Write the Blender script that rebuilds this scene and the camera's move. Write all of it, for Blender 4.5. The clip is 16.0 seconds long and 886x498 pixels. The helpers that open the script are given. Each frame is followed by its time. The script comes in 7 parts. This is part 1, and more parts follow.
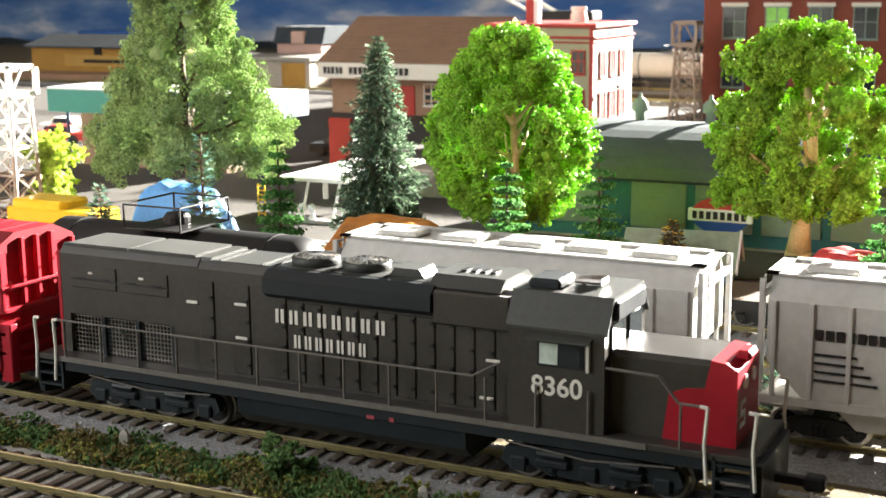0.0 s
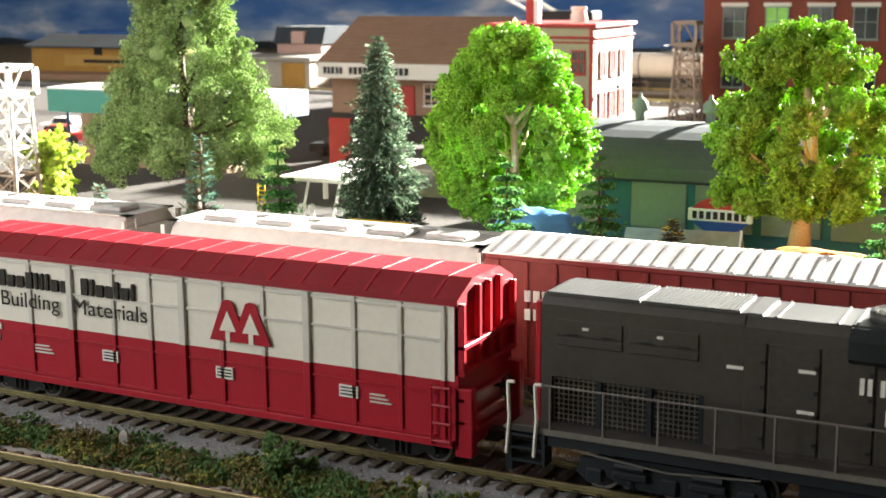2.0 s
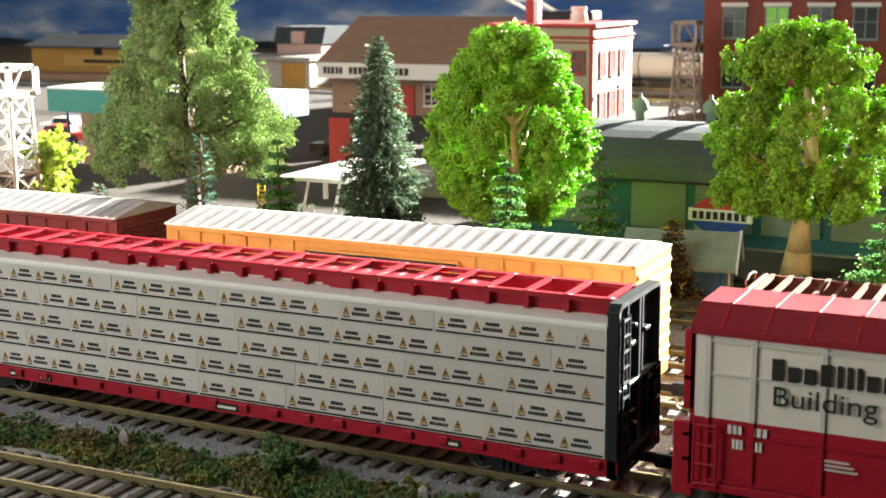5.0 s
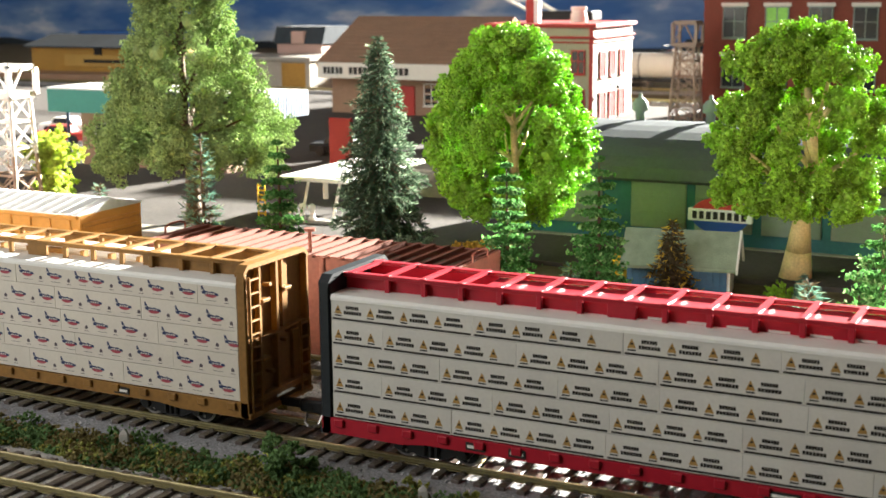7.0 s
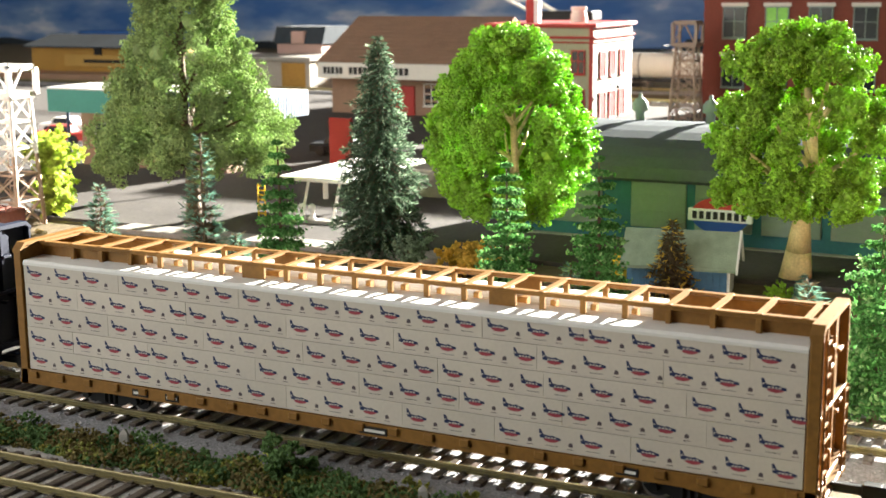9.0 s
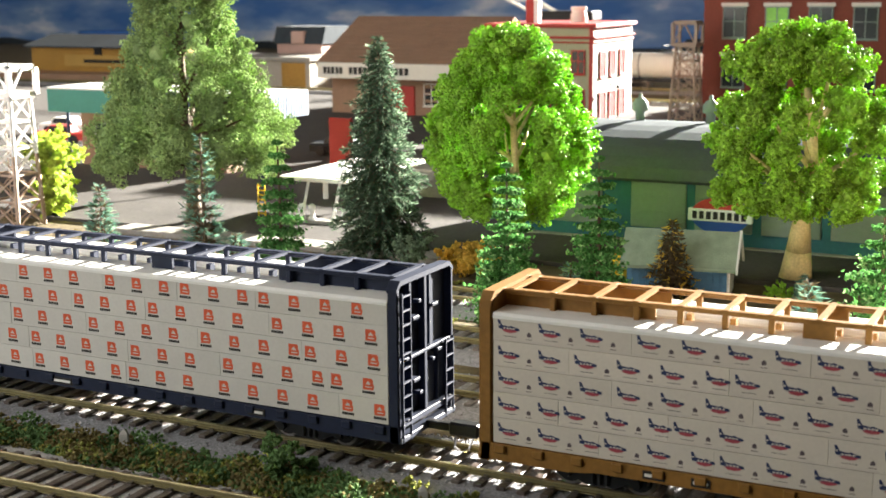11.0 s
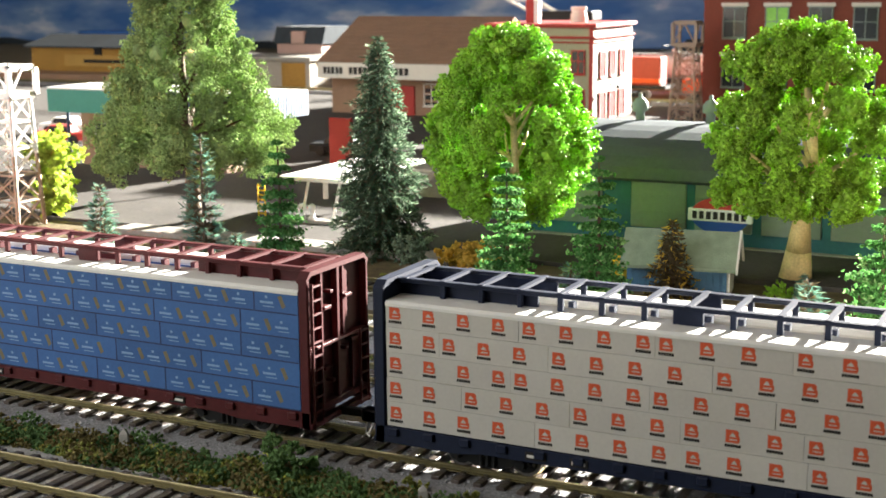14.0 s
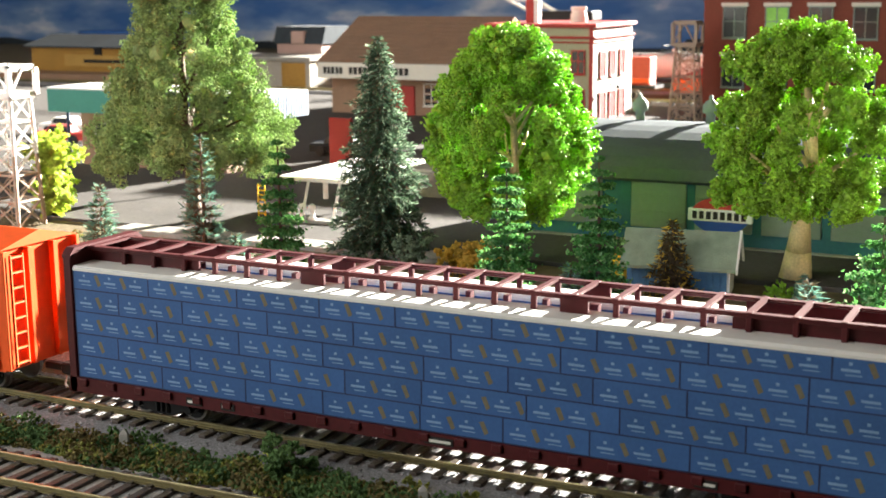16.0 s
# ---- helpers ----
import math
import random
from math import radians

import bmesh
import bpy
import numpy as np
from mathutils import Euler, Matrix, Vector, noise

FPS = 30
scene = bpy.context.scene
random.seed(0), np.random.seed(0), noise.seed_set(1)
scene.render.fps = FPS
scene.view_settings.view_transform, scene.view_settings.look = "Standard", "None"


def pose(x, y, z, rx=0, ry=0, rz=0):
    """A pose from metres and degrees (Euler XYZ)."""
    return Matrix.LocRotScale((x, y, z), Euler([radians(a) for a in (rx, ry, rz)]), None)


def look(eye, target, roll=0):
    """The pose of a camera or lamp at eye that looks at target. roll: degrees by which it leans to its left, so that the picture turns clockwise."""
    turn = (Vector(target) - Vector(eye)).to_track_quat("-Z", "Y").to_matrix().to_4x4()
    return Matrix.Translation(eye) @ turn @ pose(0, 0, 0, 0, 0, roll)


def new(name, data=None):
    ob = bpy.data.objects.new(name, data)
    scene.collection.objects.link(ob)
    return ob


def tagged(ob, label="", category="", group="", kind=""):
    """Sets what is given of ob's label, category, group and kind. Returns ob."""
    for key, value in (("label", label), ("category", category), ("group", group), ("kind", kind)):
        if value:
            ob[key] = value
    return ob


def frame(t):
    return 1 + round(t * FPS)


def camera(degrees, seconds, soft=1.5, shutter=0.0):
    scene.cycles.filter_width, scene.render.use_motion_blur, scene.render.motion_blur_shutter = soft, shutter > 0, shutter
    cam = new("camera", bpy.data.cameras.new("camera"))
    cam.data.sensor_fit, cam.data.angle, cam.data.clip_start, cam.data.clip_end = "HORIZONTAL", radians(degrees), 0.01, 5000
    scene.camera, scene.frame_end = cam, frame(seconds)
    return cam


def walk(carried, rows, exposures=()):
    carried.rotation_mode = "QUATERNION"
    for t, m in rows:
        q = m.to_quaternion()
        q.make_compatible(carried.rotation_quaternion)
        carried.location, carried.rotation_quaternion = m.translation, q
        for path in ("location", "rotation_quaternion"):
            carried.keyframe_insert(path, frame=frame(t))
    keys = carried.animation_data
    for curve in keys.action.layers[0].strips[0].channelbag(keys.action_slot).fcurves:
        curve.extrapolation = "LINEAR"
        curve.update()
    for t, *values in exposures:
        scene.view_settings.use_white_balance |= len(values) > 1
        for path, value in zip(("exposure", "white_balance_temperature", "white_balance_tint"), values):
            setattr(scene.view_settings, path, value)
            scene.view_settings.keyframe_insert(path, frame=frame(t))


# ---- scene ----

# ---------------------------------------------------------------- camera
cam = camera(36.70, 16.0, soft=1.5, shutter=0.0)
cam.data.dof.use_dof, cam.data.dof.focus_distance, cam.data.dof.aperture_fstop = True, 0.48, 42.0
EYE = Vector((0.0, -0.3360, 0.1354))
AIM = EYE + Vector((-0.4414, 0.8761, -0.1941))
walk(cam, [(0.0, look(EYE, AIM, -0.4475)), (16.0, look(EYE, AIM, -0.4475))], exposures=[(0.0, 3.62), (2.0, 3.56), (5.0, 3.40), (16.0, 3.40)])

# ---------------------------------------------------------------- light
world = bpy.data.worlds.new("sky")
scene.world = world
world.use_nodes = True
wn = world.node_tree
sky = wn.nodes.new("ShaderNodeTexSky")
sky.sky_type = "NISHITA"
sky.sun_disc = False
sky.sun_elevation = 0.261
sky.sun_rotation = 0.30
wn.links.new(sky.outputs[0], wn.nodes["Background"].inputs[0])
wn.nodes["Background"].inputs[1].default_value = 0.025

SUN_FROM = Vector((0.31, 1.0, 0.28))
sun = new("sun", bpy.data.lights.new("sun", "SUN"))
sun.data.energy, sun.data.angle, sun.data.color = 5.0, radians(0.6), (1.0, 0.955, 0.86)
sun.matrix_world = look(SUN_FROM, (0, 0, 0))

# Added fill for the train's near side, set in an unseen south opening.
fill_lamp = new("front_fill_light", bpy.data.lights.new("front_fill_light", "AREA"))
fill_lamp.data.shape, fill_lamp.data.size, fill_lamp.data.size_y, fill_lamp.data.energy = "RECTANGLE", 1.0, 1.2, 1.75
fill_lamp.data.color = (1.0, 0.96, 0.88)
fill_lamp.matrix_world = look((-1.10, -0.76, 0.65), (-1.10, 0.0, 0.65))


# ---------------------------------------------------------------- materials
def mat(name, color, rough=0.6, metal=0.0, vary=0.18, scale=60.0, bump=0.0, bscale=900.0, glow=0.0, through_light=0.0,
        each=0.0, second=None, coat=0.0, spec=0.28):
    m = bpy.data.materials.new(name)
    m.use_nodes = True
    n, l = m.node_tree.nodes, m.node_tree.links
    b = n["Principled BSDF"]
    b.inputs["Roughness"].default_value = rough
    b.inputs["Metallic"].default_value = metal
    b.inputs["Coat Weight"].default_value = coat
    b.inputs["Specular IOR Level"].default_value = spec
    co = n.new("ShaderNodeTexCoord")
    big = n.new("ShaderNodeTexNoise")
    big.inputs["Scale"].default_value, big.inputs["Detail"].default_value = scale, 6.0
    l.new(co.outputs["Object"], big.inputs["Vector"])
    fine = n.new("ShaderNodeTexNoise")
    fine.inputs["Scale"].default_value, fine.inputs["Detail"].default_value = scale * 11, 3.0
    l.new(co.outputs["Object"], fine.inputs["Vector"])
    add = n.new("ShaderNodeMath")
    add.operation = "ADD"
    l.new(big.outputs["Fac"], add.inputs[0])
    l.new(fine.outputs["Fac"], add.inputs[1])
    mr = n.new("ShaderNodeMapRange")
    mr.inputs["From Min"].default_value, mr.inputs["From Max"].default_value = 0.65, 1.35
    mr.inputs["To Min"].default_value, mr.inputs["To Max"].default_value = 0.0, 1.0
    l.new(add.outputs[0], mr.inputs["Value"])
    mix = n.new("ShaderNodeMix")
    mix.data_type = "RGBA"
    c2 = second or tuple(min(1.0, c * (1 + vary)) for c in color)
    mix.inputs["A"].default_value = (*[c * (1 - vary) for c in color], 1)
    mix.inputs["B"].default_value = (*c2, 1)
    l.new(mr.outputs[0], mix.inputs["Factor"])
    out = mix.outputs["Result"]
    if each:
        rnd = n.new("ShaderNodeNewGeometry") if each < 0 else n.new("ShaderNodeObjectInfo")
        hsv = n.new("ShaderNodeHueSaturation")
        r2 = n.new("ShaderNodeMapRange")
        r2.inputs["To Min"].default_value, r2.inputs["To Max"].default_value = 1 - abs(each), 1 + abs(each)
        l.new(rnd.outputs["Random Per Island" if each < 0 else "Random"], r2.inputs["Value"])
        l.new(r2.outputs[0], hsv.inputs["Value"])
        l.new(out, hsv.inputs["Color"])
        out = hsv.outputs["Color"]
    l.new(out, b.inputs["Base Color"])
    rr = n.new("ShaderNodeMapRange")
    rr.inputs["To Min"].default_value, rr.inputs["To Max"].default_value = max(0.02, rough - 0.1), min(1.0, rough + 0.12)
    l.new(big.outputs["Fac"], rr.inputs["Value"])
    l.new(rr.outputs[0], b.inputs["Roughness"])
    if bump:
        bn = n.new("ShaderNodeTexNoise")
        bn.inputs["Scale"].default_value, bn.inputs["Detail"].default_value = bscale, 4.0
        l.new(co.outputs["Object"], bn.inputs["Vector"])
        bp = n.new("ShaderNodeBump")
        bp.inputs["Strength"].default_value, bp.inputs["Distance"].default_value = min(1.0, bump), 0.0006
        l.new(bn.outputs["Fac"], bp.inputs["Height"])
        l.new(bp.outputs["Normal"], b.inputs["Normal"])
    if through_light:
        tr = n.new("ShaderNodeBsdfTranslucent")
        l.new(out, tr.inputs["Color"])
        ms = n.new("ShaderNodeMixShader")
        ms.inputs[0].default_value = through_light
        l.new(b.outputs[0], ms.inputs[1])
        l.new(tr.outputs[0], ms.inputs[2])
        l.new(ms.outputs[0], n["Material Output"].inputs["Surface"])
    if glow:
        l.new(out, b.inputs["Emission Color"])
        b.inputs["Emission Strength"].default_value = glow
    return m


def glass_mat(name, color=(0.75, 0.85, 0.9)):
    m = bpy.data.materials.new(name)
    m.use_nodes = True
    b = m.node_tree.nodes["Principled BSDF"]
    b.inputs["Base Color"].default_value = (*color, 1)
    b.inputs["Roughness"].default_value = 0.06
    b.inputs["Transmission Weight"].default_value = 0.9
    return m


RAIL = mat("brass_rail", (0.42, 0.36, 0.20), 0.34, 0.9, 0.3, 90)
RAIL_SIDE = mat("weathered_rail_side", (0.20, 0.17, 0.08), 0.5, 0.5, 0.3, 90)
TIE = mat("sleeper_brown", (0.085, 0.064, 0.054), 0.34, 0, 0.4, 220, 0.5, 1600, each=0.35, spec=0.6)
TIE_GREY = mat("sleeper_grey", (0.16, 0.14, 0.13), 0.5, 0, 0.4, 220, 0.5, 1600, each=0.3)
BALLAST = mat("grey_ballast", (0.29, 0.29, 0.30), 0.9, 0, 0.5, 900, 1.0, 1300)
STONE = mat("ballast_stones", (0.36, 0.36, 0.37), 0.85, 0, 0.3, 500, each=-0.5)
BALLAST_PALE = mat("pale_grey_ballast", (0.46, 0.45, 0.44), 0.9, 0, 0.4, 900, 1.0, 1300)
CORRUGATED = mat("blue_white_corrugated_metal", (0.30, 0.36, 0.44), 0.6, 0, 0.1, 60)
SOIL = mat("brown_ground", (0.17, 0.12, 0.075), 0.95, 0, 0.5, 160, 1.0, 1100, second=(0.20, 0.16, 0.08))
ASPHALT = mat("asphalt", (0.072, 0.064, 0.058), 0.85, 0, 0.25, 30, 0.4, 1500)
CONCRETE = mat("pale_concrete", (0.30, 0.28, 0.25), 0.85, 0, 0.2, 50, 0.4, 1200)
TURF = mat("turf_clumps", (0.34, 0.31, 0.11), 0.95, 0, 0.5, 120, through_light=0.3, each=-0.25, second=(0.30, 0.24, 0.10))
BUSH_DK = mat("dark_bush", (0.13, 0.23, 0.08), 0.9, 0, 0.4, 160, through_light=0.3, each=-0.25)
BUSH_LT = mat("light_bush", (0.36, 0.38, 0.10), 0.9, 0, 0.4, 160, through_light=0.4, each=-0.35)
LEAF_A = mat("bright_green_foam", (0.37, 0.64, 0.065), 0.5, 0, 0.25, 70, spec=0.5, through_light=0.48, each=-0.30)
LEAF_B = mat("grass_green_foam", (0.35, 0.57, 0.055), 0.5, 0, 0.25, 70, spec=0.5, through_light=0.50, each=-0.30)
LEAF_OLIVE = mat("olive_fibre", (0.36, 0.48, 0.20), 0.9, 0, 0.25, 60, through_light=0.45, each=-0.35)
LEAF_LIME = mat("lime_foliage", (0.62, 0.72, 0.18), 0.85, 0, 0.3, 70, through_light=0.6, each=-0.3)
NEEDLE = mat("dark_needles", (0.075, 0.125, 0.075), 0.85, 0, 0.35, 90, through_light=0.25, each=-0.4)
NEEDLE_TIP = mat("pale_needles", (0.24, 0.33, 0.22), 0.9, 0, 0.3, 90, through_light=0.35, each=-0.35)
SPRUCE = mat("green_spruce", (0.085, 0.24, 0.060), 0.85, 0, 0.35, 90, through_light=0.35, each=-0.4)
# Highlights on the firs' outer tufts, painted as a lighter green.
LEAF_TIP = mat("highlight_green_tips", (0.24, 0.42, 0.16), 0.85, 0, 0.3, 90, through_light=0.4, each=-0.3)
TEAL = mat("teal_spruce", (0.13, 0.27, 0.20), 0.85, 0, 0.35, 90, through_light=0.3, each=-0.4)
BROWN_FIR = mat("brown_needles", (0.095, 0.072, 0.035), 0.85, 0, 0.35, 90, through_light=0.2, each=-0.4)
YELLOW_BUSH = mat("golden_foam", (0.66, 0.43, 0.070), 0.9, 0, 0.3, 90, through_light=0.4, each=-0.3)
BARK_PALE = mat("cream_bark", (0.74, 0.58, 0.28), 0.5, 0, 0.25, 90, 0.5, 700)
BARK_DK = mat("brown_bark", (0.12, 0.085, 0.055), 0.8, 0, 0.3, 120, 0.6, 900)
RED = mat("crimson_paint", (0.33, 0.011, 0.024), 0.38, 0, 0.10, 40)
RED_DK = mat("dark_crimson_paint", (0.24, 0.010, 0.020), 0.42, 0, 0.12, 40)
CREAM = mat("cream_paint", (0.68, 0.65, 0.58), 0.5, 0, 0.05, 40)
GREY_RIB = mat("pale_grey_ribs", (0.56, 0.54, 0.50), 0.5, 0, 0.06, 50)
LOCO = mat("dark_grey_paint", (0.046, 0.042, 0.038), 0.36, 0, 0.18, 50)
LOCO_ROOF = mat("roof_grey_paint", (0.052, 0.054, 0.052), 0.45, 0, 0.18, 50)
BLACK = mat("black_plastic", (0.012, 0.012, 0.013), 0.45, 0, 0.25, 90)
BLUEBLACK = mat("blue_black_frame", (0.011, 0.015, 0.019), 0.5, 0, 0.25, 90)
WHITE_MARK = mat("lettering_white", (0.68, 0.66, 0.62), 0.55, 0, 0.05, 60)
BLACK_MARK = mat("lettering_black", (0.022, 0.020, 0.018), 0.6, 0, 0.1, 60)
TAN = mat("tan_brown_paint", (0.22, 0.108, 0.024), 0.5, 0, 0.2, 60)
NAVY = mat("navy_paint", (0.006, 0.011, 0.032), 0.58, 0, 0.2, 60)
MAROON = mat("maroon_paint", (0.070, 0.008, 0.010), 0.50, 0, 0.2, 60)
MAROON2 = mat("boxcar_red_paint", (0.20, 0.028, 0.026), 0.5, 0, 0.12, 30)
YELLOW = mat("yellow_orange_paint", (0.58, 0.27, 0.055), 0.5, 0, 0.10, 30)
ORANGE = mat("vivid_orange_paint", (0.80, 0.095, 0.012), 0.45, 0, 0.1, 30)
SILVER = mat("silver_roof", (0.62, 0.62, 0.62), 0.42, 0.35, 0.12, 40)
HOPPER = mat("light_grey_hopper", (0.56, 0.55, 0.53), 0.5, 0, 0.12, 30)
WRAP_WHITE = mat("white_lumber_wrap", (0.53, 0.51, 0.47), 0.55, 0, 0.05, 90, each=0.05)
WRAP_CREAM = mat("cream_lumber_wrap", (0.57, 0.52, 0.45), 0.55, 0, 0.05, 90, each=0.05)
WRAP_BLUE = mat("blue_lumber_wrap", (0.045, 0.120, 0.31), 0.55, 0, 0.10, 90, each=0.10)
SEAM = mat("dark_wrap_seam", (0.05, 0.05, 0.055), 0.7, 0, 0.1, 90)
P_RED = mat("print_red", (0.34, 0.06, 0.08), 0.6, 0, 0.1, 90)
P_ORG = mat("print_orange", (0.60, 0.10, 0.04), 0.6, 0, 0.1, 90)
P_BLUE = mat("print_blue", (0.028, 0.040, 0.10), 0.6, 0, 0.1, 90)
P_GOLD = mat("print_gold", (0.34, 0.20, 0.06), 0.6, 0, 0.2, 90)
P_OLIVE = mat("print_olive", (0.13, 0.14, 0.13), 0.6, 0, 0.1, 90)
P_PALE = mat("print_pale_blue", (0.20, 0.33, 0.54), 0.6, 0, 0.1, 90)
CHAIR = mat("dull_rail_chair", (0.10, 0.085, 0.07), 0.3, 0.5, 0.3, 200, spec=0.6)
STEEL = mat("wheel_steel", (0.34, 0.32, 0.30), 0.3, 0.9, 0.2, 120)
TARP_BLUE = mat("blue_tarp", (0.10, 0.30, 0.62), 0.5, 0, 0.15, 90, 0.6, 400)
TARP_ORG = mat("orange_tarp", (0.62, 0.24, 0.05), 0.5, 0, 0.15, 90, 0.6, 400)
TARP_RED = mat("red_tarp", (0.50, 0.05, 0.05), 0.5, 0, 0.15, 90, 0.6, 400)
YEL_BRIGHT = mat("bright_yellow_paint", (0.80, 0.50, 0.02), 0.45, 0, 0.1, 60)
WHITE_P = mat("white_plastic", (0.78, 0.77, 0.74), 0.45, 0, 0.06, 50)
DEPOT = mat("brown_siding", (0.30, 0.185, 0.120), 0.75, 0, 0.12, 40)
DEPOT_ROOF = mat("brown_shingle", (0.27, 0.165, 0.110), 0.85, 0, 0.18, 60, 0.4, 500)
BRICK = mat("red_brown_brick", (0.21, 0.060, 0.040), 0.85, 0, 0.2, 50, 0.3, 900)
OLIVE_WALL = mat("sage_wall", (0.42, 0.40, 0.26), 0.75, 0, 0.08, 40)
PALE_WALL = mat("pale_wall", (0.50, 0.46, 0.40), 0.7, 0, 0.08, 40)
RED_TRIM = mat("red_trim", (0.42, 0.045, 0.035), 0.55, 0, 0.12, 60)
TEAL_WALL = mat("teal_wall", (0.035, 0.14, 0.17), 0.6, 0, 0.12, 40)
GREEN_PANEL = mat("pale_green_panel", (0.20, 0.25, 0.22), 0.6, 0, 0.08, 40)
GREY_ROOF = mat("blue_grey_roof", (0.075, 0.090, 0.098), 0.6, 0, 0.14, 40)
SHED_ROOF = mat("mossy_green_roof", (0.24, 0.30, 0.22), 0.9, 0, 0.2, 200, 0.8, 1500)
SHED_WALL = mat("blue_shed_wall", (0.075, 0.18, 0.30), 0.6, 0, 0.1, 60)
TEAL_FASCIA = mat("teal_fascia", (0.045, 0.21, 0.17), 0.5, 0, 0.08, 40)
BLUE_FASCIA = mat("navy_fascia", (0.035, 0.055, 0.10), 0.5, 0, 0.08, 40)
GLASS = glass_mat("window_glass")
DARK_GLASS = mat("dark_window_glass", (0.03, 0.035, 0.04), 0.12, 0, 0.2, 30)
# Green here is a painted reflection of trees in two panes.
REFLECTION_GLASS = mat("green_reflection_glass", (0.26, 0.62, 0.10), 0.2, 0, 0.2, 30)
PINK = mat("pale_pink_wall", (0.45, 0.30, 0.26), 0.75, 0, 0.1, 40)
DARK_HILL = mat("dark_hill", (0.035, 0.045, 0.055), 0.95, 0, 0.25, 12)
ROOM = mat("room_panelling", (0.16, 0.155, 0.15), 0.9, 0, 0.05, 4)
CEIL = mat("white_bounce_ceiling", (0.80, 0.79, 0.77), 0.9, 0, 0.04, 4)
# Own tan of the far tower, painted shade on the signal tower.
TOWER_TAN = mat("tan_and_shade_lattice", (0.42, 0.32, 0.25), 0.7, 0, 0.12, 60)


# ---------------------------------------------------------------- mesh helpers
class Shape:
    """Collects faces with materials for one mesh."""

    def __init__(self):
        self.v, self.f, self.m, self.mats = [], [], [], []

    def slot(self, material):
        if material not in self.mats:
            self.mats.append(material)
        return self.mats.index(material)

    def add(self, verts, faces, material):
        k, s = len(self.v), self.slot(material)
        self.v += [tuple(p) for p in verts]
        self.f += [tuple(i + k for i in q) for q in faces]
        self.m += [s] * len(faces)
        return self

    def box(self, x0, x1, y0, y1, z0, z1, material, b=0.0):
        if b <= 0:
            v = [(x, y, z) for x in (x0, x1) for y in (y0, y1) for z in (z0, z1)]
            f = [(0, 1, 3, 2), (4, 6, 7, 5), (0, 4, 5, 1), (2, 3, 7, 6), (0, 2, 6, 4), (1, 5, 7, 3)]
            return self.add(v, f, material)
        b = min(b, 0.45 * min(x1 - x0, y1 - y0, z1 - z0))
        pr = [(y0 + b, z0), (y1 - b, z0), (y1, z0 + b), (y1, z1 - b), (y1 - b, z1), (y0 + b, z1), (y0, z1 - b), (y0, z0 + b)]
        yc, zc = (y0 + y1) / 2, (z0 + z1) / 2
        def ring(x, k):
            return [(x, yc + (y - yc) * k[0], zc + (z - zc) * k[1]) for y, z in pr]
        k = (1 - 2 * b / (y1 - y0), 1 - 2 * b / (z1 - z0))
        v = ring(x0, k) + ring(x0 + b, (1, 1)) + ring(x1 - b, (1, 1)) + ring(x1, k)
        f = [tuple(range(7, -1, -1)), tuple(range(24, 32))]
        for r in range(3):
            f += [(r * 8 + i, r * 8 + (i + 1) % 8, r * 8 + 8 + (i + 1) % 8, r * 8 + 8 + i) for i in range(8)]
        return self.add(v, f, material)

    def prism(self, profile, x0, x1, material):
        """A yz outline drawn out along x."""
        n = len(profile)
        v = [(x0, y, z) for y, z in profile] + [(x1, y, z) for y, z in profile]
        f = [tuple(range(n - 1, -1, -1)), tuple(range(n, 2 * n))]
        f += [(i, (i + 1) % n, n + (i + 1) % n, n + i) for i in range(n)]
        return self.add(v, f, material)

    def slab(self, outline, y0, y1, material):
        """An xz outline drawn out along y."""
        n = len(outline)
        v = [(x, y0, z) for x, z in outline] + [(x, y1, z) for x, z in outline]
        f = [tuple(range(n)), tuple(range(2 * n - 1, n - 1, -1))]
        f += [(i, n + i, n + (i + 1) % n, (i + 1) % n) for i in range(n)]
        return self.add(v, f, material)

    def rod(self, p, q, r, material, seg=8, r2=None):
        p, q = Vector(p), Vector(q)
        a = (q - p).normalized()
        u = a.orthogonal().normalized()
        w = a.cross(u)
        r2 = r if r2 is None else r2
        v = []
        for c, rr in ((p, r), (q, r2)):
            v += [c + (u * math.cos(2 * math.pi * i / seg) + w * math.sin(2 * math.pi * i / seg)) * rr for i in range(seg)]
        f = [tuple(range(seg - 1, -1, -1)), tuple(range(seg, 2 * seg))]
        f += [(i, (i + 1) % seg, seg + (i + 1) % seg, seg + i) for i in range(seg)]
        return self.add(v, f, material)

    def path(self, pts, r, material, seg=6):
        for a, b in zip(pts[:-1], pts[1:]):
            self.rod(a, b, r, material, seg)
        return self

    def lathe(self, profile, axis_at, material, seg=20, along="z"):
        """Rings (radius, height) round an axis."""
        v, f = [], []
        for r, h in profile:
            for i in range(seg):
                a = 2 * math.pi * i / seg
                p = (r * math.cos(a), r * math.sin(a), h) if along == "z" else (h, r * math.cos(a), r * math.sin(a)) if along == "x" else (r * math.cos(a), h, r * math.sin(a))
                v.append((p[0] + axis_at[0], p[1] + axis_at[1], p[2] + axis_at[2]))
        n = len(profile)
        for j in range(n - 1):
            f += [(j * seg + i, j * seg + (i + 1) % seg, (j + 1) * seg + (i + 1) % seg, (j + 1) * seg + i) for i in range(seg)]
        f += [tuple(range(seg - 1, -1, -1)), tuple(range((n - 1) * seg, n * seg))]
        return self.add(v, f, material)

    def mesh(self, name, smooth=False):
        me = bpy.data.meshes.new(name)
        me.from_pydata(self.v, [], self.f)
        for m in self.mats:
            me.materials.append(m)
        me.polygons.foreach_set("material_index", self.m)
        if smooth:
            me.polygons.foreach_set("use_smooth", [True] * len(self.f))
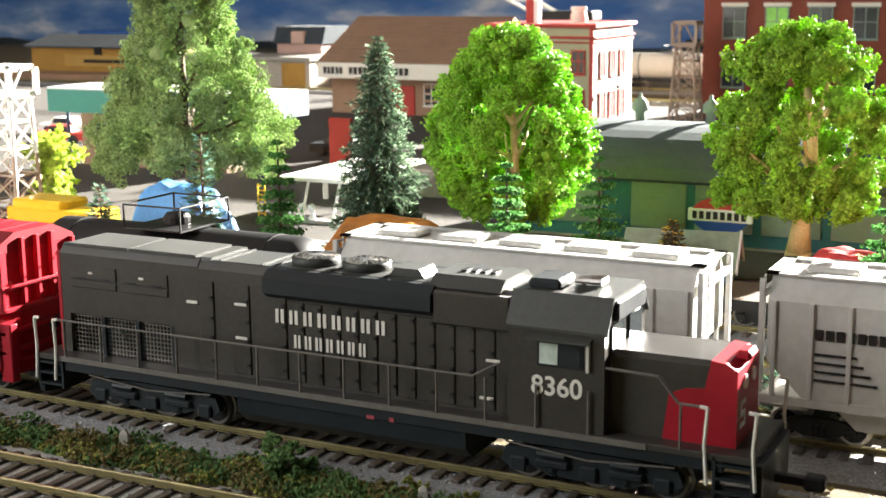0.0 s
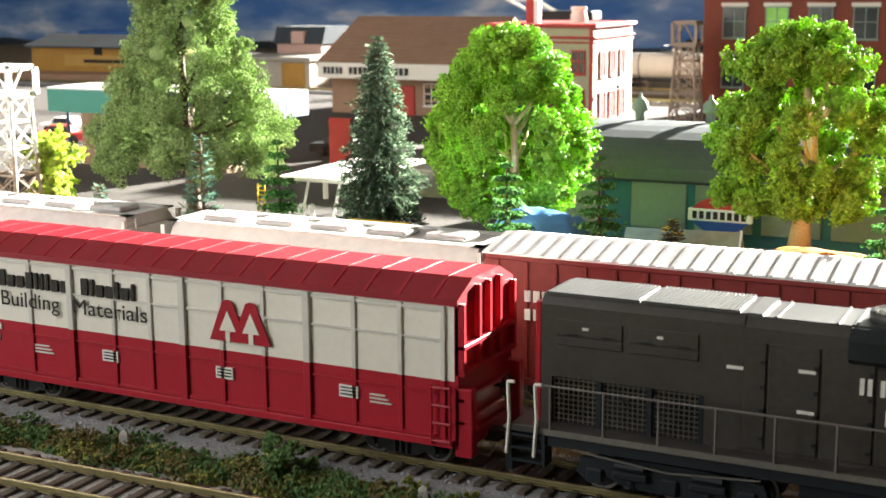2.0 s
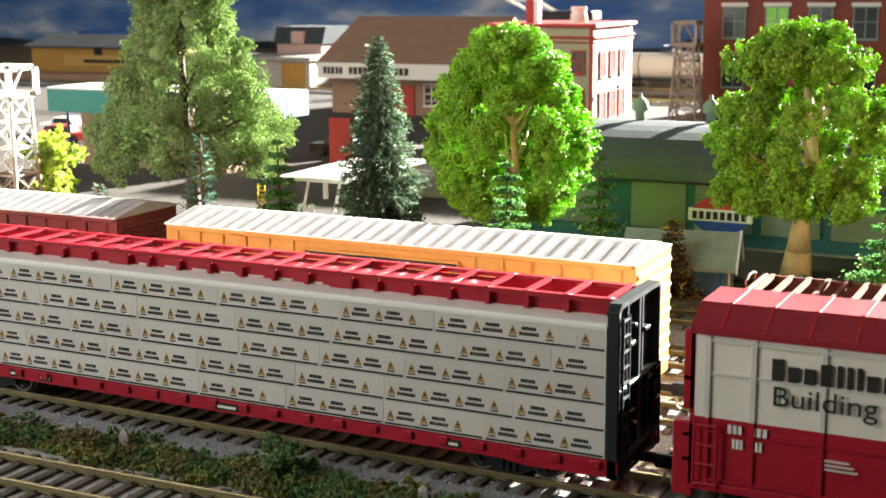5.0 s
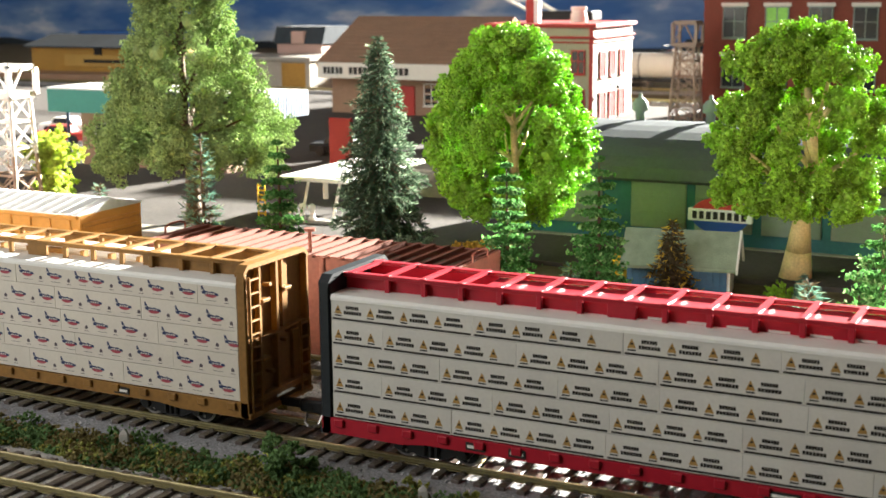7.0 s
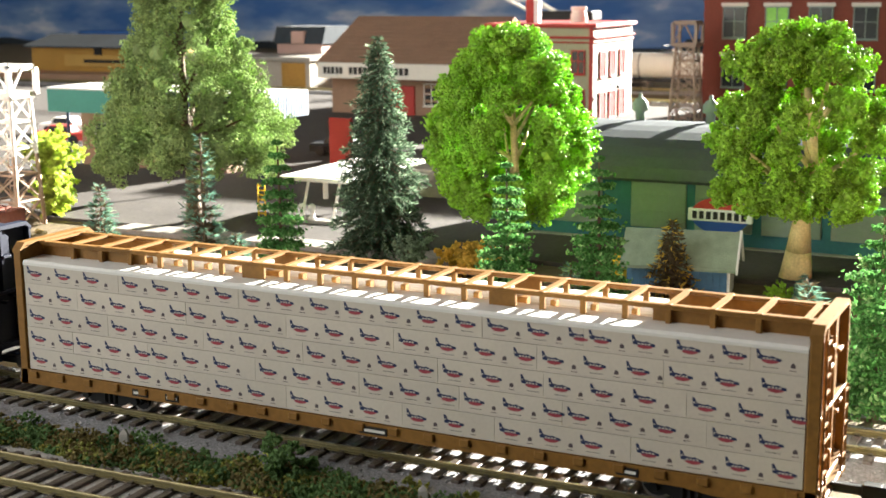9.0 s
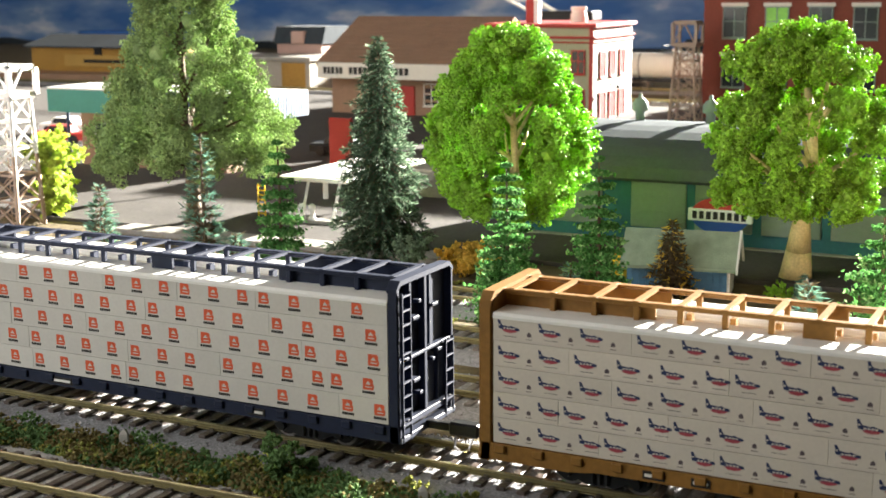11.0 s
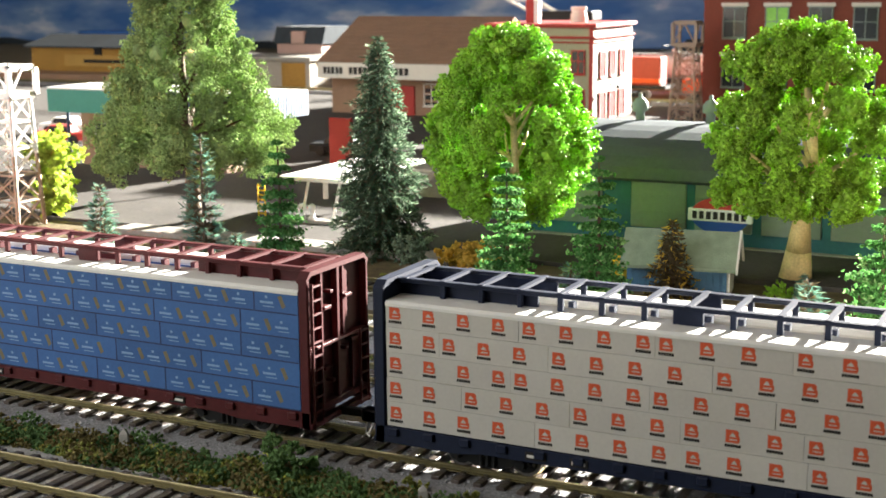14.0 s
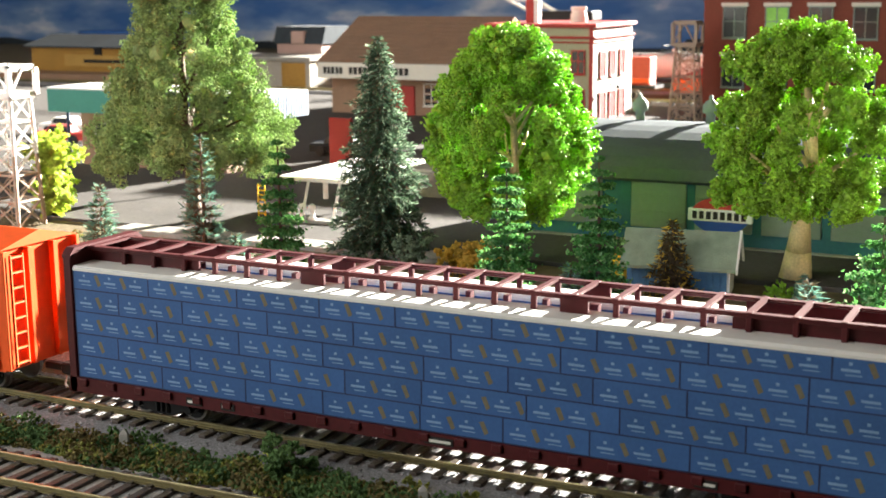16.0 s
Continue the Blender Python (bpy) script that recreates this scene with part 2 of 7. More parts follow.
        bm = bmesh.new()
        bm.from_mesh(me)
        if len(bm.faces) < 20000:
            bmesh.ops.recalc_face_normals(bm, faces=bm.faces)
        bm.to_mesh(me)
        bm.free()
        return me


def part(name, shape, parent=None, label="", smooth=False, at=None):
    ob = new(name, shape.mesh(name, smooth) if isinstance(shape, Shape) else shape)
    if parent is not None:
        ob.parent = parent
    if at is not None:
        ob.matrix_basis = at
    if label:
        ob["label"] = label
    return ob


def thing(name, label, category, group="", kind="", at=None):
    ob = new(name)
    ob.empty_display_size = 0.01
    if at is not None:
        ob.matrix_basis = at
    return tagged(ob, label, category, group, kind)


def words(text, size, material, parent, name, m, squeeze=1.0, bold=0.0):
    cu = bpy.data.curves.new(name, "FONT")
    cu.body, cu.size, cu.extrude, cu.offset = text, size, 0.00006, bold
    tmp = bpy.data.objects.new(name, cu)
    scene.collection.objects.link(tmp)
    me = bpy.data.meshes.new_from_object(tmp)
    bpy.data.objects.remove(tmp)
    bpy.data.curves.remove(cu)
    me.materials.clear()
    me.materials.append(material)
    me.transform(m @ Matrix.Diagonal((squeeze, 1, 1, 1)))
    return part(name, me, parent)


ICO = None


def ico_data():
    global ICO
    if ICO is None:
        bm = bmesh.new()
        bmesh.ops.create_icosphere(bm, subdivisions=1, radius=1.0)
        bm.verts.ensure_lookup_table()
        ICO = (np.array([v.co[:] for v in bm.verts]), np.array([[v.index for v in f.verts] for f in bm.faces]))
        bm.free()
    return ICO


def scatter_mesh(name, base_v, base_f, pos, scl, rot, material, smooth=False, picks=None):
    """Many small copies of one form in a single mesh."""
    n, k = len(pos), len(base_v)
    v = np.einsum("nij,kj->nki", rot, base_v) * scl[:, None, :] if scl.ndim == 2 else np.einsum("nij,kj->nki", rot, base_v) * scl[:, None, None]
    v = (v + pos[:, None, :]).reshape(-1, 3)
    f = (base_f[None] + (np.arange(n) * k)[:, None, None]).reshape(-1, base_f.shape[1])
    me = bpy.data.meshes.new(name)
    me.from_pydata(v.tolist(), [], f.tolist())
    mats = material if isinstance(material, (list, tuple)) else [material]
    for m in mats:
        me.materials.append(m)
    if picks is not None:
        me.polygons.foreach_set("material_index", np.repeat(picks, len(base_f)).astype(int).tolist())
    if smooth:
        me.polygons.foreach_set("use_smooth", [True] * len(f))
    return me


def turns(n, rng):
    q = rng.normal(size=(n, 4))
    q /= np.linalg.norm(q, axis=1)[:, None]
    a, b, c, d = q.T
    return np.stack([np.stack([1 - 2 * (c * c + d * d), 2 * (b * c - a * d), 2 * (b * d + a * c)], -1),
                     np.stack([2 * (b * c + a * d), 1 - 2 * (b * b + d * d), 2 * (c * d - a * b)], -1),
                     np.stack([2 * (b * d - a * c), 2 * (c * d + a * b), 1 - 2 * (b * b + c * c)], -1)], 1)


CRUMB_V = np.array([(1, 0.1, -0.3), (-0.4, 0.9, -0.2), (-0.6, -0.8, 0.1), (0.1, 0.2, 0.9), (0.0, -0.2, -0.9), (0.5, -0.7, 0.4)])
CRUMB_F = np.array([(0, 1, 3), (1, 2, 3), (2, 5, 3), (5, 0, 3), (1, 0, 4), (2, 1, 4), (5, 2, 4), (0, 5, 4)])
FLAKE_V = np.array([(1, 0, 0.1), (0, 0.7, -0.1), (-1, 0, 0.15), (0, -0.7, -0.1), (0, 0, 0.35)])
FLAKE_F = np.array([(0, 1, 4), (1, 2, 4), (2, 3, 4), (3, 0, 4)])

# ---------------------------------------------------------------- room and table
G = -0.006   # level of the yard's ground


def room():
    s = Shape().box(-3.1, 2.1, -0.85, 3.1, -0.95, -0.9, ROOM)
    tagged(part("floor", s), "plain room floor under the layout table", "floor", kind="structure")
    # Ceiling is out of view; white is chosen to bounce light down.
    s = Shape().box(-3.1, 2.1, -0.85, 3.1, 1.5, 1.56, CEIL)
    tagged(part("ceiling", s), "unseen ceiling, white to bounce light onto the layout", "ceiling", kind="structure")
    s = Shape().box(-3.1, -3.0, -0.75, 3.0, -0.9, 1.5, ROOM)
    tagged(part("wall_west", s), "plain panelled wall of the train room", "wall", kind="structure")
    s = Shape().box(2.0, 2.1, -0.75, 3.0, -0.9, 1.5, ROOM)
    tagged(part("wall_east", s), "plain panelled wall of the train room", "wall", kind="structure")
    # Unseen wall; its opening is added to let fill light in.
    s = Shape().box(-3.1, -1.6, -0.85, -0.75, -0.9, 1.5, ROOM).box(-0.6, 2.1, -0.85, -0.75, -0.9, 1.5, ROOM)
    s.box(-1.6, -0.6, -0.85, -0.75, -0.9, 0.05, ROOM).box(-1.6, -0.6, -0.85, -0.75, 1.25, 1.5, ROOM)
    tagged(part("wall_south", s), "unseen panelled wall with an opening added for fill light", "wall", kind="structure")
    s = Shape().box(-3.1, 2.1, 3.0, 3.1, -0.9, 0.30, ROOM).box(-3.1, 2.1, 3.0, 3.1, 0.98, 1.5, ROOM)
    s.box(-3.1, -2.4, 3.0, 3.1, 0.30, 0.98, ROOM).box(1.8, 2.1, 3.0, 3.1, 0.30, 0.98, ROOM)
    tagged(part("wall_north", s), "panelled wall with one wide bare window opening", "wall", kind="structure")


def backdrop_material():
    m = bpy.data.materials.new("painted_sky")
    m.use_nodes = True
    n, l = m.node_tree.nodes, m.node_tree.links
    co = n.new("ShaderNodeTexCoord")
    mp = n.new("ShaderNodeMapping")
    mp.inputs["Scale"].default_value = (2.2, 2.2, 7.0)
    l.new(co.outputs["Object"], mp.inputs["Vector"])
    ns = n.new("ShaderNodeTexNoise")
    ns.inputs["Scale"].default_value, ns.inputs["Detail"].default_value, ns.inputs["Roughness"].default_value = 1.6, 7.0, 0.55
    l.new(mp.outputs[0], ns.inputs["Vector"])
    rp = n.new("ShaderNodeValToRGB")
    e = rp.color_ramp.elements
    e[0].position, e[0].color = 0.42, (0.055, 0.17, 0.48, 1)
    e[1].position, e[1].color = 0.66, (0.80, 0.82, 0.86, 1)
    mid = e.new(0.55)
    mid.color = (0.20, 0.33, 0.60, 1)
    l.new(ns.outputs["Fac"], rp.inputs[0])
    l.new(rp.outputs[0], n["Principled BSDF"].inputs["Base Color"])
    n["Principled BSDF"].inputs["Roughness"].default_value = 0.8
    return m


def ground():
    rng = np.random.default_rng(3)
    # one table top, gently uneven
    s = Shape()
    xs, ys = np.linspace(-3.0, 2.0, 60), np.linspace(-0.25, 2.9, 60)
    v = [(x, y, G + 0.0006 * noise.noise((x * 9, y * 9, 0))) for y in ys for x in xs]
    f = [(j * 60 + i, j * 60 + i + 1, j * 60 + 61 + i, j * 60 + 60 + i) for j in range(59) for i in range(59)]
    s.add(v, f, SOIL)
    tagged(part("ground", s, smooth=True), "brown earth-textured ground of the model layout", "ground", kind="structure")
    s = Shape().box(-3.0, 1.4, 0.285, 1.15, G - 0.001, G + 0.0022, ASPHALT)
    tagged(part("road", s), "grey-brown asphalt yard and street behind the tracks", "road", kind="structure")
    s = Shape().box(-0.52, -0.30, 0.265, 0.284, G - 0.001, G + 0.003, CONCRETE, 0.0006)
    tagged(part("pavement", s), "pale concrete kerb strip beside the yard", "pavement", kind="structure")
    s = Shape().box(-3.0, 1.9, 2.30, 2.33, G, 0.30, backdrop_material())
    tagged(part("backdrop", s), "painted blue sky with soft clouds on a panel", "backdrop", kind="structure")
    s = Shape()
    pts = [(-3.0, G)]
    for i in range(81):
        x = -3.0 + 4.9 * i / 80
        pts.append((x, 0.006 + 0.012 * noise.noise((x * 3.1, 0.4, 0)) + 0.006 * noise.noise((x * 9, 2.2, 0))))
    pts.append((1.9, G))
    s.slab(pts, 2.27, 2.29, DARK_HILL)
    tagged(part("backdrop_hills", s), "dark distant hills low on the painted sky", "backdrop", kind="structure")


def bed(name, label, y, x0, x1, tilt=0.0, x_at=0.0, tie_mat=TIE, seed=1, stones=2500, near=True, grit=BALLAST):
    """Ballast, sleepers and two rails; rail tops at z = 0."""
    rng = np.random.default_rng(seed)
    m = Matrix.Translation((x_at, y, 0)) @ Matrix.Rotation(tilt, 4, "Z")
    t = thing(name, label, "railway track", kind="structure", at=m)
    s = Shape()
    n = 160
    prof = [(-0.027, G - 0.0005), (-0.0225, -0.0042), (-0.017, -0.0031), (0.017, -0.0031), (0.0225, -0.0042), (0.027, G - 0.0005)]
    v, f = [], []
    for i in range(n):
        x = x0 + (x1 - x0) * i / (n - 1)
        for j, (py, pz) in enumerate(prof):
            wob = 0.0016 * noise.noise((x * 60, j * 3.0, seed)) if j in (0, 1, 4, 5) else 0
            v.append((x, py + wob, pz))
    for i in range(n - 1):
        f += [(i * 6 + j, i * 6 + j + 1, i * 6 + 7 + j, i * 6 + 6 + j) for j in range(5)]
    s.add(v, f, grit)
    part("ballast", s, t, "grey stone ballast", smooth=True)
    if stones:
        lo, hi = max(x0, -0.5 - x_at), min(x1, 0.06 - x_at)
        px_ = rng.uniform(lo, hi, stones)
        py_ = rng.uniform(-0.027, 0.027, stones)
        pz_ = np.interp(np.abs(py_), [0.017, 0.0225, 0.027], [-0.0031, -0.0042, G])
        me = scatter_mesh("stones", CRUMB_V, CRUMB_F, np.stack([px_, py_, pz_], 1), rng.uniform(0.0003, 0.0007, stones), turns(stones, rng), STONE)
        o = part("stones", me, t, "loose ballast stones")
        o["kind"] = "stuff"
    for k, ry in enumerate((-0.00825, 0.00825)):
        r = Shape()
        r.box(x0, x1, ry - 0.0005, ry + 0.0005, -0.0006, 0.0, RAIL, 0.00015)
        r.box(x0, x1, ry - 0.0002, ry + 0.0002, -0.0017, -0.0006, RAIL_SIDE)
        r.box(x0, x1, ry - 0.0009, ry + 0.0009, -0.0021, -0.0017, RAIL_SIDE)
        part("rail", r, t, "brass-coloured rail")
    one = Shape().box(-0.00135, 0.00135, -0.0150, 0.0150, -0.0036, -0.0021, tie_mat, 0.0002)
    for ry in (-0.00825, 0.00825):
        one.box(-0.0007, 0.0007, ry - 0.0018, ry + 0.0018, -0.00215, -0.0016, CHAIR)
    me = one.mesh("sleeper")
    x = max(x0, -0.75 - x_at)
    while x < min(x1, 0.25 - x_at):
        o = new("sleeper", me)
        o.parent = t
        o.matrix_basis = pose(x, rng.uniform(-0.0003, 0.0003), 0, 0, 0, rng.uniform(-1.2, 1.2))
        x += 0.0068
    return t


# ---------------------------------------------------------------- buildings and fixtures
def window(parent, x, z, w, h, y, pane=DARK_GLASS, frame_m=CREAM, panes=2, face="y"):
    """A window with frame, sill and panes on a wall that faces -y (or +x)."""
    def bx(sh, a0, a1, d0, d1, z0, z1, m, b=0.0):
        return sh.box(a0, a1, y + d0, y + d1, z0, z1, m, b) if face == "y" else sh.box(y - d1, y - d0, a0, a1, z0, z1, m, b)
    t = 0.0012
    g = Shape()
    bx(g, x - w / 2, x + w / 2, -0.0003, 0.0009, z, z + h, pane)
    wdw = part("window", g, parent)
    bars = [("frame", x - w / 2 - t, x - w / 2, -0.0012, z - t, z + h + t), ("frame", x + w / 2, x + w / 2 + t, -0.0012, z - t, z + h + t),
            ("frame", x - w / 2, x + w / 2, -0.0012, z + h, z + h + t), ("frame", x - w / 2, x + w / 2, -0.0012, z - t, z),
            ("glazing_bar", x - w / 2, x + w / 2, -0.0007, z + h * 0.52, z + h * 0.52 + 0.0008)]
    for i in range(1, panes):
        c = x - w / 2 + w * i / panes
        bars.append(("glazing_bar", c - 0.0005, c + 0.0005, -0.0008, z, z + h))
    for kind, a0, a1, d0, z0, z1 in bars:
        q = Shape()
        bx(q, a0, a1, d0, 0.001, z0, z1, frame_m)
        part(kind, q, wdw)
    sl = Shape()
    bx(sl, x - w / 2 - 0.002, x + w / 2 + 0.002, -0.0024, 0.0005, z - t - 0.0012, z - t, frame_m, 0.0003)
    part("sill", sl, wdw)
    return wdw


def depot():
    t = thing("freight_depot", "long brown wooden depot with shingled roof and white name board", "building", at=pose(-0.70, 0.95, G))
    part("wall", Shape().box(-0.085, 0.098, 0.0, 0.16, 0, 0.056, DEPOT), t)
    for i in range(7):
        z = 0.001 + i * 0.0078
        part("siding_board", Shape().prism([(0.0, z), (-0.0011, z), (-0.0004, z + 0.0074), (0.0, z + 0.0074)], -0.0852, 0.0982, DEPOT), t)
    r = Shape()
    prof = [(-0.022, 0.054), (0.075, 0.103), (0.175, 0.054), (0.175, 0.057), (0.075, 0.106), (-0.022, 0.057)]
    r.prism(prof, -0.092, 0.105, DEPOT_ROOF)
    for i in range(12):
        y, z = -0.022 + 0.0081 * i, 0.057 + 0.0041 * i
        part("shingle_course", Shape().prism([(y, z), (y + 0.0079, z + 0.0040), (y + 0.0079, z + 0.0046), (y - 0.0002, z + 0.0009)], -0.0925, 0.1055, DEPOT_ROOF), t)
    part("roof", r, t)
    b = Shape().box(-0.088, 0.100, -0.026, -0.023, 0.042, 0.059, CREAM, 0.0006)
    bo = part("name_board", b, t, "white painted name board")
    k = Shape()
    rng = random.Random(4)
    x = -0.080
    for word in (5, 7, 5):
        for i in range(word):
            ww = rng.uniform(0.0032, 0.0048)
            k.box(x, x + ww, -0.0265, -0.0259, 0.0468, 0.0545, BLACK_MARK)
            x += ww + 0.0016
        x += 0.007
    part("lettering", k, bo, "dark letter-sized bars")
    d = Shape().box(-0.012, 0.020, -0.003, 0.002, 0.0, 0.034, RED_TRIM, 0.0005)
    part("door", d, t, "red freight door")
    for x in (0.04, 0.075):
        window(t, x, 0.014, 0.016, 0.022, -0.0005)


def red_roof_building():
    t = thing("corner_building", "sage and cream corner shop building with red cornice", "building", at=pose(-0.477, 0.95, G))
    w = Shape().box(-0.115, 0, 0, 0.12, 0, 0.098, OLIVE_WALL)
    part("wall", w, t)
    e = Shape().box(0, 0.0012, 0.0, 0.12, 0, 0.098, PALE_WALL)
    part("side_wall", e, t, "pale cream side wall")
    c = Shape()
    for z, k, o in ((0.0975, 0.004, 0.004), (0.0865, 0.0025, 0.003), (0.082, 0.0015, 0.002)):
        c.box(-0.115 - o, 0.0012 + o, -o, 0.12 + o, z, z + k, RED_TRIM, 0.0006)
    part("cornice", c, t, "red painted cornice")
    r = Shape().box(-0.113, -0.001, 0.002, 0.118, 0.096, 0.0985, RED_TRIM)
    ro = part("roof", r, t, "red flat roof")
    ch = Shape().box(-0.082, -0.073, 0.02, 0.03, 0.098, 0.128, RED_TRIM, 0.0006).box(-0.073, -0.068, 0.02, 0.03, 0.098, 0.127, WHITE_P, 0.0006)
    part("chimney", ch, ro, "red and white chimney")
    ch = Shape().lathe([(0.009, 0.098), (0.009, 0.108), (0.0075, 0.114), (0.0085, 0.116), (0.0085, 0.118)], (-0.034, 0.05, 0), CREAM, 14)
    part("roof_vent", ch, ro, "cream round roof vent")
    for x in (-0.015, -0.045, -0.075, -0.102):
        for z in (0.012, 0.052):
            window(t, x, z, 0.013, 0.022, -0.0005, DARK_GLASS, RED_TRIM)
    for y in (0.025, 0.055, 0.085):
        window(t, y, 0.048, 0.014, 0.024, 0.0016, mat_pane, RED_TRIM, 2, "x")
        window(t, y, 0.004, 0.016, 0.026, 0.0016, mat_pane, RED_TRIM, 2, "x")
    p = Shape().box(-0.003, 0.0008, -0.0016, 0.0015, 0, 0.098, RED_TRIM)
    part("corner_trim", p, t, "red corner trim")
    lamp = Shape().path([(0.002, 0.04, 0.036), (0.010, 0.04, 0.041), (0.014, 0.04, 0.037)], 0.0006, BLACK)
    lamp.lathe([(0.0005, 0.038), (0.003, 0.035)], (0.014, 0.04, 0), BLACK, 10)
    part("wall_lamp", lamp, t, "black gooseneck wall lamp")


mat_pane = mat("maroon_blind", (0.26, 0.05, 0.05), 0.5, 0, 0.1, 60)


def brick_building():
    # Top window row and roofline are unseen, added to shade the yard.
    t = thing("brick_warehouse", "dark red brick warehouse with cream windows, heightened to shade the yard", "building", at=pose(-0.391, 1.05, G))
    part("wall", Shape().box(0, 0.40, 0, 0.10, 0, 0.188, BRICK), t)
    for i in range(14):
        part("brick_course", Shape().box(-0.0005, 0.4005, -0.0005, 0.1, 0.004 + i * 0.0128, 0.0094 + i * 0.0128, BRICK), t)
    part("cornice", Shape().box(-0.0035, 0.4035, -0.0045, 0.1, 0.1800, 0.1885, BRICK, 0.0006), t)
    for i in range(7):
        x = 0.0323 + i * 0.0437
        for j, z in enumerate((0.0353, 0.0860, 0.1367)):
            window(t, x, z, 0.022, 0.030, -0.001, REFLECTION_GLASS if (i in (1, 4) and j == 1) else DARK_GLASS, GREEN_PANEL, 2)
            part("lintel", Shape().box(x - 0.014, x + 0.014, -0.0018, 0.001, z + 0.0310, z + 0.0350, CREAM), t)


def quonset():
    t = thing("rounded_roof_hall", "teal garage hall with curved blue-grey roof", "building", at=pose(-0.30, 0.36, G))
    w = Shape().box(0.0, 0.26, 0, 0.13, 0, 0.038, TEAL_WALL)
    part("wall", w, t)
    for k in range(6):
        x = 0.066 + k * 0.036 if k < 5 else 0.018
        p = Shape().box(x, x + 0.031, -0.0016, 0.001, 0.010, 0.0365, GREEN_PANEL, 0.0004)
        for i in range(1, 3):
            p.box(x, x + 0.031, -0.0020, 0, 0.010 + i * 0.0088, 0.0104 + i * 0.0088, GREEN_PANEL)
        part("shutter", p, t, "pale green roller shutter panel")
    r = Shape()
    prof = []
    for i in range(15):
        a = math.pi * i / 14
        prof.append((0.065 - 0.071 * math.cos(a), 0.037 + 0.024 * math.sin(a) ** 0.9))
    inner = [(0.065 + (y - 0.065) * 0.97, z - 0.0016) for y, z in reversed(prof)]
    r.prism(prof + inner, -0.004, 0.264, GREY_ROOF)
    roof = part("roof", r, t, "curved blue-grey metal roof")
    sm = Shape()
    for k in range(24):
        x = 0.002 + k * 0.0113
        band = [(0.065 + (y - 0.065) * 1.0003, z + 0.00004) for y, z in prof]
        sm.prism(band + inner, x, x + 0.0007, GREY_ROOF)
    part("seams", sm, roof)
    for x in (0.046, 0.089):
        v = Shape().lathe([(0.0028, 0.054), (0.0028, 0.066), (0.0048, 0.067), (0.0048, 0.071), (0.003, 0.0735), (0.0012, 0.0745), (0.0012, 0.077)], (x, 0.072, 0), GREEN_PANEL, 12)
        part("roof_ventilator", v, t, "pale green round roof ventilator", True)
    b = Shape().box(0.0, 0.26, -0.004, 0, 0, 0.003, CONCRETE)
    part("step", b, t)


def garage_sign():
    t = thing("round_garage_sign", "white red and blue oval sign on a short post", "sign", at=pose(-0.179, 0.34, G))
    o = Shape()
    def disc(a0, a1, r, y0, y1, m, cut=None):
        pts = []
        for i in range(25):
            a = a0 + (a1 - a0) * i / 24
            pts.append((r * math.cos(a), 0.0225 + 0.0095 * math.sin(a) * r / 0.0155))
        o.slab(pts, y0, y1, m)
    disc(math.radians(20), math.radians(160), 0.0155, -0.001, 0.001, RED_TRIM)
    disc(math.radians(200), math.radians(340), 0.0155, -0.001, 0.001, P_SIGN)
    o.box(-0.017, 0.017, -0.0013, 0.0013, 0.0193, 0.0258, WHITE_P, 0.0003)
    part("panel", o, t)
    k = Shape()
    for i in range(8):
        k.box(-0.0145 + i * 0.0037, -0.0122 + i * 0.0037, -0.0017, -0.0012, 0.0205, 0.0245, BLACK_MARK)
    part("lettering", k, t, "black letter-sized bars")
    p = Shape().rod((0.003, 0, 0), (0.003, 0, 0.014), 0.0012, WHITE_P).rod((-0.006, 0, 0), (-0.006, 0, 0.014), 0.0009, WHITE_P)
    part("post", p, t)


P_SIGN = mat("sign_blue", (0.02, 0.07, 0.30), 0.5, 0, 0.1, 60)


def truck():
    t = thing("yellow_truck", "yellow delivery truck parked by the garage", "truck", at=pose(-0.145, 0.375, G + 0.0022, 0, 0, 8))
    b = Shape().box(-0.016, 0.012, -0.011, 0.030, 0.0045, 0.024, YEL_BRIGHT, 0.003)
    part("body", b, t)
    part("bumper", Shape().box(-0.0165, 0.0125, -0.0128, -0.0105, 0.0035, 0.0065, WHITE_P, 0.0008), t)
    part("windscreen", Shape().box(-0.012, 0.008, -0.0114, -0.0105, 0.014, 0.021, DARK_GLASS, 0.0004), t)
    for x in (-0.011, 0.007):
        part("headlight", Shape().lathe([(0.0018, -0.0118), (0.0018, -0.0105)], (x, 0, 0.009), WHITE_P, 12, "y"), t)
    for x in (-0.0155, 0.0115):
        for y in (-0.004, 0.022):
            part("wheel", Shape().lathe([(0.0044, -0.0014), (0.0044, 0.0014)], (x, y, 0.0044), BLACK, 16, "x"), t)


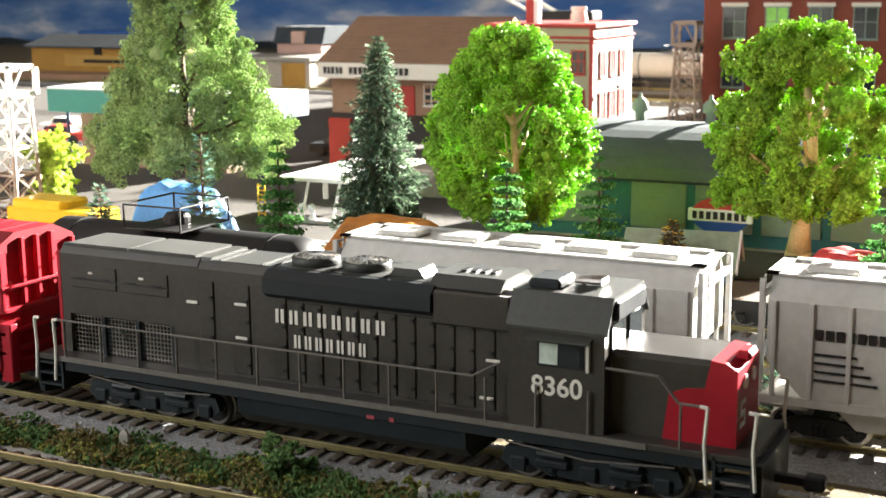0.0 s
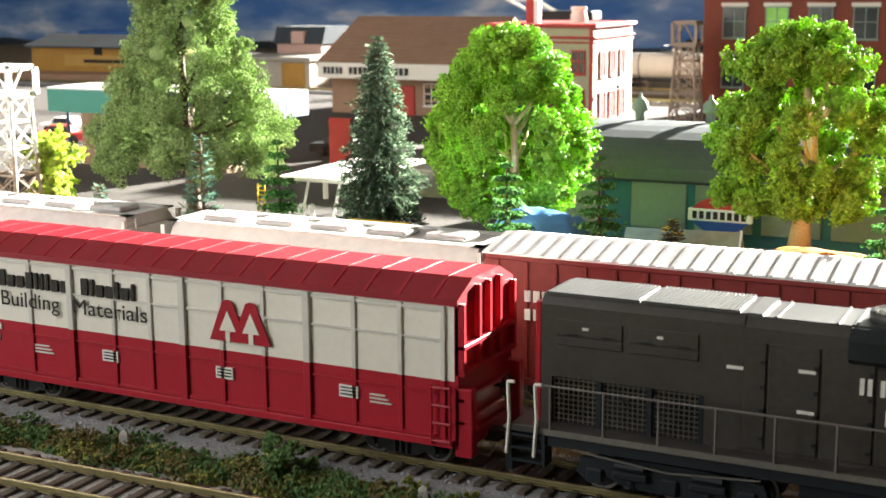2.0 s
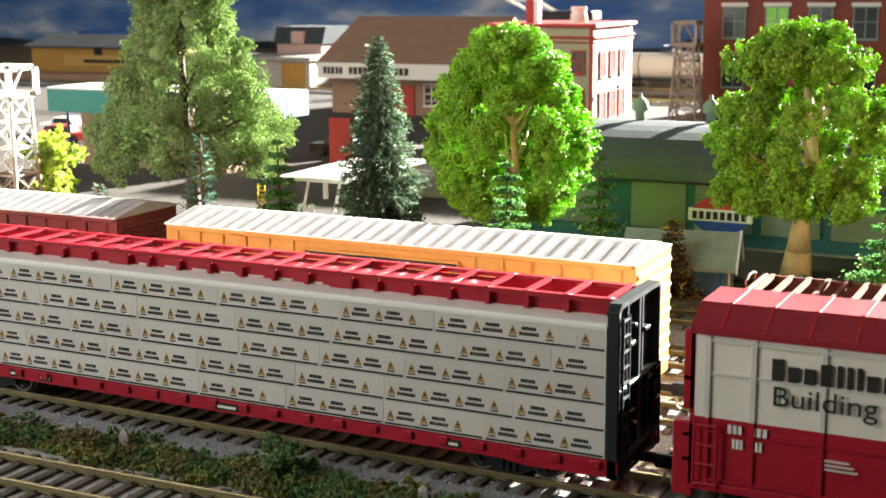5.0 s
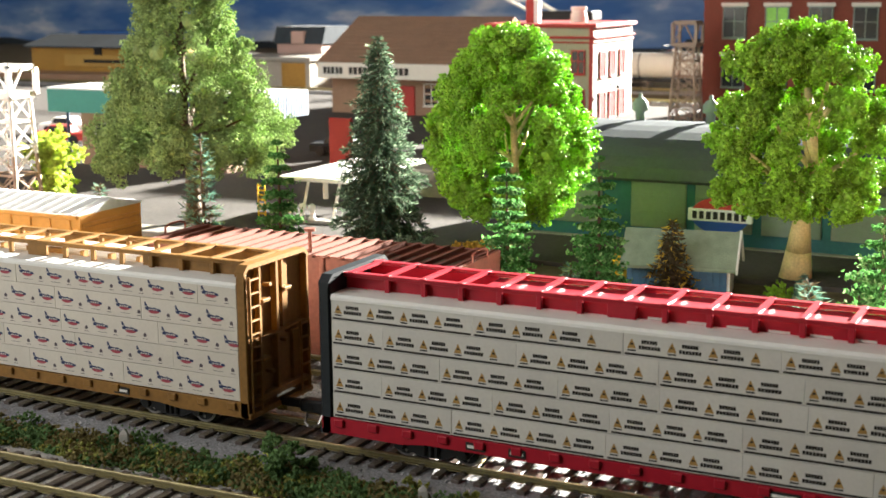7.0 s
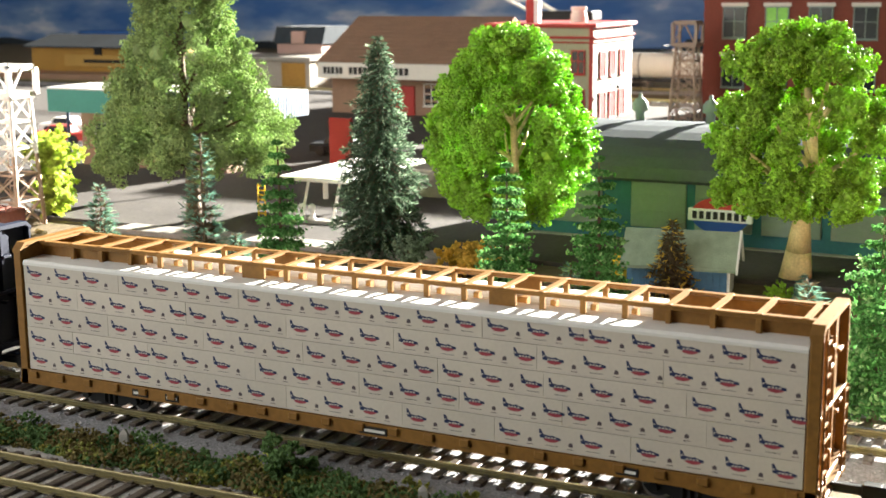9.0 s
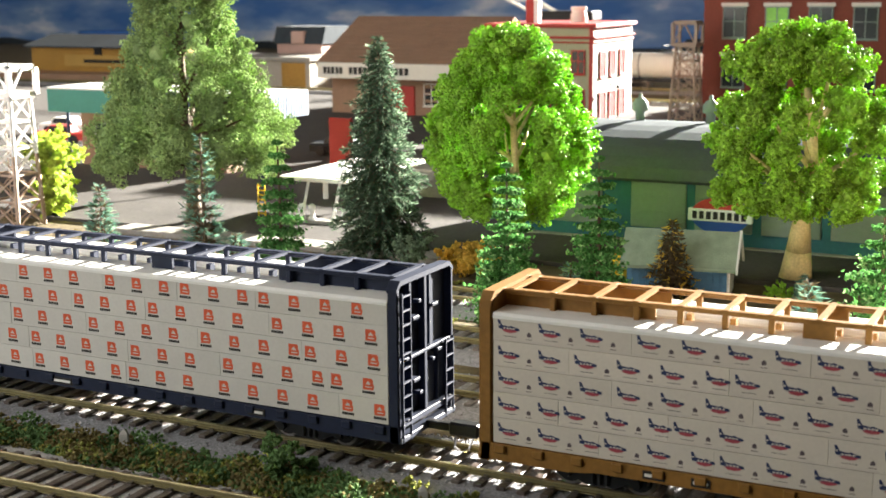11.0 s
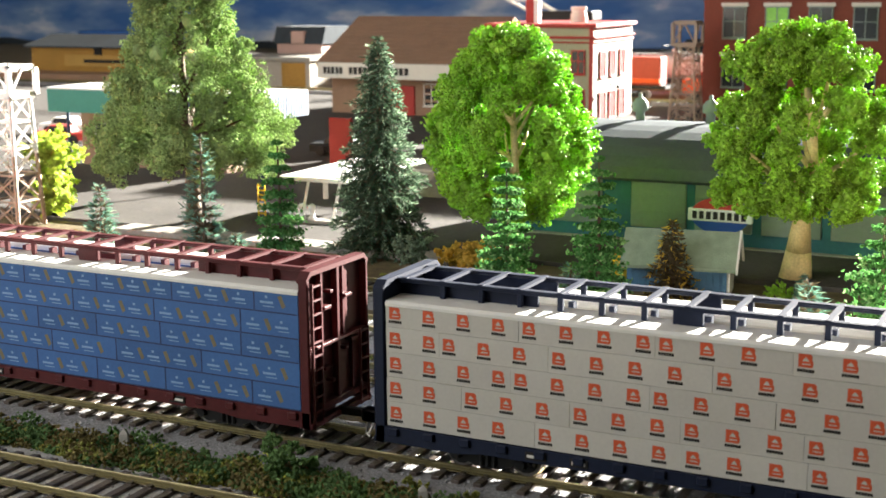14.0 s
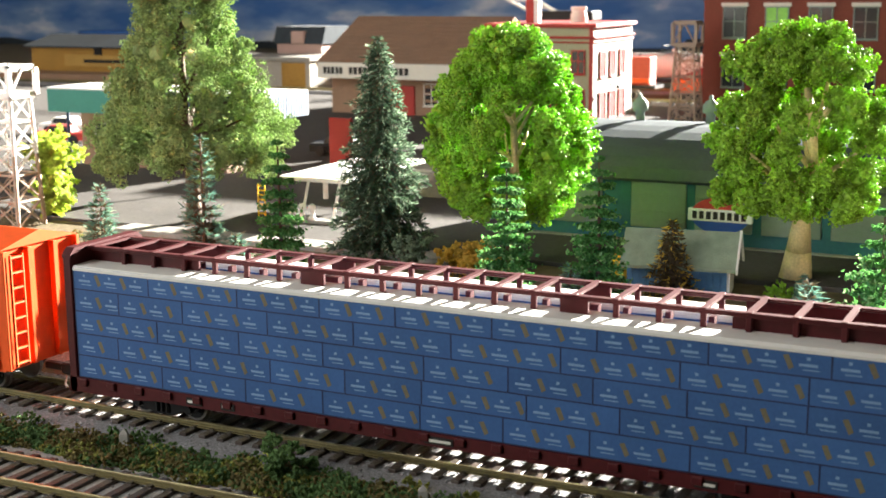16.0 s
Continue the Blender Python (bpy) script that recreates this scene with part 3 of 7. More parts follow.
def shed():
    t = thing("small_shed", "small blue shed with mossy pale green roof", "shed", at=pose(-0.1755, 0.252, G, 0, 0, 9))
    part("wall", Shape().box(-0.023, 0.023, 0, 0.020, 0, 0.0170, SHED_WALL), t)
    for i in range(15):
        part("board", Shape().box(-0.0228 + i * 0.0031, -0.0203 + i * 0.0031, -0.0006, 0.0005, 0, 0.0168, SHED_WALL), t)
    part("gable", Shape().prism([(0.0, 0.0), (0.020, 0.0), (0.020, 0.0160), (0.010, 0.0245), (0.0, 0.0160)], 0.0228, 0.0245, WHITE_P), t, "pale blue-white gable end")
    part("roof", Shape().prism([(-0.006, 0.0122), (0.010, 0.0266), (0.026, 0.0122), (0.026, 0.0137), (0.010, 0.0284), (-0.006, 0.0137)], -0.0255, 0.0275, SHED_ROOF), t)
    part("trim", Shape().prism([(-0.0066, 0.0115), (0.010, 0.0262), (0.0266, 0.0115), (0.0266, 0.0143), (0.010, 0.0292), (-0.0066, 0.0143)], 0.0275, 0.0285, WHITE_P), t)
    part("barrel", Shape().lathe([(0.0048, 0), (0.0052, 0.007), (0.0048, 0.015)], (-0.0285, 0.012, 0), YEL_BRIGHT, 14), t, "yellow upright drum")


def pump_canopy():
    t = thing("fuel_canopy", "flat white fuel-station canopy on slanted legs", "canopy", at=pose(-0.448, 0.336, G))
    part("roof", Shape().box(-0.002, 0.046, -0.001, 0.105, 0.0262, 0.0288, WHITE_P, 0.0008), t)
    for x in (0.016, 0.038):
        for y in (0.006, 0.09):
            part("leg", Shape().rod((x - 0.006, y, 0.001), (x, y, 0.0265), 0.0009, WHITE_P), t)
    part("island", Shape().box(-0.010, 0.040, -0.006, 0.004, 0.0, 0.004, CONCRETE, 0.0006), t)
    for x in (0.0085, 0.0165, 0.0235):
        p = Shape().lathe([(0.0024, 0.004), (0.0022, 0.0055), (0.0014, 0.006), (0.0014, 0.0095), (0.0022, 0.010), (0.0022, 0.0125), (0.0008, 0.0135)], (x, -0.003, 0), WHITE_P, 12)
        part("fuel_pump", p, t, "small white fuel pump", True)
    part("lamp", Shape().rod((0.019, 0.02, 0.013), (0.019, 0.02, 0.026), 0.0016, WHITE_P), t)
    part("counter", Shape().box(0.0, 0.060, 0.112, 0.150, 0, 0.020, CONCRETE, 0.001), t)


def station():
    t = thing("service_station", "low service station with teal and white striped canopy", "building", at=pose(-0.538, 0.458, G))
    part("roof", Shape().box(-0.205, 0.002, -0.002, 0.050, 0.0645, 0.0660, WHITE_P, 0.0006), t)
    part("fascia", Shape().box(-0.205, -0.118, -0.0012, 0.001, 0.047, 0.0645, TEAL_FASCIA), t, "teal painted fascia")
    part("fascia", Shape().box(-0.118, 0.0, -0.0012, 0.001, 0.047, 0.0645, BLUE_FASCIA), t, "dark blue fascia")
    sd = Shape().box(0, 0.0012, -0.001, 0.050, 0.047, 0.0645, CORRUGATED)
    part("end_fascia", sd, t, "white corrugated end fascia")
    for i in range(15):
        part("rib", Shape().box(0.0012, 0.0022, 0.0 + i * 0.0034, 0.0016 + i * 0.0034, 0.0475, 0.064, CORRUGATED), t)
    part("wall", Shape().box(-0.20, -0.06, 0.030, 0.050, 0, 0.0465, DEPOT), t)
    for x in (-0.19, -0.10, -0.01):
        part("post", Shape().rod((x, 0.004, 0), (x, 0.004, 0.047), 0.0014, BLUE_FASCIA), t)
    for x in (-0.17, -0.13, -0.09):
        window(t, x, 0.012, 0.028, 0.024, 0.0295)
    part("door", Shape().box(-0.012, 0.008, 0.10, 0.104, 0.0, 0.040, RED_TRIM, 0.0005), t, "red door beside the canopy")


def car(name, label, paint, at):
    t = thing(name, label, "car", "parked cars", at=at)
    b = Shape().prism([(-0.0095, 0.003), (0.0095, 0.003), (0.0100, 0.008), (0.0085, 0.0100), (-0.0085, 0.0100), (-0.0100, 0.008)], -0.026, 0.026, paint)
    part("body", b, t)
    c = Shape().slab([(-0.014, 0.0100), (0.012, 0.0100), (0.008, 0.0160), (-0.010, 0.0160)], -0.0078, 0.0078, paint)
    part("cabin", c, t)
    part("window", Shape().slab([(-0.0125, 0.0104), (0.0105, 0.0104), (0.0072, 0.0153), (-0.0092, 0.0153)], -0.0081, 0.0081, DARK_GLASS), t)
    for x in (-0.016, 0.016):
        for y in (-0.0095, 0.0095):
            part("wheel", Shape().lathe([(0.0040, -0.0012), (0.0040, 0.0012)], (x, y, 0.0040), BLACK, 14, "y"), t)
    return t


def lattice_tower(name, label, at, h, w0, w1, top_h, m_top, m_low):
    t = thing(name, label, "tower", at=at)
    def c(z, i):
        k = w0 + (w1 - w0) * z / h
        return Vector(((-k, k, k, -k)[i], (-k, -k, k, k)[i], z))
    for i in range(4):
        s = Shape()
        s.rod(c(0, i), c(h * 0.55, i), 0.0013, m_low, 6)
        s.rod(c(h * 0.55, i), c(h, i), 0.0013, m_top, 6)
        part("leg", s, t)
    n = 5
    for j in range(n):
        za, zb = h * j / n, h * (j + 1) / n
        mm = m_low if j < 2 else m_top
        for i in range(4):
            part("brace", Shape().rod(c(za, i), c(zb, (i + 1) % 4), 0.0006, mm, 5), t)
            part("brace", Shape().rod(c(zb, i), c(za, (i + 1) % 4), 0.0006, mm, 5), t)
            part("strut", Shape().rod(c(zb, i), c(zb, (i + 1) % 4), 0.0008, mm, 5), t)
    s = Shape()
    k = w1 + 0.003
    for z in (h, h + top_h):
        s.box(-k, k, -k, -k + 0.0022, z - 0.002, z + 0.002, m_top, 0.0004).box(-k, k, k - 0.0022, k, z - 0.002, z + 0.002, m_top, 0.0004)
        s.box(-k, -k + 0.0022, -k, k, z - 0.002, z + 0.002, m_top, 0.0004).box(k - 0.0022, k, -k, k, z - 0.002, z + 0.002, m_top, 0.0004)
    for sx in (-1, 1):
        for sy in (-1, 1):
            s.box(sx * k - 0.0014, sx * k + 0.0014, sy * k - 0.0014, sy * k + 0.0014, h, h + top_h, m_top)
        s.rod((sx * k, -k, h), (0, -k, h + top_h), 0.0009, m_top, 5)
        s.rod((sx * k, -k, h), (sx * k, 0, h + top_h), 0.0009, m_top, 5)
    part("head_frame", s, t, "white riveted head frame")
    s = Shape()
    for j in range(14):
        z = h * (j + 0.5) / 14
        s.rod((w0 * 0.35 - 0.002, -w0 * 0.6, z), (w0 * 0.35 + 0.002, -w0 * 0.6, z), 0.0004, m_top if j > 6 else m_low, 5)
    s.rod((w0 * 0.35 - 0.002, -w0 * 0.6, 0), (w0 * 0.35 - 0.002, -w0 * 0.6, h), 0.0004, m_low, 5)
    s.rod((w0 * 0.35 + 0.002, -w0 * 0.6, 0), (w0 * 0.35 + 0.002, -w0 * 0.6, h), 0.0004, m_low, 5)
    part("ladder", s, t)
    return t


def far_buildings():
    t = thing("yellow_depot", "long dark yellow depot with grey roof", "building", at=pose(-1.56, 1.30, G))
    part("wall", Shape().box(0, 0.30, 0, 0.12, 0, 0.050, YELLOW_DULL), t)
    part("roof", Shape().prism([(-0.010, 0.049), (0.06, 0.066), (0.13, 0.049), (0.13, 0.051), (0.06, 0.068), (-0.010, 0.051)], -0.01, 0.31, DARK_HILL), t)
    part("name_board", Shape().box(0.07, 0.25, -0.003, 0, 0.020, 0.038, P_GOLD2, 0.0005), t, "ochre name board")
    part("lettering", Shape().box(0.11, 0.21, -0.0036, -0.0028, 0.026, 0.031, BLACK_MARK), t)
    part("doorway", Shape().box(0.13, 0.145, -0.002, 0.001, 0.036, 0.050, BLACK), t)
    part("plinth", Shape().box(-0.02, 0.32, -0.06, 0, 0, 0.012, DEPOT), t)
    t = thing("blue_shed_hall", "low distant hall with bright blue roof", "building", at=pose(-1.85, 1.75, G))
    part("wall", Shape().box(0, 0.28, 0, 0.1, 0, 0.040, CONCRETE), t)
    part("roof", Shape().box(-0.005, 0.285, -0.01, 0.11, 0.040, 0.058, BLUE_ROOF, 0.002), t)
    t = thing("mansard_house", "pink town house with dark mansard roof", "house", at=pose(-1.09, 1.30, G))
    part("wall", Shape().box(0.0, 0.075, 0, 0.08, 0, 0.062, PINK), t)
    part("roof", Shape().prism([(-0.004, 0.060), (0.084, 0.060), (0.074, 0.084), (0.006, 0.084)], -0.004, 0.079, DARK_HILL), t)
    part("dormer", Shape().box(0.026, 0.048, -0.004, 0.02, 0.060, 0.078, PINK, 0.001), t)
    for x in (0.017, 0.052):
        window(t, x, 0.018, 0.012, 0.022, -0.0005)
    t = thing("low_shop_row", "low row of pale shops with flat roof", "building", at=pose(-1.22, 1.22, G))
    part("wall", Shape().box(0, 0.235, 0, 0.08, 0, 0.040, PALE_DULL), t)
    part("roof", Shape().box(-0.004, 0.239, -0.006, 0.08, 0.040, 0.046, CONCRETE, 0.001), t)
    part("shutter", Shape().box(0.19, 0.228, -0.002, 0.001, 0.002, 0.038, YELLOW_DULL, 0.0005), t, "ochre shutter")
    for x in (0.03, 0.08, 0.13):
        window(t, x, 0.008, 0.030, 0.022, -0.0005)
    t = thing("dark_roof_hall", "distant hall with dark grey roof", "building", at=pose(-0.62, 1.75, G))
    part("wall", Shape().box(0, 0.40, 0, 0.10, 0, 0.03, CONCRETE), t)
    part("roof", Shape().prism([(-0.01, 0.029), (0.05, 0.052), (0.11, 0.029)], -0.01, 0.41, DARK_HILL), t)


YELLOW_DULL = mat("ochre_wall", (0.36, 0.20, 0.045), 0.75, 0, 0.15, 30)
P_GOLD2 = mat("ochre_board", (0.42, 0.26, 0.07), 0.7, 0, 0.1, 30)
BLUE_ROOF = mat("bright_blue_roof", (0.035, 0.13, 0.40), 0.6, 0, 0.1, 20)
PALE_DULL = mat("weathered_pale_wall", (0.38, 0.34, 0.29), 0.8, 0, 0.15, 30)


def crane():
    t = thing("lattice_crane", "pale steel lattice crane boom over the roofs", "crane", at=pose(-0.92, 1.45, G))
    s = Shape()
    pts = [(0.0, 0.22), (0.13, 0.118), (0.25, 0.105)]
    for dy in (0, 0.012):
        s.rod((0.0, dy, 0.180), (0.17, dy, 0.098), 0.0016, WHITE_P)
        s.rod((0.05, dy, 0.185), (0.20, dy, 0.102), 0.0016, WHITE_P)
    for i in range(8):
        a = i / 8
        s.rod((0.0 + 0.17 * a, 0, 0.180 - 0.082 * a), (0.05 + 0.15 * (a + 0.06), 0, 0.185 - 0.083 * (a + 0.06)), 0.0009, WHITE_P, 5)
    part("boom", s, t)
    part("cab", Shape().box(0.165, 0.26, -0.01, 0.03, 0.090, 0.104, BLACK, 0.002), t)
    part("mast", Shape().box(0.19, 0.21, 0, 0.02, 0, 0.09, BLACK, 0.001), t)


def marker(x, y, at_z=-0.0045):
    t = thing("marker_post", "small weathered white wooden marker post", "post", "marker posts", at=pose(x, y, at_z, 0, 0, 25))
    s = Shape().box(-0.0013, 0.0013, -0.0010, 0.0010, 0, 0.0062, MARKER)
    s.add([(-0.0013, -0.001, 0.0062), (0.0013, -0.001, 0.0062), (0.0013, 0.001, 0.0062), (-0.0013, 0.001, 0.0062), (0, 0, 0.0080)], [(0, 1, 4), (1, 2, 4), (2, 3, 4), (3, 0, 4)], MARKER)
    part("stake", s, t)


MARKER = mat("weathered_white_wood", (0.46, 0.44, 0.40), 0.85, 0, 0.15, 300, 0.5, 1500)

# ---------------------------------------------------------------- rolling stock
SPIN = []   # wheelsets that roll, with their radius and way of travel


def wheelset(parent, x, r=0.0048, roll=None):
    s = Shape()
    for k in (-1, 1):
        s.lathe([(r * 0.86, k * 0.0089), (r * 0.96, k * 0.0089), (r, k * 0.0082), (r * 1.02, k * 0.0074), (r * 1.12, k * 0.0070), (r * 1.12, k * 0.0065), (r * 0.5, k * 0.0065)], (0, 0, 0), STEEL, 18, "y")
        s.lathe([(r * 0.80, k * 0.0091), (r * 0.55, k * 0.0085), (r * 0.3, k * 0.0092)], (0, 0, 0), BLACK, 14, "y")
        for i in range(3):
            a = i * 2.094
            s.box(r * 0.55 * math.cos(a) - 0.0004, r * 0.55 * math.cos(a) + 0.0004, k * 0.0090 - 0.0002, k * 0.0090 + 0.0002, r * 0.55 * math.sin(a) - 0.0004, r * 0.55 * math.sin(a) + 0.0004, STEEL)
    s.rod((0, -0.0095, 0), (0, 0.0095, 0), 0.0009, STEEL, 8)
    o = part("wheelset", s, parent, "steel wheelset", at=pose(x, 0, r))
    if roll:
        SPIN.append((o, x, r, roll))
    return o


def truck_frame(parent, x, m=BLACK, roll=None, half=0.0100, r=0.0048):
    s = Shape()
    for k in (-1, 1):
        y0, y1 = sorted((k * 0.0104, k * 0.0124))
        s.slab([(x - half - 0.003, 0.0050), (x - half + 0.002, 0.0074), (x - 0.004, 0.0082), (x + 0.004, 0.0082), (x + half - 0.002, 0.0074),
                (x + half + 0.003, 0.0050), (x + half + 0.0015, 0.0034), (x + half - 0.002, 0.0040), (x + 0.0042, 0.0022), (x - 0.0042, 0.0022), (x - half + 0.002, 0.0040), (x - half - 0.0015, 0.0034)], y0, y1, m)
        for i in (-1, 0, 1):
            s.rod((x + i * 0.0020, k * 0.0126, 0.0028), (x + i * 0.0020, k * 0.0126, 0.0062), 0.0007, m, 6)
        for e in (-1, 1):
            s.lathe([(0.0016, k * 0.0122), (0.0014, k * 0.0134)], (x + e * half, 0, 0.0048), m, 10, "y")
    s.box(x - 0.0025, x + 0.0025, -0.011, 0.011, 0.0045, 0.0075, m)
    o = part("truck", s, parent, "black sprung truck frame")
    for e in (-1, 1):
        wheelset(o, x + e * half, r, roll)
    return o


def coupler(parent, x, k):
    s = Shape().box(min(x, x + k * 0.009), max(x, x + k * 0.009), -0.0013, 0.0013, 0.0068, 0.0092, BLACK, 0.0003)
    s.box(min(x + k * 0.008, x + k * 0.0135), max(x + k * 0.008, x + k * 0.0135), -0.0024, 0.0020, 0.0060, 0.0100, BLACK, 0.0006)
    s.path([(x + k * 0.010, -0.001, 0.006), (x + k * 0.0105, -0.003, 0.003), (x + k * 0.012, -0.0035, 0.0022)], 0.0004, STEEL, 5)
    part("coupler", s, parent, "black knuckle coupler with brake hose")


def ladder(sh, x, y, z0, z1, n, w, m, r=0.0004, face="y"):
    for i in range(n):
        z = z0 + (z1 - z0) * i / (n - 1)
        if face == "y":
            sh.rod((x - w / 2, y, z), (x + w / 2, y, z), r, m, 5)
        else:
            sh.rod((x, y - w / 2, z), (x, y + w / 2, z), r, m, 5)
    for e in (-1, 1):
        if face == "y":
            sh.rod((x + e * w / 2, y, z0 - 0.001), (x + e * w / 2, y, z1 + 0.001), r, m, 5)
        else:
            sh.rod((x, y + e * w / 2, z0 - 0.001), (x, y + e * w / 2, z1 + 0.001), r, m, 5)


CB_L = 0.2595


def centerbeam(label, paint, wrap, mark, seed, end_paint=None, sill_paint=None):
    """A centre-beam flat car with a full load of wrapped lumber."""
    rng = random.Random(seed)
    t = thing("centerbeam_car", label, "freight car", "near freight train")
    L = CB_L / 2
    ep = end_paint or paint
    # deck and side sills
    d = Shape().box(-L + 0.001, L - 0.001, -0.0168, 0.0168, 0.0100, 0.0117, paint)
    for k in (-1, 1):
        y0, y1 = sorted((k * 0.0158, k * 0.0176))
        d.slab([(-L, 0.0117), (L, 0.0117), (L, 0.0070), (L - 0.026, 0.0068), (L - 0.034, 0.0078), (-L + 0.034, 0.0078), (-L + 0.026, 0.0068), (-L, 0.0070)], y0, y1, paint)
        for i in range(23):
            x = -L + 0.006 + i * (CB_L - 0.012) / 22
            yy = sorted((k * 0.0176, k * 0.0185))
            d.box(x - 0.0016, x + 0.0016, yy[0], yy[1], 0.0092, 0.0116, paint, 0.0003)
    part("deck", d, t)
    c = Shape().box(-L + 0.004, L - 0.004, -0.0035, 0.0035, 0.0056, 0.0100, paint)
    part("center_sill", c, t)
    # bulkheads
    for k in (-1, 1):
        def bar(name, d0, d1, y0, y1, z0, z1, under, bevel=0.0):
            xa, xb = sorted((k * (L - d0), k * (L - d1)))
            return part(name, Shape().box(xa, xb, y0, y1, z0, z1, ep, bevel), under)
        x0, x1 = sorted((k * (L - 0.0034), k * (L - 0.0024)))
        b = part("bulkhead", Shape().prism([(-0.0170, 0.0100), (0.0170, 0.0100), (0.0170, 0.0512), (0.0150, 0.0530), (-0.0150, 0.0530), (-0.0170, 0.0512)], x0, x1, ep), t)
        for e in (-1, 1):
            ya, yb = sorted((e * 0.0162, e * 0.0176))
            bar("corner_post", 0.0032, 0.0, ya, yb, 0.0066, 0.0516, b, 0.0003)
        xa, xb = sorted((k * (L - 0.0034), k * L))
        cap = Shape().prism([(-0.0178, 0.0508), (-0.0152, 0.0527), (0.0152, 0.0527), (0.0178, 0.0508), (0.0178, 0.0520), (0.0155, 0.0541), (-0.0155, 0.0541), (-0.0178, 0.0520)], xa, xb, ep)
        part("cap", cap, b)
        bar("rib", 0.0024, 0.0002, -0.0008, 0.0008, 0.0100, 0.0528, b, 0.0002)
        bar("rib", 0.0024, 0.0006, 0.0032, 0.0042, 0.0310, 0.0528, b)
        bar("rib", 0.0024, 0.0006, -0.0092, -0.0082, 0.0100, 0.0526, b)
        bar("rib", 0.0024, 0.0012, 0.0094, 0.0102, 0.0100, 0.0300, b)
        bar("cross_rib", 0.0024, 0.0001, -0.0161, 0.0161, 0.0298, 0.0308, b, 0.0002)
        bar("cross_rib", 0.0024, -0.0002, -0.0161, 0.0161, 0.0105, 0.0124, b, 0.0002)
        bar("end_sill", 0.0024, -0.0008, -0.0176, 0.0176, 0.0066, 0.0084, b, 0.0003)
        for y, z in ((-0.0068, 0.0410), (-0.0068, 0.0225), (0.0052, 0.0425), (0.0040, 0.0262), (0.0085, 0.0282), (-0.0040, 0.0180), (-0.0045, 0.0455)):
            w = 0.0020 if abs(y) > 0.005 else 0.0009
            bar("bracket", 0.0024, -0.0004, y - w, y + w, z, z + 0.0011, b, 0.0002)
        ld = Shape()
        ladder(ld, k * (L + 0.0006), -0.0136, 0.0075, 0.0495, 11, 0.0048, ep, 0.00040, "x")
        part("ladder", ld, b)
        ld = Shape()
        ladder(ld, k * (L + 0.0006), 0.0136, 0.0075, 0.0300, 6, 0.0048, ep, 0.00040, "x")
        part("ladder", ld, b)
        coupler(t, k * L, k)
    # beam
    s = Shape()
    for y in (-0.0088, 0.0088):
        s.box(-L + 0.0034, L - 0.0034, y - 0.0008, y + 0.0008, 0.0523, 0.0534, paint, 0.0002)
        s.box(-L + 0.0034, L - 0.0034, y - 0.0012, y + 0.0012, 0.0530, 0.0537, paint, 0.0002)
    n = 21
    for i in range(n + 1):
        x = -L + 0.006 + (CB_L - 0.012) * i / n
        s.box(x - 0.0008, x + 0.0008, -0.0099, 0.0099, 0.0531, 0.0539, paint)
    beam = part("top_beam", s, t, "ladder-like top beam")
    for i in range(1, n):
        x = -L + 0.006 + (CB_L - 0.012) * i / n
        wide = i in (n // 3, n - n // 3)
        hw = 0.004 if wide else 0.0008
        for y in (-0.0088, 0.0088):
            part("post", Shape().box(x - hw, x + hw, y - 0.0007, y + 0.0007, 0.0485, 0.0526, paint, 0.0002), t)
        part("post", Shape().box(x - hw, x + hw, -0.0012, 0.0012, 0.0117, 0.0495, paint), t)
    for k in (-1, 1):
        x0, x1 = sorted((k * (L - 0.0034), k * (L - 0.046)))
        for y in (-0.0075, 0.0067):
            part("web_plate", Shape().box(x0, x1, y, y + 0.0008, 0.0486, 0.0529, paint), t)
    if mark == "bear":
        part("web_plate", Shape().box(-L + 0.046, L - 0.046, -0.0075, 0.0075, 0.0486, 0.0522, paint), t, "deep crimson beam web")
        lb = Shape()
        for i in range(9):
            x = -0.045 + i * 0.0105
            lb.box(x, x + 0.0055, -0.0078, -0.0075, 0.0488, 0.0494, GREY_RIB)
        part("lettering", lb, t, "pale lower halves of large bars")
    # load: wrapped packages, five high, on both sides
    a, b = -L + 0.0036, L - 0.0036
    prints = Shape()
    zb, rowh = 0.0119, 0.00727
    for row in range(5):
        x = a
        z0, z1 = zb + row * rowh, zb + (row + 1) * rowh - 0.00008
        part("far_package", Shape().box(a, b, 0.0046, 0.0168, z0, z1, wrap, 0.0003), t)
        first = True
        while x < b - 0.002:
            w = rng.uniform(0.024, 0.034) if mark == "bars" else rng.uniform(0.028, 0.046)
            if first and row % 2:
                w *= 0.55
            first = False
            x1 = min(b, x + w)
            if b - x1 < 0.008:
                x1 = b
            yf = -0.0170 + rng.uniform(-0.00008, 0.00008)
            o = part("lumber_package", Shape().box(x + 0.00002, x1 - 0.00002, yf, -0.0046, z0, z1, wrap, 0.00006), t)
            marks(prints, mark, x, x1, z0, z1 - z0, yf - 0.00006)
            x = x1
    cover = Shape()
    for y0, y1 in ((-0.0173, -0.0044), (0.0044, 0.0171)):
        cover.prism([(y0, 0.0470), (y0, 0.0478), (y0 + 0.0006, 0.0486), (y1, 0.0487), (y1, 0.0482), (y0 + 0.0004, 0.0481)], a, b, COVER)
    part("cover_sheet", cover, t, "white wrapping over the load")
    tagged(part("print", prints, t, "small printed mill marks on the wrapping"), kind="stuff")
    for x, w in ((-0.083, 0.006), (-0.070, 0.005), (0.0, 0.009), (0.078, 0.006)):
        tg = Shape()
        tg.box(x, x + w, -0.0179, -0.0176, 0.0086, 0.0108, BLACK_MARK)
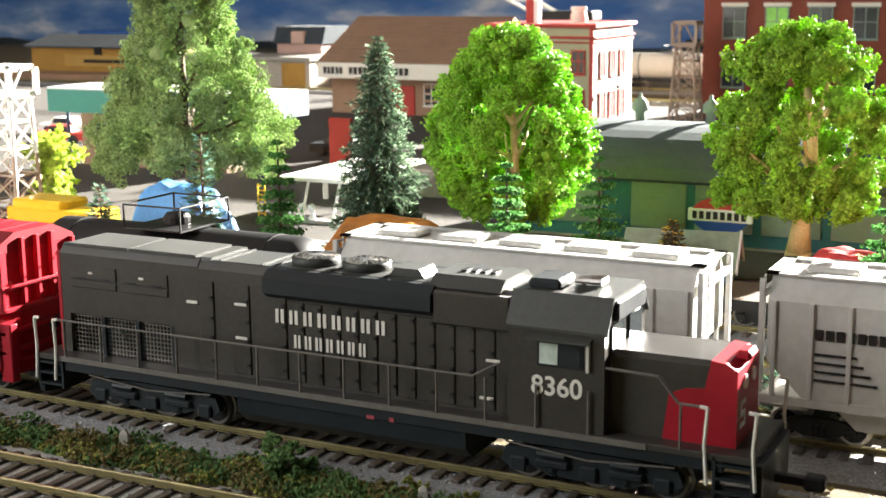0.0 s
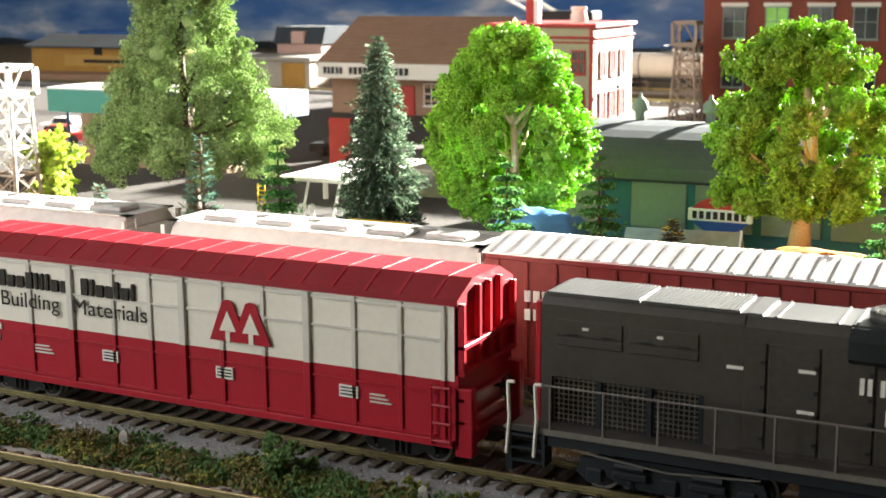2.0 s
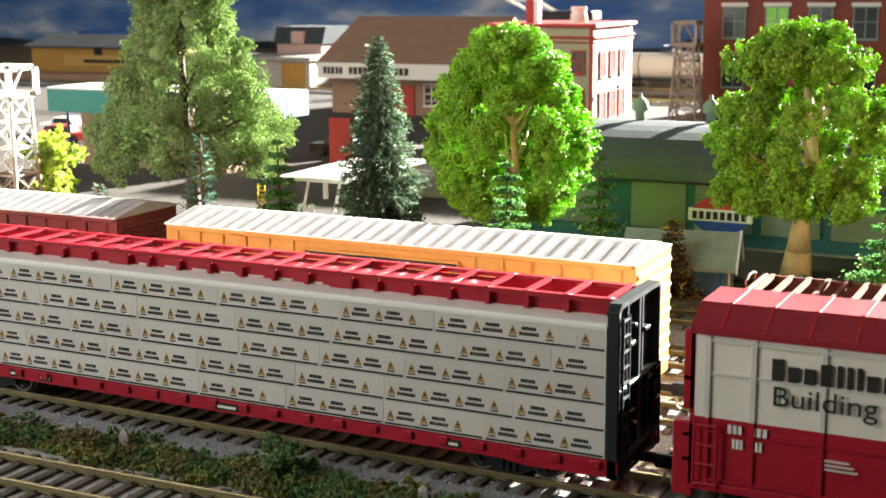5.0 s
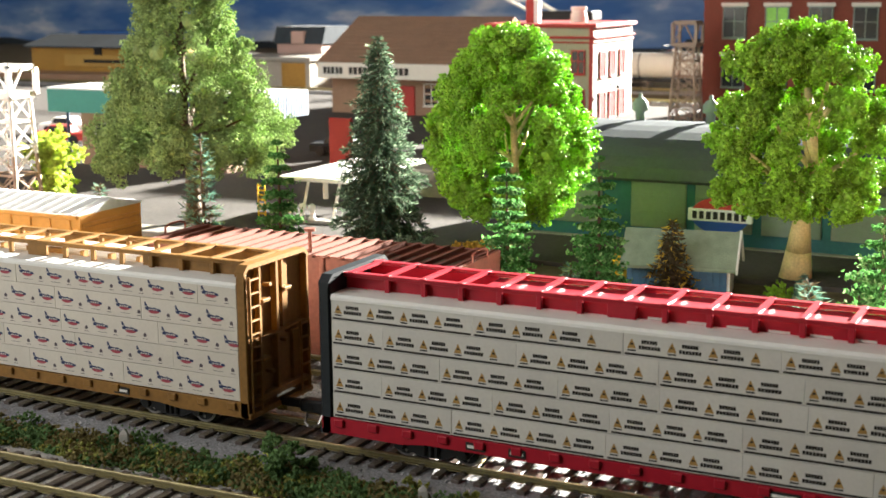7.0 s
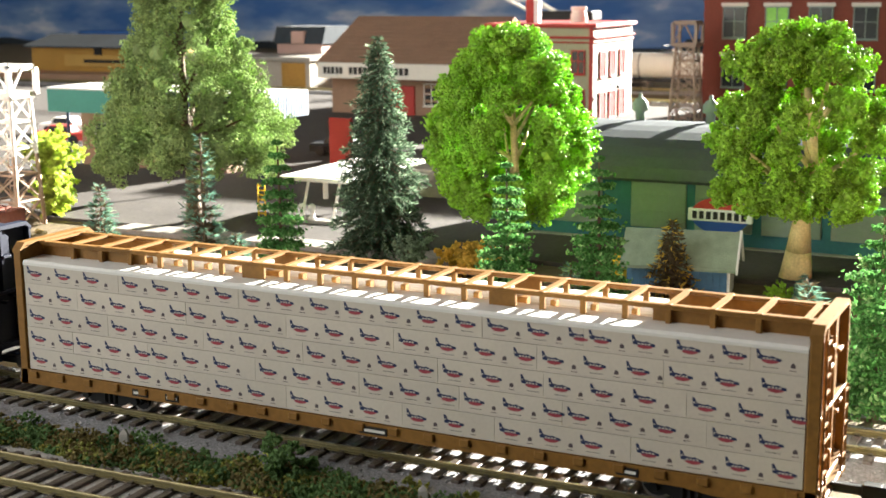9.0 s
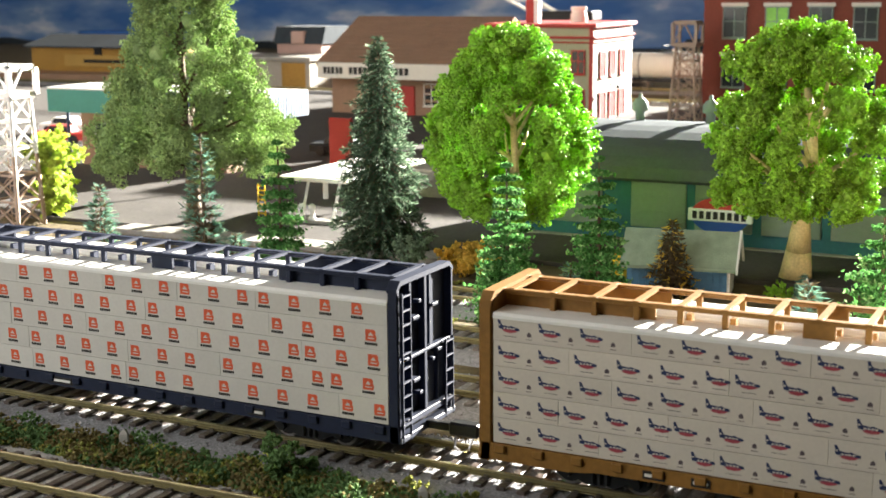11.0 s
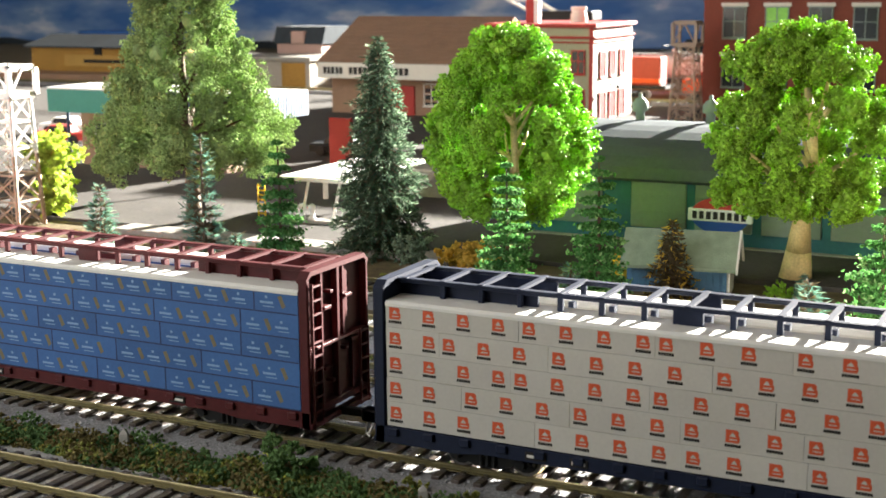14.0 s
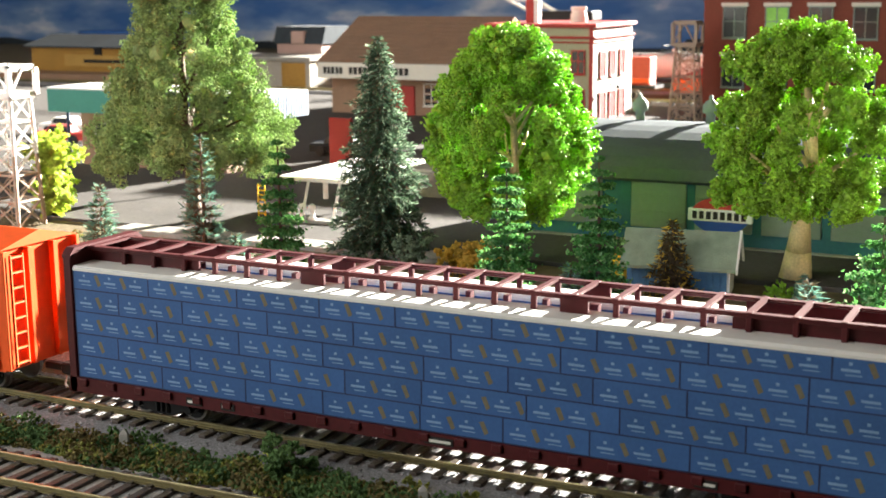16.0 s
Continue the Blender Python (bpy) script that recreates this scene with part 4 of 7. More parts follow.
        tg.box(x + 0.0006, x + w - 0.0006, -0.01805, -0.0178, 0.0093, 0.0101, WHITE_MARK)
        part("data_plate", tg, t, "black data plate with pale bar")
    for x in (-0.0965, 0.0965):
        truck_frame(t, x, BLACK, "near")
    return t


def tri(s, x, y, z, w, h, m):
    s.slab([(x - w / 2, z), (x + w / 2, z), (x, z + h)], y, y + 0.00005, m)


def flat(s, x0, x1, z0, z1, y, m):
    s.add([(x0, y, z0), (x1, y, z0), (x1, y, z1), (x0, y, z1)], [(0, 1, 2, 3)], m)


def marks(s, kind, x0, x1, z0, h, y):
    w = x1 - x0
    if kind == "bear":
        flat(s, x0 + 0.0005, x1 - 0.0005, z0 + 0.0003, z0 + 0.0009, y, BLACK_MARK)
        x = x0 + 0.0012
        while x < x1 - 0.0045:
            tri(s, x + 0.0011, y, z0 + 0.0021, 0.0025, 0.0027, P_GOLD)
            flat(s, x + 0.0007, x + 0.0015, z0 + 0.0031, z0 + 0.0036, y - 0.00003, BLACK_MARK)
            flat(s, x, x + 0.0023, z0 + 0.0014, z0 + 0.0018, y, BLACK_MARK)
            if x + 0.0098 < x1:
                for i in range(6):
                    flat(s, x + 0.0037 + i * 0.00072, x + 0.0037 + i * 0.00072 + 0.0006, z0 + 0.0036, z0 + 0.0046, y, BLACK_MARK)
                for i in range(7):
                    flat(s, x + 0.0030 + i * 0.00084, x + 0.0030 + i * 0.00084 + 0.0007, z0 + 0.0021, z0 + 0.0031, y, BLACK_MARK)
            x += 0.0107
    elif kind == "flyer":
        flat(s, x0 + 0.0008, x1 - 0.0008, z0 + 0.00030, z0 + 0.00042, y, P_PALE2)
        x = x0 + 0.0014
        while x < x1 - 0.004:
            v = [(x, 0.0058), (x + 0.0006, 0.0058), (x + 0.0013, 0.0044), (x + 0.0034, 0.0041), (x + 0.0039, 0.0044), (x + 0.0050, 0.0040), (x + 0.0063, 0.0038), (x + 0.0064, 0.0031), (x + 0.0036, 0.0029), (x + 0.0003, 0.0034)]
            s.add([(p, y, z0 + q) for p, q in v], [tuple(range(10))], P_BLUE)
            v = [(x + 0.0013, 0.0030), (x + 0.0022, 0.0025), (x + 0.0038, 0.0023), (x + 0.0052, 0.0026), (x + 0.0058, 0.0031), (x + 0.0040, 0.0033), (x + 0.0022, 0.0033)]
            s.add([(p, y - 0.00003, z0 + q) for p, q in v], [tuple(range(7))], P_RED)
            for i in range(4):
                flat(s, x + 0.0017 + i * 0.0009, x + 0.0023 + i * 0.0009, z0 + 0.0034, z0 + 0.0038, y - 0.00004, WRAP_CREAM)
            flat(s, x + 0.0003, x + 0.0008, z0 + 0.0042, z0 + 0.0046, y - 0.00003, WRAP_CREAM)
            flat(s, x + 0.0018, x + 0.0056, z0 + 0.0013, z0 + 0.00148, y, P_OLIVE)
            if x + 0.0100 < x1:
                v = [(x + 0.0086, z0 + 0.0018), (x + 0.0098, z0 + 0.0018), (x + 0.0098, z0 + 0.0026), (x + 0.0092, z0 + 0.0031), (x + 0.0086, z0 + 0.0026)]
                s.add([(p, y, q) for p, q in v], [tuple(range(5))], P_DUSK)
                flat(s, x + 0.0083, x + 0.0101, z0 + 0.0010, z0 + 0.0012, y, P_DUSK)
            x += 0.0118
    elif kind == "block":
        x = x0 + 0.0012
        while x < x1 - 0.003:
            v = [(x, z0 + 0.0024), (x + 0.0033, z0 + 0.0024), (x + 0.0036, z0 + 0.0030), (x + 0.0036, z0 + 0.0040), (x + 0.0032, z0 + 0.0044), (x + 0.0034, z0 + 0.0052), (x + 0.0029, z0 + 0.0058), (x, z0 + 0.0058)]
            s.add([(p, y, q) for p, q in v], [tuple(range(8))], P_ORG)
            v = [(x + 0.0009, z0 + 0.0040), (x + 0.0027, z0 + 0.0040), (x + 0.0018, z0 + 0.0051)]
            s.add([(p, y - 0.00004, q) for p, q in v], [(0, 1, 2)], WRAP_WHITE)
            flat(s, x + 0.0009, x + 0.0030, z0 + 0.0031, z0 + 0.0034, y - 0.00004, WRAP_WHITE)
            for i in range(6):
                flat(s, x - 0.0002 + i * 0.0007, x + 0.0004 + i * 0.0007, z0 + 0.0012, z0 + 0.0020, y, BLACK_MARK)
            x += 0.0106
    elif kind == "bars":
        flat(s, x0 + 0.0002, x1 - 0.0002, z0 - 0.0001, z0 + 0.00028, y - 0.00001, P_BLUE)
        flat(s, x0 - 0.0001, x0 + 0.0003, z0, z0 + h, y - 0.00001, P_BLUE)
        x = x0 + 0.0022
        while x < x1 - 0.005:
            flat(s, x, x + 0.0046, z0 + 0.0026, z0 + 0.0033, y, P_PALE)
            flat(s, x + 0.0010, x + 0.0050, z0 + 0.0016, z0 + 0.0019, y, P_PALE)
            flat(s, x + 0.0018, x + 0.0027, z0 + 0.0042, z0 + 0.0050, y, P_PALE)
            if x + 0.0092 < x1:
                v = [(x + 0.0062, z0 + 0.0050), (x + 0.0076, z0 + 0.0054), (x + 0.0090, z0 + 0.0022), (x + 0.0078, z0 + 0.0014)]
                s.add([(p, y, q) for p, q in v], [(0, 1, 2, 3)], P_BROWN)
            x += 0.0102


P_DUSK = mat("dusky_print", (0.10, 0.08, 0.09), 0.6, 0, 0.1, 60)
COVER = mat("white_cover_sheet", (0.72, 0.71, 0.68), 0.6, 0, 0.05, 60)
P_PALE2 = mat("print_pale_grey", (0.46, 0.42, 0.40), 0.6, 0, 0.1, 90)
P_BROWN = mat("print_brown", (0.17, 0.15, 0.10), 0.6, 0, 0.15, 90)


def boxcar_lumber():
    """Red and cream all-door boxcar."""
    t = thing("all_door_boxcar", "crimson and cream boxcar with black lettering and red emblem", "freight car", "near freight train")
    L, W = 0.0928, 0.0180
    part("upper_body", Shape().box(-L, L, -W, W, 0.0278, 0.0497, CREAM), t, "cream upper side")
    part("lower_body", Shape().box(-L, L, -W, W, 0.0100, 0.0278, RED), t, "crimson lower side")
    for k in (-1, 1):
        x0, x1 = sorted((k * L, k * (L + 0.0012)))
        ends = Shape().prism([(-W, 0.0095), (W, 0.0095), (W, 0.0502), (0.0085, 0.0548), (-0.0085, 0.0548), (-W, 0.0502)], x0, x1, RED)
        part("end_wall", ends, t, "ribbed crimson end wall")
        xa, xb = sorted((k * L, k * (L + 0.0030)))
        for y in (-W + 0.0008, -0.0070, 0.0, 0.0070, W - 0.0008):
            part("end_rib", Shape().box(xa, xb, y - 0.0008, y + 0.0008, 0.0300, 0.0500 if abs(y) > 0.01 else 0.0535, RED, 0.0002), t)
        for z in (0.0160, 0.0225, 0.0300, 0.0375):
            part("end_rib", Shape().box(xa, xb + (0.0002 if k > 0 else 0), -W, W, z - 0.0007, z + 0.0007, RED, 0.0002), t)
        part("end_post", Shape().box(min(k * L, k * (L + 0.0055)), max(k * L, k * (L + 0.0055)), -W, -W + 0.0035, 0.0060, 0.0260, RED, 0.0004), t)
        part("end_post", Shape().box(min(k * L, k * (L + 0.0055)), max(k * L, k * (L + 0.0055)), W - 0.0035, W, 0.0060, 0.0260, RED, 0.0004), t)
        part("end_sill", Shape().box(xa, xb, -0.012, 0.012, 0.0075, 0.0120, RED, 0.0004), t)
        coupler(t, k * (L + 0.002), k)
    bw = Shape()
    for i in range(16):
        a, b = 2 * math.pi * i / 16, 2 * math.pi * (i + 1) / 16
        bw.rod((L + 0.006, 0.0035 + 0.0032 * math.cos(a), 0.0215 + 0.0032 * math.sin(a)), (L + 0.006, 0.0035 + 0.0032 * math.cos(b), 0.0215 + 0.0032 * math.sin(b)), 0.0004, BLACK, 5)
    for i in range(3):
        a = i * 2.094
        bw.rod((L + 0.006, 0.0035, 0.0215), (L + 0.006, 0.0035 + 0.0032 * math.cos(a), 0.0215 + 0.0032 * math.sin(a)), 0.0003, BLACK, 5)
    bw.rod((L, 0.0035, 0.0215), (L + 0.006, 0.0035, 0.0215), 0.0007, BLACK, 6)
    part("brake_wheel", bw, t, "black brake wheel")
    roof = Shape().prism([(-W - 0.0008, 0.0493), (W + 0.0008, 0.0493), (W + 0.0008, 0.0510), (0.0090, 0.0556), (-0.0090, 0.0556), (-W - 0.0008, 0.0510)], -L - 0.0014, L + 0.0014, RED_DK)
    ro = part("roof", roof, t, "dark red chamfered roof")
    for i in range(17):
        x = -L + 0.0062 + i * (2 * L - 0.0124) / 16
        part("roof_rib", Shape().prism([(-W - 0.0009, 0.0510), (-0.0090, 0.0556), (0.0090, 0.0556), (W + 0.0009, 0.0510), (W + 0.0009, 0.05116), (0.0090, 0.05582), (-0.0090, 0.05582), (-W - 0.0009, 0.05116)], x - 0.0005, x + 0.0005, RED), ro)
    # side framing: cream on the upper side, red on the lower
    for j, x in enumerate((-0.0895, -0.0780, -0.0610, -0.0437, -0.0265, -0.0120, 0.0006, 0.0150, 0.0300, 0.0453, 0.0610, 0.0760, 0.0895)):
        big = j in (3, 6, 9)
        for e in (-1, 1):
            y0, y1 = sorted((e * W, e * (W + (0.0011 if big else 0.0007))))
            hw = 0.0012 if big else 0.0008
            part("door_post", Shape().box(x - hw, x + hw, y0, y1, 0.0278, 0.0490, GREY_RIB, 0.0002), t)
            part("door_post", Shape().box(x - hw, x + hw, y0, y1, 0.0105, 0.0277, RED, 0.0002), t)
    for e in (-1, 1):
        y0, y1 = sorted((e * W, e * (W + 0.0006)))
        for a, b in ((-0.089, -0.045), (-0.0425, -0.001), (0.002, 0.044), (0.0465, 0.089)):
            part("door_rail", Shape().box(a, b, y0, y1, 0.0476, 0.0484, GREY_RIB), t)
            part("door_rail", Shape().box(a, b, y0, y1, 0.0392, 0.0398, GREY_RIB), t)
            part("door_rail", Shape().box(a, b, y0, y1, 0.0112, 0.0120, RED), t)
            part("door_rail", Shape().box(a, b, y0, y1, 0.0240, 0.0245, RED), t)
    part("side_sill", Shape().box(-L, L, -W - 0.0011, -W, 0.0085, 0.0108, RED, 0.0003).box(-L, L, W, W + 0.0011, 0.0085, 0.0108, RED, 0.0003).box(-L, L, -0.004, 0.004, 0.006, 0.010, RED_DK), t)
    m = Matrix.Translation((-0.0735, -W - 0.0012, 0.0397)) @ Matrix.Rotation(math.pi / 2, 4, "X")
    k = Shape()
    rng = random.Random(5)
    x = -0.0735
    for word in (9, 7):
        for i in range(word):
            tall = (word == 9 and i in (0, 3, 4, 5, 6)) or (word == 7 and i in (0, 1, 4, 6))
            ww = 0.0010 if (tall and i not in (0, 3)) else 0.0026
            k.box(x, x + ww, -W - 0.0009, -W - 0.0002, 0.0397, 0.0397 + (0.0054 if tall else 0.0038), BLACK_MARK)
            x += ww + 0.0013
        x += 0.0045
    part("maker_lettering", k, t, "black letter-sized bars")
    m = Matrix.Translation((-0.0735, -W - 0.0008, 0.0333)) @ Matrix.Rotation(math.pi / 2, 4, "X")
    words("Building", 0.0072, BLACK_MARK, t, "lettering", m, 1.12, 0.0)
    m = Matrix.Translation((-0.0430, -W - 0.0008, 0.0333)) @ Matrix.Rotation(math.pi / 2, 4, "X")
    words("Materials", 0.0072, BLACK_MARK, t, "lettering", m, 1.16, 0.0)
    em = Shape()
    y = -W - 0.0010
    for cx, y in ((0.0178, -W - 0.0010), (0.0262, -W - 0.00112)):
        em.slab([(cx - 0.0068, 0.0310), (cx - 0.0018, 0.0432), (cx - 0.0006, 0.0437), (cx + 0.0006, 0.0437), (cx + 0.0018, 0.0432), (cx + 0.0068, 0.0310)], y, y + 0.0004, RED)
        y = y - 0.0001
        em.slab([(cx - 0.0030, 0.0342), (cx, 0.0405), (cx + 0.0030, 0.0342)], y - 0.0001, y + 0.0002, CREAM)
        em.slab([(cx - 0.0008, 0.0310), (cx - 0.0008, 0.0341), (cx + 0.0008, 0.0341), (cx + 0.0008, 0.0310)], y - 0.00013, y + 0.0002, CREAM)
    part("emblem", em, t, "red twin-peak emblem")
    pl = Shape()
    for x in (-0.0315, 0.0125, 0.0560):
        dp = Shape().box(x, x + 0.0062, -W - 0.0007, -W, 0.0190, 0.0226, WHITE_MARK)
        for i in range(3):
            dp.box(x + 0.0005, x + 0.0057, -W - 0.0008, -W - 0.0006, 0.0197 + i * 0.0010, 0.0201 + i * 0.0010, BLACK_MARK)
        part("data_panel", dp, t, "white data panel with dark bars")
    for x, w, z in ((-0.0840, 0.0040, 0.0242), (-0.0782, 0.0045, 0.0242), (-0.0828, 0.0030, 0.0206), (-0.0780, 0.0030, 0.0206)):
        for i in range(3):
            pl.box(x + i * w / 3, x + i * w / 3 + w / 4.5, -W - 0.0006, -W, z, z + 0.0024, WHITE_MARK)
    for i in range(3):
        pl.box(-0.060, -0.052 - 0.001 * i, -W - 0.0006, -W, 0.0185 + i * 0.0011, 0.0189 + i * 0.0011, GREY_RIB)
        pl.box(0.066, 0.073 - 0.001 * i, -W - 0.0006, -W, 0.0185 + i * 0.0011, 0.0189 + i * 0.0011, GREY_RIB)
    tagged(part("stencil", pl, t, "small pale stencil bars"), kind="stuff")
    for x in (-L + 0.0035, L - 0.0035):
        ld = Shape()
        ladder(ld, x, -W - 0.0016, 0.0105, 0.0260, 4, 0.0058, RED, 0.0004)
        part("ladder", ld, t)
    for x in (-0.0730, 0.0730):
        truck_frame(t, x, BLACK, "near")
    return t


def letter_bars(s, x0, x1, z0, z1, n, y, m):
    """Writing reduced to plain letter-sized bars."""
    p = (x1 - x0) / n
    for i in range(n):
        s.box(x0 + p * (i + 0.20), x0 + p * (i + 0.42), y, y + 0.0002, z0, z1, m)
        s.box(x0 + p * (i + 0.58), x0 + p * (i + 0.80), y, y + 0.0002, z0, z1, m)


def diesel():
    t = thing("diesel_locomotive", "dark grey six-axle diesel locomotive with red nose", "locomotive")
    H = 0.0116
    f = Shape().box(-0.1180, 0.1180, -0.0172, 0.0172, 0.0160, 0.0180, LOCO, 0.0003)
    f.box(-0.1100, 0.1100, -0.0165, 0.0165, 0.0130, 0.0160, BLUEBLACK)
    part("walkway", f, t)
    part("walkway_edge", Shape().box(-0.108, 0.090, -0.0176, -0.0172, 0.0163, 0.0179, LOCO_EDGE), t, "lighter worn walkway edge")
    # long hood
    h = Shape()
    h.prism([(-H, 0.0312), (H, 0.0312), (H, 0.0510), (0.0098, 0.0536), (-0.0098, 0.0536), (-H, 0.0510)], -0.1110, -0.0560, LOCO)
    h.prism([(-H, 0.0180), (H, 0.0180), (H, 0.0505), (0.0098, 0.0528), (-0.0098, 0.0528), (-H, 0.0505)], -0.0560, 0.0500, LOCO)
    h.box(-0.0660, -0.0560, -H, H, 0.0180, 0.0312, LOCO)
    part("long_hood", h, t)
    part("rear_post", Shape().box(-0.1110, -0.1080, -H, H, 0.0180, 0.0312, LOCO), t)
    part("intake_core", Shape().box(-0.1080, -0.0660, -0.0035, 0.0035, 0.0180, 0.0312, BLUEBLACK), t)
    part("rear_panel", Shape().box(-0.1128, -0.1110, -H, H, 0.0180, 0.0515, RED, 0.0003), t, "red rear hood end")
    # lower intake with posts and mesh
    it = Shape()
    for x in (-0.0945, -0.0805, -0.0665):
        it.box(x - 0.0007, x + 0.0007, -H, -H + 0.001, 0.0180, 0.0312, BLUEBLACK).box(x - 0.0007, x + 0.0007, H - 0.001, H, 0.0180, 0.0312, BLUEBLACK)
    for i in range(30):
        x = -0.1078 + i * 0.0014
        it.rod((x, -H + 0.0016, 0.0182), (x, -H + 0.0016, 0.0311), 0.00016, STEEL, 4)
    for i in range(9):
        z = 0.0190 + i * 0.0014
        it.rod((-0.1078, -H + 0.0016, z), (-0.0662, -H + 0.0016, z), 0.00016, STEEL, 4)
    part("air_intake", it, t, "open wire-mesh air intake")
    g = Shape()
    for k in range(2):
        a = -0.1095 + k * 0.0265
        for i in range(24):
            x = a + i * 0.00105
            g.box(x, x + 0.0006, -0.0098, 0.0098, 0.0536, 0.0541, LOCO_ROOF)
        g.box(a - 0.0006, a + 0.0256, -0.0104, -0.0098, 0.0534, 0.0543, LOCO_ROOF)
    part("radiator_grilles", g, t, "ribbed roof radiator grilles")
    part("roof_step", Shape().prism([(-0.0100, 0.0528), (0.0100, 0.0528), (0.0095, 0.0538), (-0.0095, 0.0538)], -0.0562, -0.0520, LOCO_ROOF), t)
    rp = Shape().box(-0.052, 0.050, -0.0092, 0.0092, 0.0526, 0.0531, LOCO_ROOF)
    for x in (-0.049, -0.034, -0.030, -0.010, 0.008):
        rp.box(x, x + 0.0006, -0.0094, 0.0094, 0.0530, 0.0535, LOCO_ROOF)
    part("hood_roof", rp, t)
    # flared section with dynamic brake and fans
    fl = Shape().prism([(-0.0150, 0.0460), (-0.0116, 0.0440), (0.0116, 0.0440), (0.0150, 0.0460), (0.0150, 0.0505), (0.0118, 0.0530), (-0.0118, 0.0530), (-0.0150, 0.0505)], -0.0300, 0.0260, BLUEBLACK)
    part("dynamic_brake_housing", fl, t)
    part("blower_housing", Shape().box(0.0262, 0.0500, -0.0142, 0.0142, 0.0425, 0.0522, LOCO, 0.0006), t)
    for x in (-0.0202, -0.0026):
        fn = Shape().lathe([(0.0074, 0.0528), (0.0074, 0.0552), (0.0070, 0.0556), (0.0058, 0.0556), (0.0056, 0.0540)], (x, 0, 0), LOCO_ROOF, 28)
        fan = part("roof_fan", fn, t, "round roof fan", True)
        gr = Shape()
        for i in range(9):
            a = math.pi * i / 9
            gr.rod((x + 0.0070 * math.cos(a), 0.0070 * math.sin(a), 0.0557), (x - 0.0070 * math.cos(a), -0.0070 * math.sin(a), 0.0557), 0.0002, STEEL, 4)
        for rr in (0.002, 0.004, 0.0062):
            for i in range(18):
                a, b = 2 * math.pi * i / 18, 2 * math.pi * (i + 1) / 18
                gr.rod((x + rr * math.cos(a), rr * math.sin(a), 0.0557), (x + rr * math.cos(b), rr * math.sin(b), 0.0557), 0.00018, STEEL, 4)
        part("guard", gr, fan)
    tp = Shape().slab([(0.0080, 0.0528), (0.0200, 0.0528), (0.0180, 0.0556), (0.0100, 0.0556)], -0.006, 0.003, LOCO_ROOF)
    part("roof_hatch", tp, t)
    tp = Shape().prism([(-0.0118, 0.0525), (0.0118, 0.0525), (0.0078, 0.0556), (-0.0078, 0.0556)], 0.0240, 0.0460, LOCO_ROOF)
    for i in range(4):
        tp.box(0.030 + i * 0.0030, 0.0316 + i * 0.003, -0.003, 0.001, 0.0555, 0.0562, BLACK)
    part("exhaust_hatch", tp, t)
    # hood doors with latches
    x = -0.0560
    i = 0
    while x < 0.048:
        w = 0.0132 if i in (1, 2) else 0.0062
        top = 0.0435 if x > -0.031 else 0.0470
        d = Shape().box(x + 0.0003, x + w - 0.0003, -H - 0.0005, -H, 0.0190, top, LOCO, 0.0002)
        for z in (0.0215, 0.0290, 0.0350, 0.0415):
            d.box(x + w - 0.0016, x + w - 0.0007, -H - 0.0009, -H - 0.0004, z, z + 0.0010, BLUEBLACK)
        part("hood_door", d, t)
        x += w
        i += 1
    for x in (-0.1065, -0.0860):
        d = Shape().box(x, x + 0.0185, -H - 0.0005, -H, 0.0430, 0.0474, LOCO, 0.0002).box(x + 0.0075, x + 0.0092, -H - 0.0008, -H, 0.0450, 0.0457, WHITE_MARK)
        for i in range(2):
            d.box(x + 0.003 + i * 0.010, x + 0.006 + i * 0.010, -H - 0.0009, -H, 0.0433, 0.0437, BLUEBLACK)
        d.box(x, x + 0.0185, -H - 0.0005, -H, 0.0402, 0.0425, LOCO, 0.0002)
        part("access_panel", d, t)
    # cab
    c = Shape()
    c.prism([(-0.0164, 0.0180), (0.0164, 0.0180), (0.0164, 0.0455), (0.0118, 0.0540), (-0.0118, 0.0540), (-0.0164, 0.0455)], 0.0505, 0.0780, LOCO)
    cab = part("cab", c, t)
    part("cab_roof", Shape().prism([(-0.0170, 0.0450), (-0.0120, 0.0536), (0.0120, 0.0536), (0.0170, 0.0450), (0.0170, 0.0458), (0.0122, 0.0546), (-0.0122, 0.0546), (-0.0170, 0.0458)], 0.0500, 0.0790, LOCO_ROOF), t)
    w = Shape().box(0.0590, 0.0722, -0.0168, -0.0164, 0.0352, 0.0425, BLUEBLACK, 0.0002)
    wi = part("side_window", w, cab)
    part("pane", Shape().box(0.0598, 0.0650, -0.0170, -0.0167, 0.0360, 0.0417, WIN_PALE).box(0.0660, 0.0714, -0.0170, -0.0167, 0.0360, 0.0417, DARK_GLASS), wi)
    part("window_post", Shape().box(0.0732, 0.0740, -0.0176, -0.0164, 0.0350, 0.0427, GREY_RIB), wi)
    part("sunshade", Shape().prism([(-0.0164, 0.0436), (-0.0195, 0.0428), (-0.0195, 0.0432), (-0.0164, 0.0441)], 0.0565, 0.0745, LOCO_ROOF), cab)
    part("windshield", Shape().box(0.0780, 0.0786, -0.0120, -0.0020, 0.0395, 0.0470, DARK_GLASS).box(0.0780, 0.0786, 0.0020, 0.0120, 0.0395, 0.0470, DARK_GLASS), cab)
    m = Matrix.Translation((0.0572, -0.0165, 0.0273)) @ Matrix.Rotation(math.pi / 2, 4, "X")
    words("8360", 0.0074, WHITE_MARK, t, "road_number", m, 1.0, 0.00012)
    nb = Shape().box(0.0760, 0.0800, -0.0115, 0.0115, 0.0480, 0.0535, BLUEBLACK, 0.0005)
    part("number_board", nb, t, "black number board over the windshield")
    hn = Shape()
